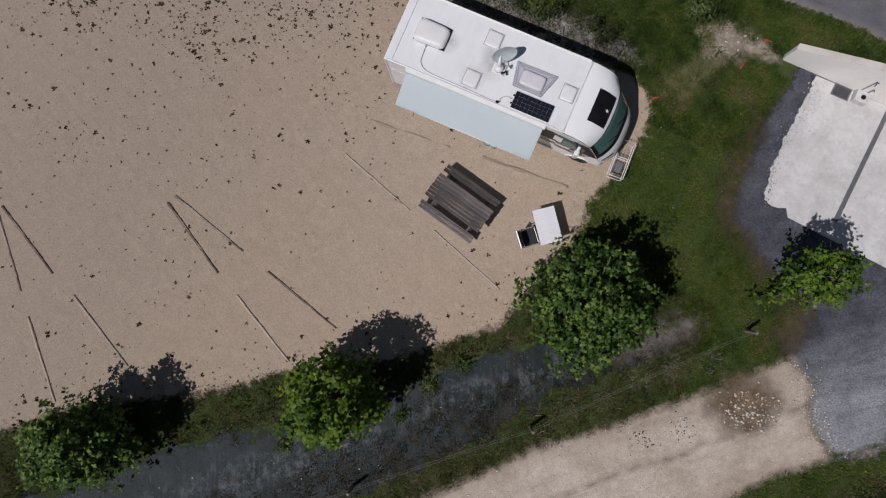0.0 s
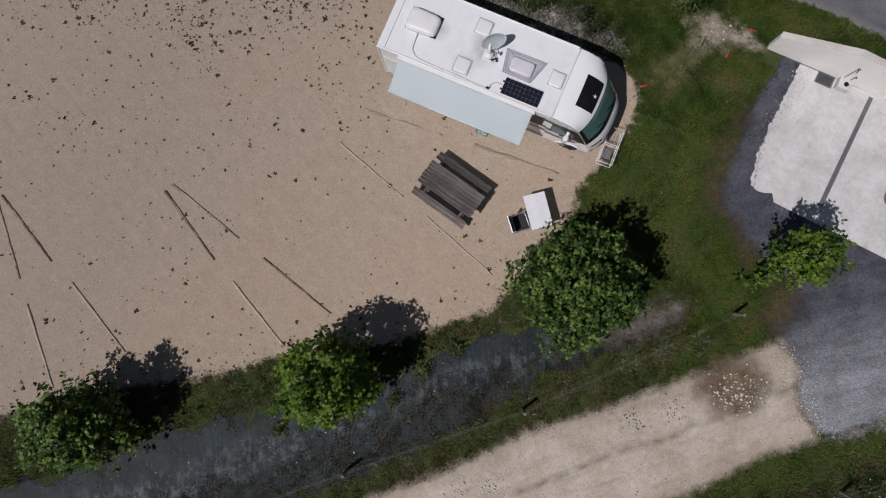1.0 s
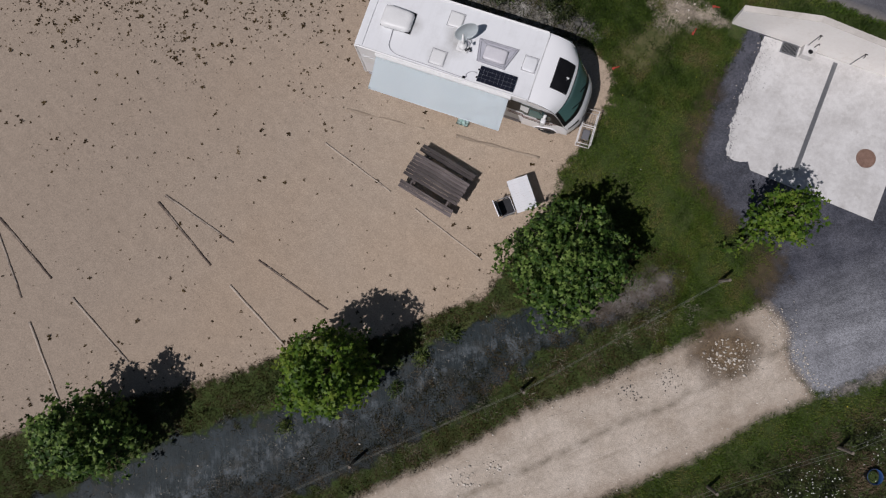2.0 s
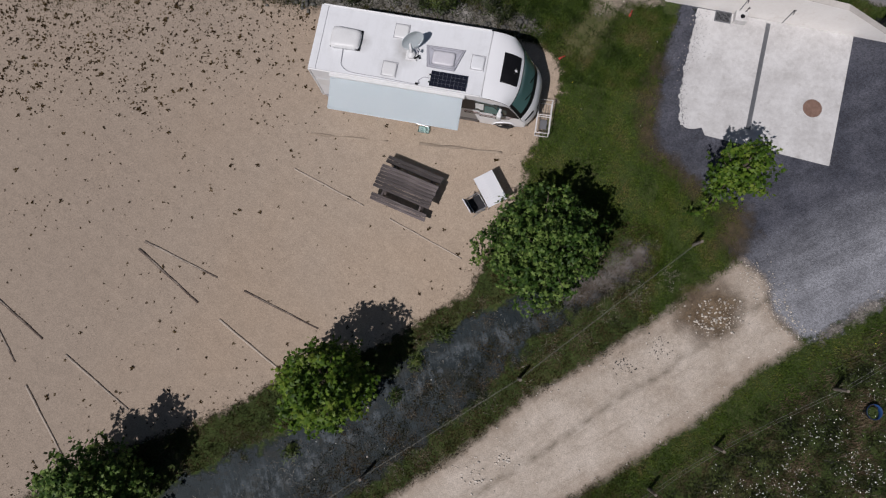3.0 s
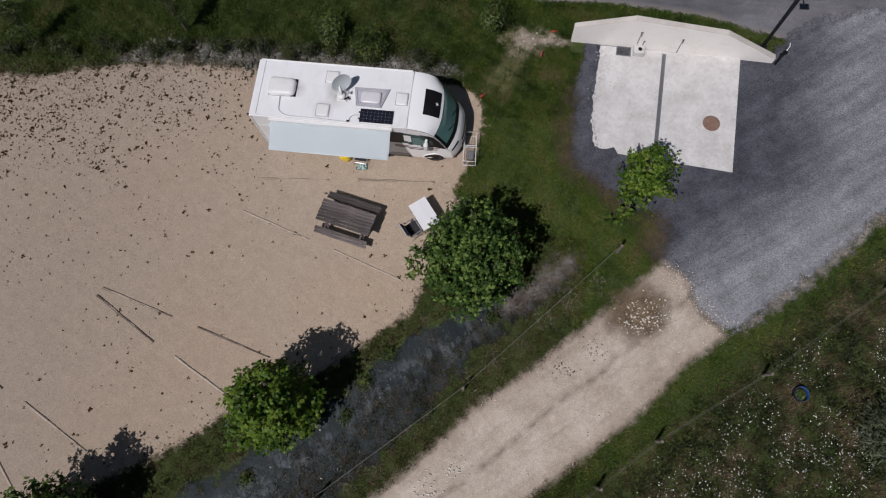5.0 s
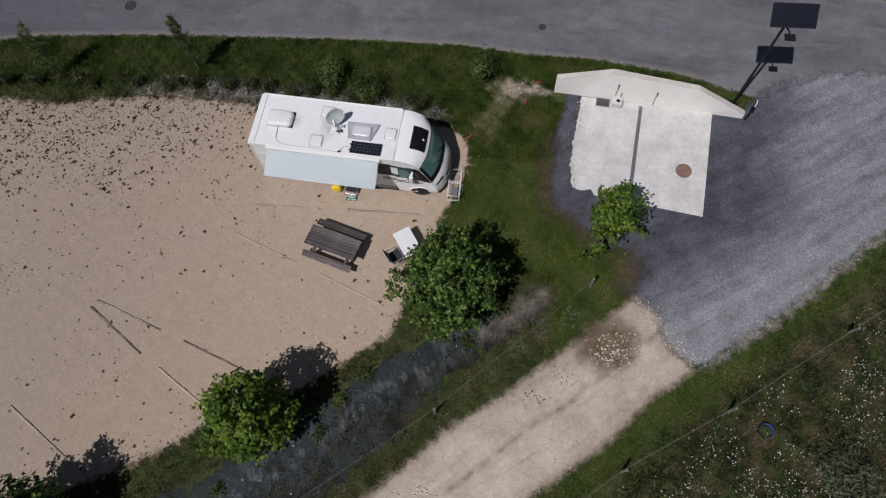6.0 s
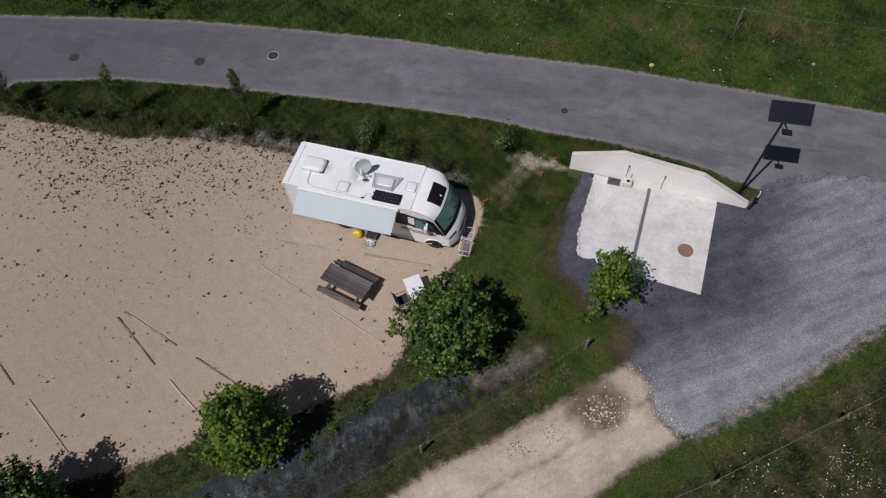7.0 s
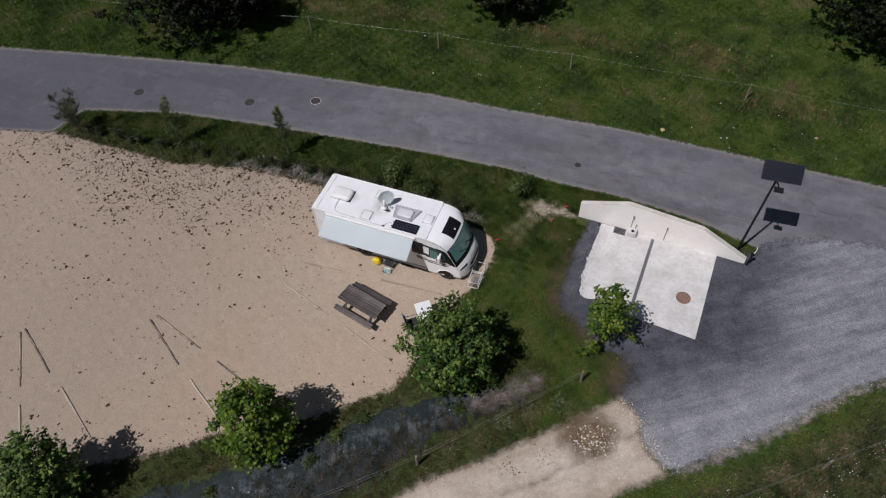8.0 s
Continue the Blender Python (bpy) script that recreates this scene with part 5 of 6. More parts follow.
def towel():
    b = bmesh.new()
    n, q = 12, 8
    g = [[b.verts.new((-0.20 + 0.40 * i / n, -0.12 + 0.24 * j / q, 0.05 + 0.10 * noise.noise((i * 0.45, j * 0.5, 2)) ** 2 * 4 + 0.02 * math.sin(i * 1.3 + j))) for j in range(q + 1)] for i in range(n + 1)]
    for i in range(n):
        for j in range(q):
            b.faces.new((g[i][j], g[i + 1][j], g[i + 1][j + 1], g[i][j + 1]))
    bmesh.ops.solidify(b, geom=b.faces[:], thickness=0.03)
    o = whole("towel", b, M_TEAL, "crumpled teal and white towel before the stool", "towel", smooth=True)
    o.location = (3.68, -0.57, 0.0)


towel()


def yellow_bag():
    b = bmesh.new()
    bmesh.ops.create_icosphere(b, subdivisions=3, radius=0.2)
    for v in b.verts:
        k = 1 + 0.22 * noise.noise(v.co * 7)
        v.co = Vector((v.co.x * k * 1.15, v.co.y * k * 0.85, max(0.0, v.co.z * k + 0.17)))
    o = whole("carrier_bag", b, M_YELLOW, "crumpled yellow plastic bag on the sand", "bag", smooth=True)
    o.location = (3.03, -0.25, 0.01)


yellow_bag()


def white_rack():
    e = thing("drying_rack", "white tubular metal rack lying on the sand", "rack", at=(7.76, 0.48, 0.01), rz=2)
    lo, hi = 0.04, 0.42
    for z in (lo, hi):
        b = bmesh.new()
        tube(b, [(-0.23, -0.60, z), (0.23, -0.60, z), (0.23, 0.60, z), (-0.23, 0.60, z), (-0.23, -0.60, z)], 0.019, 8)
        part("frame", b, M_TUBEWHITE, e)
    for x in (-0.23, 0.23):
        for y in (-0.58, 0.58):
            b = bmesh.new()
            tube(b, [(x, y, lo), (x, y, hi)], 0.016, 8)
            part("upright", b, M_TUBEWHITE, e)
    for y in (-0.02, 0.05):
        b = bmesh.new()
        tube(b, [(-0.23, y, hi), (0.23, y, hi)], 0.014, 8)
        part("cross_bar", b, M_TUBEWHITE, e)
    for k in range(4):
        b = bmesh.new()
        tube(b, [(-0.14 + 0.09 * k, -0.6, lo), (-0.14 + 0.09 * k, 0.6, lo)], 0.006, 5)
        part("wire", b, M_GRATE, e)
    b = bmesh.new()
    box(b, (0.02, -0.18, 0.07), (0.24, 0.34, 0.03), 0.008)
    part("tray", b, M_GREYPAINT, e)


white_rack()

LOGS = [((-0.3, -1.37), (2.5, -1.19)), ((3.6, -1.08), (6.55, -0.92)), ((-0.61, -2.73), (2.1, -3.62)), ((3.08, -3.92), (5.8, -4.86)), ((-5.29, -6.2), (-2.45, -7.0)),
        ((-5.44, -6.5), (-2.92, -7.98)), ((-1.42, -7.28), (1.4, -8.1)), ((-2.06, -8.4), (0.4, -9.7)), ((-7.1, -10.55), (-4.45, -11.95)), ((-10.7, -9.0), (-8.8, -11.12)),
        ((-10.6, -8.79), (-8.04, -10.17)), ((-8.22, -11.8), (-6.2, -13.98))]
for n, ((x0, y0), (x1, y1)) in enumerate(LOGS):
    L = math.hypot(x1 - x0, y1 - y0)
    b = bmesh.new()
    r = random.Random(n)
    N = 16
    rad = (0.065, 0.075, 0.034, 0.030)[n] if n < 4 else 0.036 if n == 6 else 0.047
    tube(b, [(-L / 2 + L * k / N, 0.004 * math.sin(k * 0.9 + n) + r.uniform(-0.003, 0.003), (-0.028 + 0.014 * math.sin(k * 0.8 + n * 2) if n < 2 else 0.020) + r.uniform(-0.006, 0.006)) for k in range(N + 1)],
         [rad * (1 - 0.25 * k / N) * r.uniform(0.9, 1.08) for k in range(N + 1)], 9)
    o = whole("log_rail", b, M_BURIED if n < 2 else M_PALELOG if n in (2, 3, 7, 11) else M_LOG, "half-buried sandy log marking a pitch" if n < 2 else "bleached round log lying on the sand" if n in (2, 3, 7, 11) else "dark barky log lying on the sand", "log", "logs marking the pitches", smooth=True)
    o.matrix_basis = pose((x0 + x1) / 2, (y0 + y1) / 2, 0.0, 0, 0, math.degrees(math.atan2(y1 - y0, x1 - x0)))

for x, y, a in ((8.05, 2.82, 40), (10.2, 4.85, 80), (10.65, 5.9, 10)):
    b = bmesh.new()
    tube(b, [(-0.06, 0, 0.0), (-0.11, 0, 0.13), (0.0, 0.01, 0.16), (0.12, 0, 0.17)], [0.014, 0.02, 0.024, 0.016], 6)
    box(b, (-0.08, 0.03, 0.15), (0.11, 0.05, 0.02), 0.006)
    o = whole("red_marker", b, M_HIDDENRED, "small red plastic peg in the grass", "marker peg", "red pegs")
    o.matrix_basis = pose(x, y, 0.0, 0, 0, a)


for x, y, r, m, words in ((14.23, 12.95, 0.13, M_YELLOWSTONE, "rounded yellowish marker stone at the lane edge"), (21.99, 14.83, 0.10, M_BURIED, "pale flat stone lying in the field grass")):
    b = bmesh.new()
    bmesh.ops.create_icosphere(b, subdivisions=3, radius=r)
    for v in b.verts:
        k = 1 + 0.25 * noise.noise(v.co * 9 + Vector((x, 0, 0)))
        v.co = Vector((v.co.x * k, v.co.y * k * 0.75, max(-0.02, v.co.z * k * 0.9 + r * 0.45)))
    o = whole("boulder", b, m, words, "stone", smooth=True)
    o.location = (x, y, 0.0)

# ---- fences ----
def fence(posts, name, label, top, wires, tall):
    e = thing(name, label, "wire fence")
    for x, y in posts:
        b = bmesh.new()
        lx = noise.noise((x, y, 3)) * 0.08
        tube(b, [(x, y, 0), (x + lx * 0.5, y, tall * 0.5), (x + lx, y + lx, tall)], [0.06, 0.055, 0.05], 8)
        part("post", b, M_POST, e)
    for z in wires:
        for (x0, y0), (x1, y1) in zip(posts, posts[1:]):
            b = bmesh.new()
            n = 12
            tube(b, [(x0 + (x1 - x0) * k / n, y0 + (y1 - y0) * k / n + 0.05, z - 0.10 * 4 * (k / n) * (1 - k / n)) for k in range(n + 1)], 0.0045, 4)
            part("wire", b, M_WIRE, e)


fence([(13.47, -3.02), (8.38, -8.5), (3.9, -12.5), (-1.5, -17.5), (-8, -23.5)], "wire_fence", "wooden posts with thin slack wire along the ditch", 0.9, (0.86, 0.6), 0.92)
fence([(4.5, -19.0), (9.5, -14.4), (13.1, -11.2), (15.0, -9.5), (18.55, -6.95), (22.8, -3.5), (30, 2.2)], "wire_fence", "leaning posts with wire through the wild meadow", 0.9, (0.8, 0.5), 0.85)
fence([(-30, 11.8), (-18, 13.6), (-8.5, 15.3), (0, 16.1), (8.25, 16.6), (18.2, 16.9), (28, 17.0), (40, 17.0)], "wire_fence", "grey posts and wire beyond the lane", 1.1, (1.02,), 1.12)


def blue_tub():
    e = thing("blue_tub", "round blue plastic tub half hidden in weeds", "tub", at=(19.75, -7.45, 0))
    b = bmesh.new()
    n = 28
    rings = [[b.verts.new((r * math.cos(a), r * math.sin(a), z)) for a in np.arange(n) * math.tau / n] for r, z in ((0.235, 0.0), (0.24, 0.20), (0.25, 0.21), (0.25, 0.226), (0.24, 0.226), (0.235, 0.03))]
    for r0, r1 in zip(rings, rings[1:]):
        for k in range(n):
            b.faces.new((r0[k], r0[(k + 1) % n], r1[(k + 1) % n], r1[k]))
    part("wall", b, M_BLUE, e, smooth=True)
    # dark shell added round the tub, in place of weeds hiding its wall
    b = bmesh.new()
    tube(b, [(0, 0, 0), (0, 0, 0.215)], [0.246, 0.252], 24, closed=False)
    part("dark_shell", b, M_DARKSTEEL, e, "added dark shell in place of hiding weeds")
    b = bmesh.new()
    disc(b, (-0.045, -0.045, 0.17), 0.185, 0.004, 24)
    for k in range(14):
        a = k * 2.4
        tube(b, [(-0.06 + 0.10 * math.cos(a), -0.03 + 0.10 * math.sin(a), 0.17), (-0.09 + 0.13 * math.cos(a + 0.5), -0.05 + 0.13 * math.sin(a + 0.5), 0.27)], [0.012, 0.003], 4)
    part("soil_fill", b, M_SOIL, e, "dark weedy soil filling")


blue_tub()


# ---- trees and shrubs ----
def blade_shape():
    return np.array([(-0.5, 0, 0), (0.5, 0, 0), (0.32, 0.5, 0.03), (-0.32, 0.5, 0.03), (0, 1.0, -0.02)]) * (0.22, 1, 1), np.array([(0, 1, 2), (0, 2, 3), (3, 2, 4)])


def turn_matrices(normal, spin):
    """Rotations whose z is the given normals, spun about it."""
    z = normal / np.linalg.norm(normal, axis=1, keepdims=True)
    ref = np.where(np.abs(z[:, 2:3]) < 0.95, [[0.0, 0.0, 1.0]], [[1.0, 0.0, 0.0]])
    x = np.cross(ref, z)
    x /= np.linalg.norm(x, axis=1, keepdims=True)
    y = np.cross(z, x)
    c, s = np.cos(spin)[:, None], np.sin(spin)[:, None]
    return np.stack([x * c + y * s, -x * s + y * c, z], 2)


def scatter(shape, at, normal, spin, size):
    v, f = shape
    rot = turn_matrices(normal, spin)
    out = np.einsum("nij,vj->nvi", rot, v) * size[:, None, None] + at[:, None, :]
    faces = f[None] + (np.arange(len(at)) * len(v))[:, None, None]
    return out.reshape(-1, 3), faces.reshape(-1, f.shape[1])


def maple_shape(fold, droop):
    """A five-lobed leaf, stalk at the origin, one long, folded along its middle and bent down to the tip."""
    rim = [(0, 0), (0.28, 0.04), (0.21, 0.27), (0.50, 0.50), (0.18, 0.60), (0, 1.0), (-0.18, 0.60), (-0.50, 0.50), (-0.21, 0.27), (-0.28, 0.04)]
    v = np.array([(0.0, 0.36, 0.0), *((x, y, 0.0) for x, y in rim)])
    v[:, 2] = -fold * np.abs(v[:, 0]) - droop * v[:, 1] ** 2
    n = len(rim)
    return v, np.array([(0, 1 + k, 1 + (k + 1) % n) for k in range(n)])


def place(shape, at, rot, size):
    v, f = shape
    out = np.einsum("nij,vj->nvi", rot, v) * size[:, None, None] + at[:, None, :]
    return out.reshape(-1, 3), (f[None] + (np.arange(len(at)) * len(v))[:, None, None]).reshape(-1, f.shape[1])


def unit(a):
    return a / (np.linalg.norm(a, axis=1, keepdims=True) + 1e-9)


def crown_tree(x, y, r, zc, rz, shoots, per, size, label, material, seed, leaf, singles=300, name="tree", group="row of young trees", lump=0.28, hang=0.5, skirt=0.55):
    """A trunk with limbs that end in shoots; each shoot bears a whorl of leaves."""
    g = np.random.default_rng(seed)
    e = thing(name, label, "tree", group, at=(x, y, 0))
    d = unit(g.normal(size=(shoots, 3)))
    wob = np.array([noise.noise(Vector(p) * 1.7 + Vector((seed, 0, 0))) + 0.6 * noise.noise(Vector(p) * 4.0 + Vector((0, seed, 0))) for p in d])
    rad = np.where(g.random(shoots) < 0.2, 0.3 + 0.45 * g.random(shoots), 0.74 + 0.24 * g.random(shoots)) * (1 + lump * wob * 1.5)
    c = d * rad[:, None] * (r, r, rz)
    c[:, :2] *= 1.0 - 0.22 * np.clip(c[:, 2:3] / rz, 0, 1) ** 2
    c[:, :2] *= 1 + skirt * np.clip(-c[:, 2:3] / rz, 0, 1) ** 2
    c[:, 2] = np.maximum(c[:, 2] + zc, 0.5)
    b = bmesh.new()
    fork = zc - rz * 0.55
    tube(b, [(0, 0, 0), (0.02, 0.01, fork * 0.6), (0, 0, zc), (0.02, 0, zc + rz * 0.6)], [0.085, 0.07, 0.05, 0.02], 9)
    part("trunk", b, M_BARK, e, smooth=True)
    for p in c[:: max(1, shoots // 30)]:
        b = bmesh.new()
        z0 = fork + (p[2] - fork) * 0.35 * g.random() + 0.15 * g.random()
        q = Vector(p)
        tube(b, [(0, 0, max(0.3, z0)), (q.x * 0.5, q.y * 0.5, z0 + (q.z - z0) * 0.62), q], [0.032, 0.02, 0.007], 5)
        part("limb", b, M_BARK, e)
    n = shoots * per
    axis = unit(unit(c - (0, 0, zc - 0.3 * rz)) * 0.9 + (0, 0, 0.45) + g.normal(size=(shoots, 3)) * 0.35)
    side = unit(np.cross(axis, g.normal(size=(shoots, 3))))
    other = np.cross(axis, side)
    k = np.arange(n)
    w, q = k // per, k % per
    ang = q * 2.4 + g.normal(size=n) * 0.25 + np.repeat(g.random(shoots) * math.tau, per)
    lift = 1.15 - 1.05 * q / per + g.normal(size=n) * 0.18
    radial = side[w] * np.cos(ang)[:, None] + other[w] * np.sin(ang)[:, None]
    way = unit(radial * np.cos(lift - 0.35)[:, None] + axis[w] * np.sin(lift - 0.35)[:, None] - np.array((0, 0, 1.0)) * (hang * g.uniform(0.4, 1.3, n))[:, None])
    up = axis[w] * 0.8 + np.array((0, 0, 0.45)) + g.normal(size=(n, 3)) * 0.5
    nrm = unit(up - way * (up * way).sum(1, keepdims=True))
    rot = np.stack([np.cross(way, nrm), way, nrm], 2)
    sz = size * g.uniform(0.6, 1.15, n) * (0.75 + 0.4 * q / per)
    at = c[w] - axis[w] * (0.30 * (q / per) * g.uniform(0.4, 1.6, n))[:, None] + way * 0.04 + g.normal(size=(n, 3)) * 0.035
    order = np.argsort(-(at[:, 2] + 0.25 * np.hypot(at[:, 0], at[:, 1]) + g.normal(size=n) * 0.25))
    own, rest = order[:singles], order[singles:]
    v, f = place(leaf, at[rest], rot[rest], sz[rest])
    crown = new("crown", fast_mesh("crown", v, f, material))
    crown.parent = e
    crown["kind"] = "stuff"
    crown["label"] = "dense lobed green leaves"
    me = fast_mesh("leaf", leaf[0], leaf[1], material)
    for i in own:
        o = new("leaf", me)
        o.parent = crown
        o.matrix_basis = Matrix([[*(rot[i][m] * sz[i]), at[i][m]] for m in range(3)] + [[0, 0, 0, 1]])
    return e


def sapling(x, y, r, h, count, material, label, seed, leaders=2):
    """A slim young tree: thin leaders with short twigs and narrow leaves, bare near the ground."""
    g = np.random.default_rng(seed)
    e = thing("sapling", label, "sapling", "roadside saplings", at=(x, y, 0))
    at, way = [], []
    for k in range(leaders):
        a = k * 2.4 + g.random()
        top = Vector((math.cos(a), math.sin(a), 0)) * r * (0.25 if leaders < 3 else 0.75) + Vector((0, 0, h * (1 - 0.12 * k)))
        bend = Vector((g.normal() * 0.06, g.normal() * 0.06, h * 0.5)) + Vector((top.x, top.y, 0)) * 0.4
        b = bmesh.new()
        tube(b, [(0, 0, 0), bend, top], [0.03, 0.02, 0.006], 6)
        part("stem", b, M_BARK, e)
        b = bmesh.new()
        for q in range(16):
            t = 0.22 + 0.76 * q / 15
            base = bend * (2 * t * (1 - t)) + top * t * t
            a2 = g.random() * math.tau
            L = r * (1.15 - t) * g.uniform(0.6, 1.3)
            tip = base + Vector((math.cos(a2) * L, math.sin(a2) * L, L * 1.1))
            tube(b, [base, tip], [0.008, 0.003], 4)
            m = count // (leaders * 16)
            u = g.random(m)
            at.append(np.array(base)[None] * (1 - u[:, None]) + np.array(tip)[None] * u[:, None] + g.normal(size=(m, 3)) * 0.05)
            way.append(np.repeat(np.array(tip - base)[None], m, 0))
        part("twig", b, M_BARK, e)
    at, way = np.concatenate(at), unit(np.concatenate(way)) + g.normal(size=(sum(map(len, at)), 3)) * 0.6
    way = unit(way)
    nrm = unit(np.cross(way, g.normal(size=way.shape)))
    rot = np.stack([np.cross(way, nrm), way, nrm], 2)
    v, f = place(blade_shape(), at, rot, g.uniform(0.08, 0.17, len(at)))
    o = new("foliage", fast_mesh("foliage", v, f, material))
    o.parent = e
    o["kind"] = "stuff"
    return e


def bush(x, y, r, h, count, size, material, label, seed, shape=None, name="shrub", lean=(0, 0), group="roadside shrubs"):
    """A small shrub: thin stems and a loose body of leaves."""
    g = np.random.default_rng(seed)
    e = thing(name, label, "shrub", group, at=(x, y, 0))
    b = bmesh.new()
    tips = []
    for k in range(7):
        a, q = g.random() * math.tau, r * g.uniform(0.2, 0.8)
        tip = Vector((q * math.cos(a) + lean[0] * h, q * math.sin(a) + lean[1] * h, h * g.uniform(0.6, 1.0)))
        tips.append(tip)
        tube(b, [(0.02 * math.cos(a), 0.02 * math.sin(a), 0), tip * 0.55 + Vector((0, 0, 0.1 * h)), tip], [0.016, 0.012, 0.004], 5)
    part("stem", b, M_BARK, e)
    t = g.random(count) ** 0.7
    base = np.array([tuple(tips[i]) for i in g.integers(0, 7, count)])
    at = base * t[:, None] + g.normal(size=(count, 3)) * (r * 0.3, r * 0.3, h * 0.10)
    at[:, 2] = np.maximum(at[:, 2], 0.04)
    nrm = at * (1.0, 1.0, 0.3) + g.normal(size=(count, 3)) * 0.4 + (0, 0, 0.6)
    v, f = scatter(shape or blade_shape(), at, nrm, g.random(count) * math.tau, size * g.uniform(0.6, 1.3, count))
    o = new("foliage", fast_mesh("foliage", v, f, material))
    o.parent = e
    o["kind"] = "stuff"
    return e


FOLDED, OPEN = maple_shape(0.75, 0.35), maple_shape(0.30, 0.22)
crown_tree(8.26, -4.15, 1.92, 2.2, 2.1, 680, 10, 0.19, "broad young maple with dense dark green crown", M_LEAF, 11, FOLDED, lump=0.26, hang=0.8, skirt=0.25)
crown_tree(2.42, -9.72, 1.48, 2.5, 2.05, 430, 9, 0.195, "young maple with bright green rounded crown", M_LEAFB, 12, OPEN, lump=0.22)
# darker leaf material here takes up the lens falloff
crown_tree(-4.05, -14.0, 1.42, 2.1, 1.85, 420, 9, 0.195, "young maple with uneven green crown, lens falloff in its leaf colour", M_LEAF, 13, OPEN, lump=0.3)
crown_tree(-10.3, -18.4, 1.5, 2.0, 1.5, 300, 9, 0.21, "young maple with bright green rounded crown", M_LEAFB, 14, OPEN, singles=60)
crown_tree(13.8, -1.05, 0.95, 2.45, 1.6, 210, 8, 0.175, "small open-crowned maple beside the concrete pad", M_LEAFB, 15, OPEN, lump=0.40)

sapling(-16.75, 2.65, 0.8, 2.9, 3200, M_WILLOW, "feathery grey-green willow sapling at the lane corner", 21, 5)
sapling(-10.65, 3.82, 0.58, 3.1, 1500, M_SAPLING, "thin upright sapling on the verge", 22)
sapling(-4.45, 4.82, 0.66, 3.3, 1900, M_SAPLING, "thin upright sapling on the verge", 23)
bush(1.75, 4.95, 0.75, 1.6, 1900, 0.17, M_SHRUB, "low green shrub on the verge", 24)
bush(3.4, 4.3, 0.75, 1.5, 2100, 0.17, M_SHRUB, "low dense green shrub behind the motorhome", 25)
bush(8.2, 6.0, 0.65, 1.5, 1700, 0.17, M_SHRUB, "low green shrub on the verge", 26)
bush(22.2, -8.6, 1.1, 1.5, 2600, 0.20, M_WILLOW, "grey-green feathery bush in the wild meadow", 27, name="bush")
g0 = np.random.default_rng(31)
for k in range(24):
    x = -16.6 + k * 0.98 + g0.uniform(-0.4, 0.4)
    y = float(np.interp(x, (-17, -12, -8, -4, 6), (3.0, 3.1, 3.6, 3.95, 4.0))) + g0.uniform(-0.2, 0.3)
    bush(x, y, g0.uniform(0.26, 0.46), g0.uniform(0.6, 1.0), 480, 0.12, M_DARKSHRUB, "small dark planted shrub at the lot edge", 100 + k, group="planted edge shrubs")
for k, (x, y) in enumerate(((4.9, -8.6), (4.4, -9.8), (5.6, -7.6), (9.2, -5.9), (1.3, -12.2))):
    bush(x, y, 0.35, 0.35, 200, 0.14, M_SHRUB, "low dark weed clump on the weed sheet", 140 + k, group="clumps on the weed sheet")


def dark_tree(x, y, r, h, seed):
    crown_tree(x, y, r, h * 0.55, h * 0.45, int(150 * r), 10, 0.30, "dense tree beyond the lane with shade in its near-black leaves", M_LEAFSHADE, seed, FOLDED, singles=0, name="tree", group="trees beyond the lane", lump=0.4)


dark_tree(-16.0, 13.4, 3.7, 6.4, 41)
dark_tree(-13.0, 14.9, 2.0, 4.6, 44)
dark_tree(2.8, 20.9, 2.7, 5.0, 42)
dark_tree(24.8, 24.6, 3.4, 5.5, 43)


# ---- grass and wild growth ----
KEEP_OFF = ((LOT, 0.12), (ROAD, -0.18), (YARD, 0.12), (TRACK, 0.16))


def free(x, y, extra=()):
    ok = ((x - 9.7) / 1.2) ** 2 + ((y - 5.5) / 0.35) ** 2 > rng.uniform(0.0, 1.6, x.shape) + 0.4 * np.sin(x * 5 + y * 3) * np.sin(y * 7 - x * 2)
    ok &= outline_distance(WORN, x, y) < rng.uniform(-0.15, 0.9, x.shape)
    ok &= ((x - 10.9) / 0.8) ** 2 + ((y - 5.45) / 0.2) ** 2 > rng.uniform(0.0, 1.6, x.shape)
    for poly, margin in (*KEEP_OFF, *extra):
        ok &= outline_distance(poly, x, y) < margin * rng.random(x.shape)
    ok &= ~inside(SLAB, x, y)
    ok &= ~((x > 11.3) & (x < 19.2) & (y > 5.1) & (y < 5.85))
    return ok


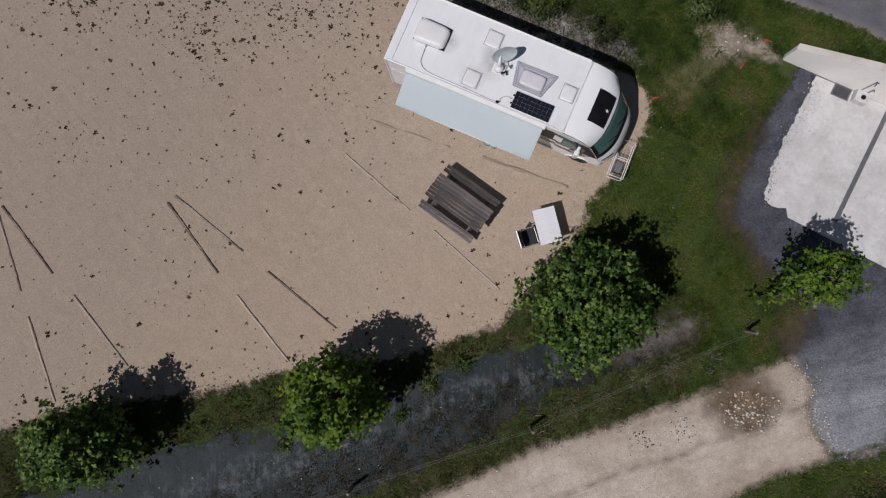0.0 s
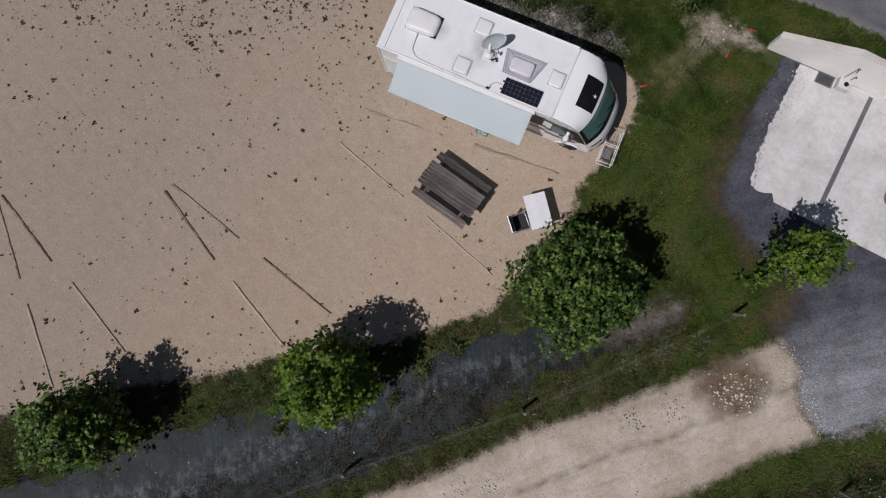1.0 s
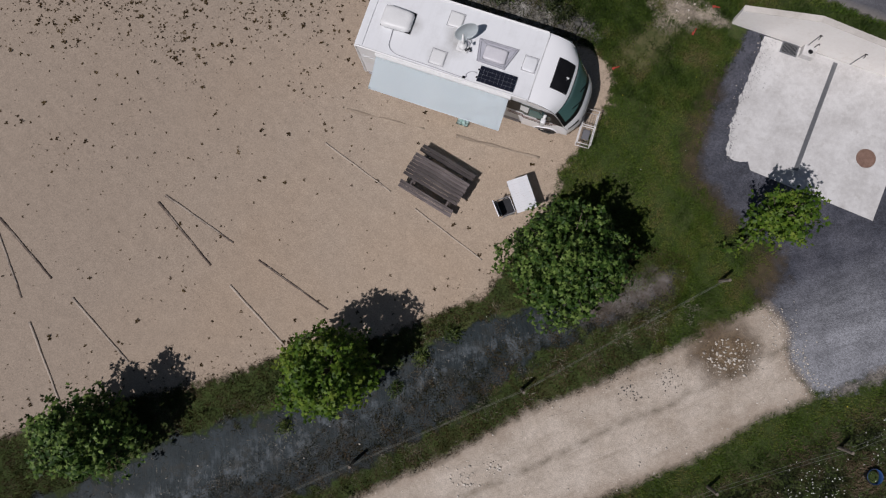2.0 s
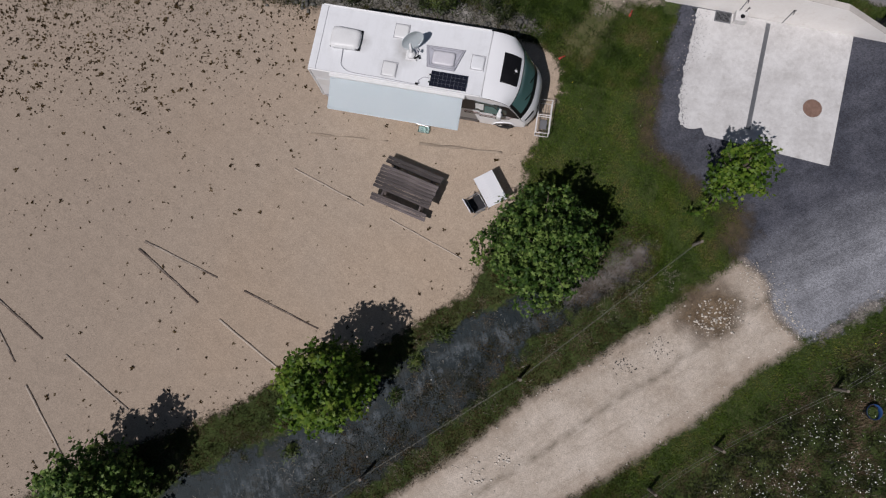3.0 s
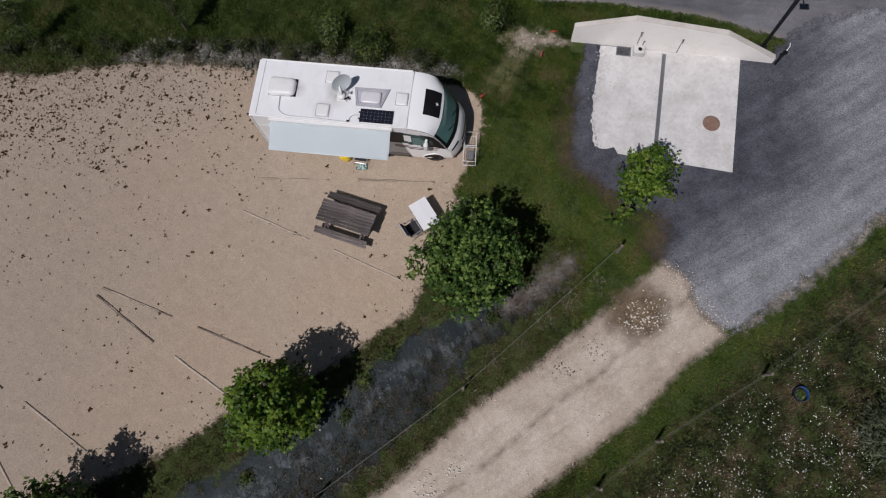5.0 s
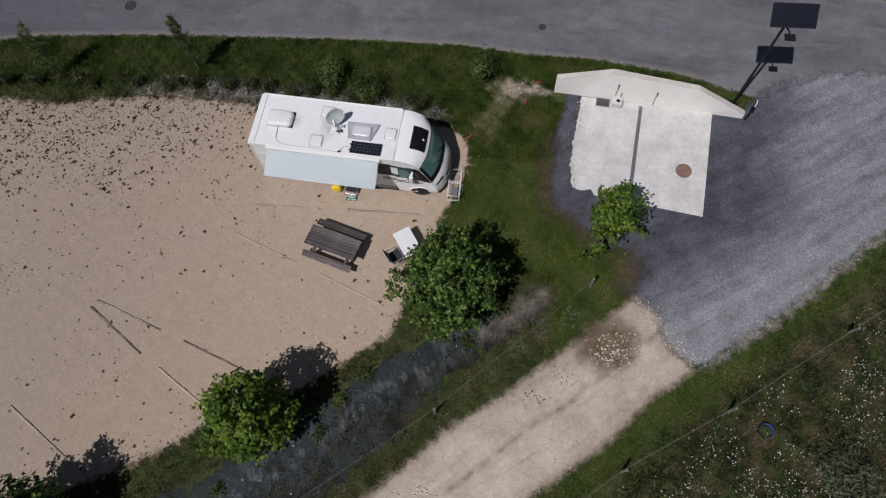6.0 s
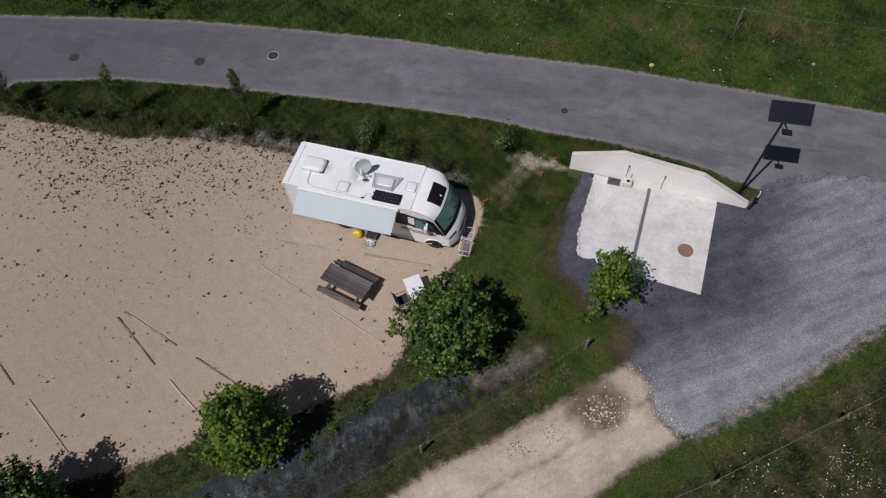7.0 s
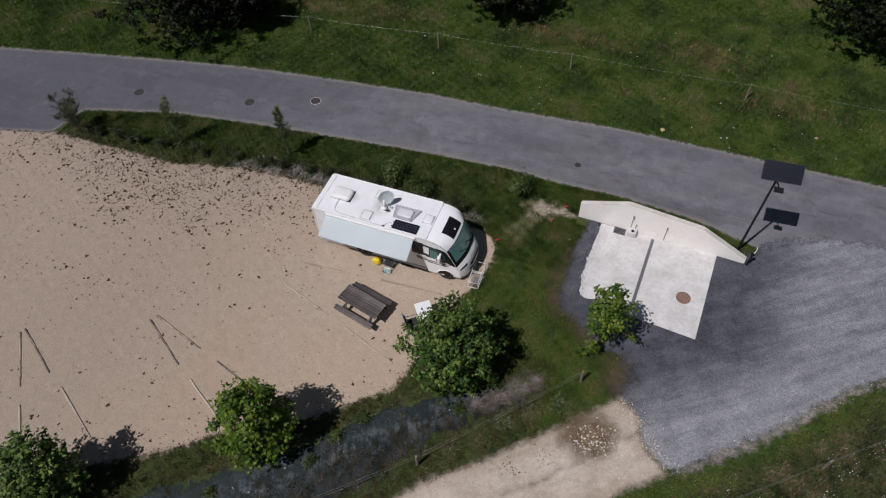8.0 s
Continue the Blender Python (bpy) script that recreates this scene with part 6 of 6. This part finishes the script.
def grass(name, boxes, density, height, width, material, label, category, lean=0.75, extra=(), thin=None, on_sand=False):
    """Single blades strewn over rectangles of the plan, clear of the paved and sandy parts."""
    xs, ys = [], []
    for x0, y0, x1, y1 in boxes:
        n = int((x1 - x0) * (y1 - y0) * density)
        xs.append(rng.uniform(x0, x1, n))
        ys.append(rng.uniform(y0, y1, n))
    x, y = np.concatenate(xs), np.concatenate(ys)
    ok = np.ones(x.shape, bool) if on_sand else free(x, y, extra)
    if thin is not None:
        ok &= rng.random(x.shape) < thin(x, y)
    x, y = x[ok], y[ok]
    n = len(x)
    tuft = np.sin(x * 3.1 + np.sin(y * 2.3)) * np.sin(y * 2.7 + np.sin(x * 1.9)) + np.sin(x * 8.3 + y * 3.0) * np.sin(y * 7.1 - x * 2.0)
    h = height * rng.uniform(0.5, 1.3, n) * (1 + 0.38 * tuft)
    a, t = rng.random(n) * math.tau, rng.random(n) * lean
    dx, dy = np.cos(a), np.sin(a)
    w = width * rng.uniform(0.6, 1.4, n) * 0.5
    p = np.stack([x, y, np.zeros(n)], 1)
    side = np.stack([-dy * w, dx * w, np.zeros(n)], 1)
    tip = p + np.stack([dx * h * t * 1.1, dy * h * t * 1.1, h * (1.0 - 0.35 * t)], 1)
    v = np.stack([p - side * 1.2, p + side * 1.2, tip], 1).reshape(-1, 3)
    f = np.arange(3 * n).reshape(n, 3)
    return tagged(new(name, fast_mesh(name, v, f, material)), label, category, kind="stuff")


SHEETS = ((WEEDMAT, 0.25),)


def mat_cover(x, y):
    """How thick growth is on the weed sheet: in patches, more along its lower side."""
    d = outline_distance(WEEDMAT, x, y)
    patch = 0.5 + 0.5 * np.sin(x * 0.9 + 1.3 * np.sin(y * 0.7)) * np.sin(y * 1.1 + x * 0.4)
    fray = 0.5 + 0.5 * np.sin(x * 4.1 + y * 2.3) * np.sin(y * 5.3 - x * 1.7)
    low = np.clip(4.2 - (0.724 * (y + 7.4) - 0.69 * (x - 13.0)), 0, 1)
    return np.where(d < -0.1, 1.0, np.clip((0.95 * low + 0.8 * (patch - 0.80) + 0.35 * (fray - 0.5)) * 2.2, 0.02, 1))


grass("lawn_grass", [(6.5, -4.5, 12.6, 7.5), (12.0, -6.6, 15.4, 0.2)], 2200, 0.07, 0.018, M_GRASS, "short mown lawn grass, lush and uneven", "grass", extra=SHEETS)
grass("verge_grass", [(-18, 2.0, 20.2, 7.8)], 1900, 0.11, 0.018, M_VERGE, "ankle-high green verge grass along the lane", "grass",
      thin=lambda x, y: np.clip(0.8 - 1.5 * outline_distance(BANK, x, y), 0.05, 1) * (outline_distance(BANK, x, y) < 0.9) * np.where(x < 7, np.clip((-outline_distance(LOT, x, y) - 0.25) / 0.9, 0.12, 1), 1))
grass("bank_weeds", [(-18, 1.6, 8, 5.0)], 480, 0.13, 0.026, M_WILD, "brown and olive weeds along the lot edge", "weeds",
      thin=lambda x, y: np.clip(np.maximum(outline_distance(BANK, x, y) * 2 + 0.9, (x < -7) * (1.2 + outline_distance(LOT, x, y))), 0, 1) * np.where(x < -6, 0.8, 0.10 + 0.75 * (np.sin(x * 2.2 + y) * np.sin(x * 0.9 - y * 2) > 0.15)))
grass("lot_rim_weeds", [(-20, -20, 8.5, 3.6)], 700, 0.065, 0.022, M_WILD, "sparse brown weeds creeping onto the sand", "weeds", on_sand=True,
      thin=lambda x, y: (lambda d: np.where(d > 0, np.exp(-d / np.where((y > 0) & (x < 2), np.where(x < -5, 0.75, 0.5), 0.28)), 0.0) * (0.04 + 0.9 * (np.sin(x * 6.3 + y * 2.7 + np.sin(y * 3.0)) * np.sin(y * 8.9 - x * 2.0) + 0.5 * np.sin(x * 2.1) > np.where((y > 0) & (x < -4), -0.15, 0.35))) * np.where((y > 0) & (x < -4), 0.8, 0.7))(outline_distance(LOT, x, y)))
grass("ditch_grass", [(-14, -24, 12.4, -2.6)], 1300, 0.085, 0.016, M_DITCH, "mixed weeds and grass along the ditch", "grass", thin=mat_cover)
grass("pale_wisps", [(-14, -24, 12.4, -2.6)], 300, 0.15, 0.010, M_WISP, "bleached grey grass wisps along the weed sheet", "grass", lean=1.3,
      thin=lambda x, y: np.exp(-(((0.724 * (y + 7.4) - 0.69 * (x - 13.0)) - 3.75) / 0.45) ** 2) * (np.sin(x * 1.7 + 1.3 * np.sin(y)) * np.sin(y * 2.3 + x) > 0.0) * (0.3 + 0.7 * (np.sin(x * 6 + y * 3) > 0)))
grass("rim_weeds", [(-18, 1.4, 7.5, 4.6)], 900, 0.075, 0.018, M_RIMWEED, "yellow-brown weeds where the verge meets the sand", "weeds", on_sand=True,
      thin=lambda x, y: (lambda d: np.exp(-((d + 0.05) / 0.32) ** 2) * (0.12 + 0.88 * (np.sin(x * 2.9 + 1.5 * np.sin(y * 2.0)) * np.sin(y * 4.0 - x) + 0.5 * np.sin(x * 7.3 + y * 3) > 0.05)) * np.where(x > -2, 0.35, 1.0))(outline_distance(LOT, x, y)))
grass("ditch_straw", [(-12, -22, 13.5, -3.5)], 260, 0.12, 0.012, M_DRY, "pale dry stalks along the track side of the ditch", "straw", lean=1.4,
      thin=lambda x, y: np.exp(-(((0.724 * (y + 7.4) - 0.69 * (x - 13.0)) - 2.45) / 0.4) ** 2) * (np.sin(x * 2.7 + 1.3 * np.sin(y)) * np.sin(y * 3.3 + x) > 0.1))
grass("field_grass", [(-36, 7, 34, 29)], 620, 0.13, 0.027, M_MEADOW, "uneven green field grass with dry patches", "grass")
grass("wild_meadow", [(2, -24, 32, 2.5)], 760, 0.15, 0.020, M_HERB, "brownish wild meadow beside the track", "grass",
      thin=lambda x, y: np.clip(((x - 13.0) * 0.69 - (y + 7.4) * 0.724 - 2.5) / 1.0, 0, 1), lean=1.1)
grass("track_verge", [(2, -20, 30, 3.0)], 1400, 0.08, 0.019, M_GRASS, "green grass along the track edge", "grass",
      thin=lambda x, y: np.clip(1.5 - np.abs((x - 13.0) * 0.69 - (y + 7.4) * 0.724 - 2.45) / 0.65, 0, 1))
grass("far_field", [(-60, 28, 70, 60)], 18, 0.35, 0.12, M_MEADOW, "rough field grass in the distance", "grass")
grass("dry_straw", [(-8, -20, 12.4, -3.0)], 60, 0.11, 0.008, M_DRY, "pale dry straw strewn on the weed sheet", "straw", lean=2.2,
      thin=lambda x, y: np.where(outline_distance(WEEDMAT, x, y) > -0.5, 0.15 + 0.75 * (np.sin(x * 1.3 + y) * np.sin(y * 0.9) > 0.25), 0.0))


grass("dry_tufts", [(-14, 14, 26, 26)], 420, 0.24, 0.022, M_GOLD, "golden dry grass tufts in the field", "grass", lean=1.2,
      thin=lambda x, y: sum(np.exp(-((x - cx) / rx) ** 2 - ((y - cy) / ry) ** 2) for cx, cy, rx, ry in ((-9.5, 18.2, 2.2, 0.9), (-4.6, 18.6, 2.0, 1.0), (5.6, 19.7, 1.4, 0.8), (9.0, 19.5, 2.2, 0.8), (15.6, 20.3, 2.2, 1.2), (20.5, 16.9, 2.4, 0.8))) * (0.3 + 0.7 * (np.sin(x * 4.1 + y) * np.sin(y * 3.7 - x) > -0.2)))


def dots(name, x, y, z, r, material, label, category, petals=5):
    """Small flat rosettes."""
    n = len(x)
    ang = np.arange(petals) * math.tau / petals
    spin = rng.random(n) * math.tau
    c = np.stack([x, y, z], 1)
    ring = np.stack([np.cos(ang[None] + spin[:, None]) * r[:, None], np.sin(ang[None] + spin[:, None]) * r[:, None], rng.uniform(-0.25, 0.15, (n, petals)) * r[:, None]], 2)
    v = np.concatenate([c[:, None] , c[:, None] + ring], 1).reshape(-1, 3)
    k = (np.arange(n) * (petals + 1))[:, None]
    f = np.concatenate([k + (0, 1 + q, 1 + (q + 1) % petals) for q in range(petals)])
    return tagged(new(name, fast_mesh(name, v, f, material)), label, category, kind="stuff")


def spread_flowers():
    n = 160000
    x, y = rng.uniform(8, 32, n), rng.uniform(-22, 3, n)
    s = (x - 13.0) * 0.69 - (y + 7.4) * 0.724
    clump = np.sin(x * 1.5 + np.sin(y * 1.1) * 1.6) * np.sin(y * 1.7 + 0.6 * x) - 0.35
    for cx, cy, cr in ((19.9, -6.3, 0.9), (18.0, -8.0, 1.0), (23.0, -5.2, 0.9), (23.3, -3.2, 0.7), (22.8, -6.3, 0.8), (16.5, -10.5, 0.9), (26.0, -4.0, 1.2), (21.0, -9.5, 1.0), (15.6, -11.6, 1.2), (17.4, -10.2, 0.9), (18.8, -11.8, 1.3), (19.4, -9.4, 0.8), (14.4, -13.2, 1.1)):
        clump = np.maximum(clump, 1.5 * np.exp(-((x - cx) ** 2 + (y - cy) ** 2) / cr ** 2) * (0.55 + 0.45 * np.sin(x * 5.3 + y * 2.1) * np.sin(y * 6.1 - x * 1.3)))
    keep = (s > 3.2) & free(x, y) & (rng.random(n) < np.clip(0.018 + 0.75 * (clump > 0.38) * rng.random(n), 0, 1) * np.clip((s - 2.9) / 2.0, 0.15, 1))
    x, y = x[keep], y[keep]
    dots("white_flowers", x, y, rng.uniform(0.25, 0.45, len(x)), 0.006 + 0.017 * rng.random(len(x)) ** 2.2, M_FLOWER, "white umbel flowers scattered in clusters", "wild flowers")
    n = 260
    x, y = np.concatenate([rng.uniform(-18, 30, n), rng.uniform(6.5, 14, 26), rng.uniform(-5, 13, 40)]), np.concatenate([rng.uniform(12, 24, n), rng.uniform(-6, 6, 26), rng.uniform(-12, -4, 40)])
    ok = free(x, y)
    x, y = x[ok], y[ok]
    dots("daisies", x, y, rng.uniform(0.10, 0.2, len(x)), np.where(y > 10, 0.012 + 0.03 * rng.random(len(x)) ** 2, 0.006 + 0.012 * rng.random(len(x)) ** 2), M_FLOWER, "few white daisies in the grass", "wild flowers")
    n = 34
    x, y = rng.uniform(8, 24, n), rng.uniform(-6, 4, n)
    ok = free(x, y)
    dots("buttercups", x[ok], y[ok], rng.uniform(0.12, 0.25, ok.sum()), rng.uniform(0.010, 0.02, ok.sum()), M_YFLOWER, "few yellow buttercups in the grass", "wild flowers")


spread_flowers()


WEED_SPOTS = ((-8.4, 1.2, 2.8, 1.3), (-9.9, -0.2, 1.8, 1.3), (-6.8, -0.8, 1.8, 1.3), (-4.4, 1.7, 1.6, 1.0), (-13.7, 0.9, 2.0, 1.0), (-12.0, -1.6, 1.2, 1.0))


def sand_weeds():
    """Low dark weeds on the sand: thick to the north-west, sparse elsewhere, a row at the rims."""
    n = 110000
    x, y = rng.uniform(-26, 8, n), rng.uniform(-20, 3.6, n)
    d = outline_distance(LOT, x, y)
    west = np.clip((2.0 - x) / 6.0, 0, 1)
    patch = 0.5 + 0.5 * np.sin(x * 0.8 + 2 * np.sin(y * 0.5)) * np.sin(y * 0.9 + x * 0.3)
    clot = np.clip(np.sin(x * 2.7 + 1.5 * np.sin(y * 1.9)) * np.sin(y * 3.1 + 1.3 * np.sin(x * 1.4)) + np.sin(x * 6.1 + y * 2.0) * np.sin(y * 6.7 - x), 0, 2)
    spot = sum(np.exp(-((x - cx) / rx) ** 2 - ((y - cy) / ry) ** 2) for cx, cy, rx, ry in WEED_SPOTS)
    north = np.exp(-np.clip(2.6 - y, 0, 40) / 1.5) + 0.28 * np.exp(-np.clip(2.6 - y, 0, 40) / 4.5)
    west = west + 0.8 * (x < -11) * (y > -1)
    p = (0.40 * west * north + 0.42 * spot) * (0.25 + 0.5 * clot) * (0.4 + 0.6 * patch) * 2.6 + (0.010 + 0.025 * patch ** 3 + 0.014 * (x < -3) * (y < -3)) * (0.4 + clot) + 0.14 * np.exp(-np.clip(d, 0, 9) / 0.7) * (y < -2.5)
    keep = (d > 0.02) & (rng.random(n) < p)
    x, y = x[keep], y[keep]
    n = len(x)
    size = 0.012 + 0.032 * rng.random(n) ** 2.2 + 0.060 * rng.random(n) ** 10
    leaves = 12
    at = np.repeat(np.stack([x, y, np.full(n, 0.008)], 1), leaves, 0)
    s = np.repeat(size, leaves) * rng.uniform(0.5, 1.5, n * leaves)
    a = rng.random(n * leaves) * math.tau
    up = rng.uniform(0.1, 0.6, n * leaves)
    dx, dy = np.cos(a), np.sin(a)
    tip = at + np.stack([dx * s, dy * s, s * up], 1)
    w = np.stack([-dy, dx, np.zeros_like(dx)], 1) * (s * 0.24)[:, None]
    mid = at + np.stack([dx * s * 0.55, dy * s * 0.55, s * up * 0.8], 1)
    v = np.stack([at, mid + w, tip, mid - w], 1).reshape(-1, 3)
    k = (np.arange(n * leaves) * 4)[:, None]
    f = np.concatenate([k + (0, 1, 2), k + (0, 2, 3)])
    tagged(new("sand_weeds", fast_mesh("sand_weeds", v, f, M_WEED)), "small dark weeds dotted over the sand", "weeds", kind="stuff")


sand_weeds()


# ---- stones ----
def stones(name, x, y, r, material, label, category, flat=0.6, z=0.0):
    b = bmesh.new()
    bmesh.ops.create_icosphere(b, subdivisions=1, radius=1.0)
    me = bpy.data.meshes.new("t")
    b.to_mesh(me)
    b.free()
    tv = np.array([v.co[:] for v in me.vertices])
    tf = np.array([p.vertices[:] for p in me.polygons])
    n = len(x)
    jit = rng.uniform(0.7, 1.25, (n, len(tv), 1))
    sc = np.stack([r * rng.uniform(0.7, 1.3, n), r * rng.uniform(0.7, 1.3, n), r * flat * rng.uniform(0.7, 1.3, n)], 1)
    v = (tv[None] * jit * sc[:, None]) + np.stack([x, y, z + sc[:, 2] * 0.45], 1)[:, None]
    f = tf[None] + (np.arange(n) * len(tv))[:, None, None]
    return tagged(new(name, fast_mesh(name, v.reshape(-1, 3), f.reshape(-1, 3), material)), label, category, kind="stuff")


n = 110
x = rng.uniform(-6, 7.2, n)
y = 3.95 + 0.28 * np.sin(x * 0.9) + rng.normal(size=n) * 0.22
stones("rubble_bank", x, y, rng.uniform(0.04, 0.13, n), M_ROCK, "grey broken stones along the lot edge", "rocks")
n = 45
stones("rubble_bank", rng.uniform(8.6, 10.4, n), 5.5 + rng.normal(size=n) * 0.22, 0.012 + 0.05 * rng.random(n) ** 3, M_CHALK, "pale rubble and bare dirt in the verge", "rocks")
n = 900
y = rng.uniform(0.9, 5.4, n)
x = 12.42 + 0.12 * np.sin(y * 1.7) - 0.03 * (y < 2.5) + rng.exponential(0.11, n) * (0.5 + 0.9 * (y > 3.2))
stones("pad_crumbs", x, y, 0.004 + 0.013 * rng.random(n) ** 3, M_YARDSTONE, "dark grit strewn over the broken pad edge", "grit", flat=0.35, z=0.05)
n = 60
y = rng.uniform(0.9, 5.4, n)
stones("pad_chips", 12.36 + 0.12 * np.sin(y * 1.7) - rng.exponential(0.07, n), y, 0.006 + 0.016 * rng.random(n) ** 3, M_CHALK, "pale concrete chips beside the broken pad edge", "grit", flat=0.4, z=0.025)
n = 480
a, q = rng.random(n) * math.tau, np.sqrt(rng.random(n))
stones("pale_stones", 14.6 + 0.95 * q ** 1.4 * np.cos(a) + 0.25 * q * np.sin(a), -5.32 + 0.75 * q ** 1.4 * np.sin(a), 0.007 + 0.042 * rng.random(n) ** 4, M_CHALK, "pale pebbles washed into a muddy hollow", "pebbles", z=0.03)
n = 2600
x, y = rng.uniform(0, 18, n), rng.uniform(-18, -3, n)
d = outline_distance(TRACK, x, y)
ok = (d > 0.0) & (rng.random(n) < 0.25 + 0.75 * (d < 0.5))
stones("track_pebbles", x[ok], y[ok], rng.uniform(0.010, 0.035, ok.sum()), M_CHALK, "loose pale pebbles along the track", "pebbles", z=0.024)
n = 260
a = rng.normal(size=(2, n))
stones("track_pebbles", 16.15 + 0.22 * a[0] + 0.5 * a[1], -4.4 + 0.22 * a[0] - 0.55 * a[1], 0.006 + 0.026 * rng.random(n) ** 3, M_CHALK, "pale pebbles where the track meets the yard", "pebbles", z=0.028)
n = 420
t = rng.random(n)
stones("track_pebbles", 15.2 + 2.1 * t + rng.normal(size=n) * 0.22, -3.4 - 2.1 * t + rng.normal(size=n) * 0.22, 0.006 + 0.03 * rng.random(n) ** 3, M_CHALK, "pale pebbles spilled from the track onto the yard", "pebbles", z=0.028)
n = 130
c = rng.random(n) < 0.5
stones("track_pebbles", np.where(c, 7.45, 8.3) + rng.normal(size=n) * 0.25, np.where(c, -11.8, -11.15) + rng.normal(size=n) * 0.22, 0.008 + 0.045 * rng.random(n) ** 3, M_CHALK, "pale stones worn out of the track", "pebbles", z=0.026)
n = 90
a = rng.normal(size=(2, n)) * 0.22
c = np.where(rng.random(n) < 0.5, 0, 1)
stones("track_grit", np.where(c, 11.68, 12.79) + a[0], np.where(c, -7.43, -6.66) + a[1], rng.uniform(0.008, 0.03, n), M_ROCK, "dark grit clustered on the track", "pebbles", z=0.026)
n = 170
t = rng.random(n)
x, y = 18.0 + 7.2 * t, -5.3 + 6.5 * t ** 0.95
stones("kerb_rubble", x + rng.normal(size=n) * 0.12, y + rng.normal(size=n) * 0.12, rng.uniform(0.008, 0.03, n), M_CHALK, "pale crumbled stones along the yard edge", "pebbles", z=0.01)
n = 220
x, y = rng.uniform(-6, 12, n), rng.uniform(-18, -3, n)
ok = outline_distance(WEEDMAT, x, y) > 0.2
stones("ditch_stones", x[ok], y[ok], 0.008 + 0.034 * rng.random(ok.sum()) ** 3, M_CHALK, "pale pebbles on the weed sheet", "pebbles", z=0.01)


def mud_patch():
    poly = [(13.35, -5.6), (13.45, -4.9), (14.0, -4.45), (14.6, -4.35), (15.15, -4.7), (15.1, -5.4), (14.7, -5.9), (14.0, -6.0)]
    m, nt, b, pos = ground_base("damp_mud")
    col = ramp(nt, noise_node(nt, pos, 2.2, 5.0, 0.7), [(0.35, (0.095, 0.066, 0.040)), (0.65, (0.21, 0.155, 0.10))])
    k, d = speckle(nt, pos, 26.0, 0.75, 1.25)
    nt.links.new(scaled(nt, col, k), b.inputs["Base Color"])
    edge_alpha(nt, b, pos, 0.9, 0.9, 1.6)
    sheet("mud_hollow", poly, m, 0.029, 0.12, 0.5, "brown damp mud hollow at the track mouth", "mud")


mud_patch()


def dirt_patch():
    poly = [(8.4, 5.5), (8.9, 6.0), (9.9, 6.05), (10.9, 5.75), (11.2, 5.55), (10.0, 5.2), (9.0, 4.95)]
    m, nt, b, pos = ground_base("pale_dirt")
    col = ramp(nt, noise_node(nt, pos, 2.2, 5.0, 0.7), [(0.35, (0.24, 0.20, 0.15)), (0.65, (0.42, 0.36, 0.29))])
    k, d = speckle(nt, pos, 26.0, 0.75, 1.25)
    nt.links.new(scaled(nt, col, k), b.inputs["Base Color"])
    edge_alpha(nt, b, pos, 0.5, 1.2, 1.6)
    sheet("bare_dirt", poly, m, 0.016, 0.12, 0.4, "bare pale dirt patch in the verge", "dirt")
    sheet("bare_dirt", [(8.75, 5.15), (9.3, 5.65), (10.0, 5.7), (10.0, 5.1), (9.2, 4.75)], m, 0.020, 0.12, 0.4, "bare pale dirt patch in the verge", "dirt")
    m4, nt, b, pos = ground_base("worn_turf")
    col = ramp(nt, noise_node(nt, pos, 2.6, 6.0, 0.7), [(0.35, (0.06, 0.072, 0.024)), (0.65, (0.15, 0.135, 0.068))])
    nt.links.new(col, b.inputs["Base Color"])
    edge_alpha(nt, b, pos, 0.6, 1.6, 2.0)
    sheet("worn_path", WORN, m4, 0.018, 0.12, 0.4, "trodden dry turf path through the grass", "path")
    m3, nt, b, pos = ground_base("grey_dirt")
    col = ramp(nt, noise_node(nt, pos, 1.6, 6.0, 0.7), [(0.35, (0.055, 0.045, 0.036)), (0.5, (0.115, 0.098, 0.085)), (0.65, (0.19, 0.175, 0.165))])
    nt.links.new(col, b.inputs["Base Color"])
    edge_alpha(nt, b, pos, 0.6, 1.6, 1.8)
    m2, nt, b, pos = ground_base("rusty_dirt")
    col = ramp(nt, noise_node(nt, pos, 2.2, 5.0, 0.7), [(0.35, (0.055, 0.045, 0.028)), (0.65, (0.11, 0.082, 0.048))])
    nt.links.new(col, b.inputs["Base Color"])
    edge_alpha(nt, b, pos, 0.8, 1.4, 1.8)
    sheet("bare_dirt", [(9.4, -5.5), (10.2, -4.3), (11.2, -3.45), (12.0, -3.1), (12.1, -3.9), (11.2, -4.7), (10.2, -5.6)], m3, 0.014, 0.12, 0.5, "bare pinkish grey earth beside the weed sheet", "dirt")
    sheet("bare_dirt", [(11.2, 3.8), (11.1, 2.0), (11.25, 0.3), (12.3, -0.6), (13.4, -1.2), (13.3, -0.95), (12.3, -0.25), (11.6, 0.5), (11.45, 2.0), (11.5, 3.8)], m2, 0.031, 0.12, 0.5, "rusty brown dirt rim between gravel and lawn", "dirt")
    sheet("bare_dirt", [(14.2, -1.6), (14.9, -1.5), (15.3, -2.2), (15.0, -3.0), (14.5, -2.9)], m2, 0.031, 0.12, 0.5, "rusty brown dirt at the corner of the lawn", "dirt")


dirt_patch()
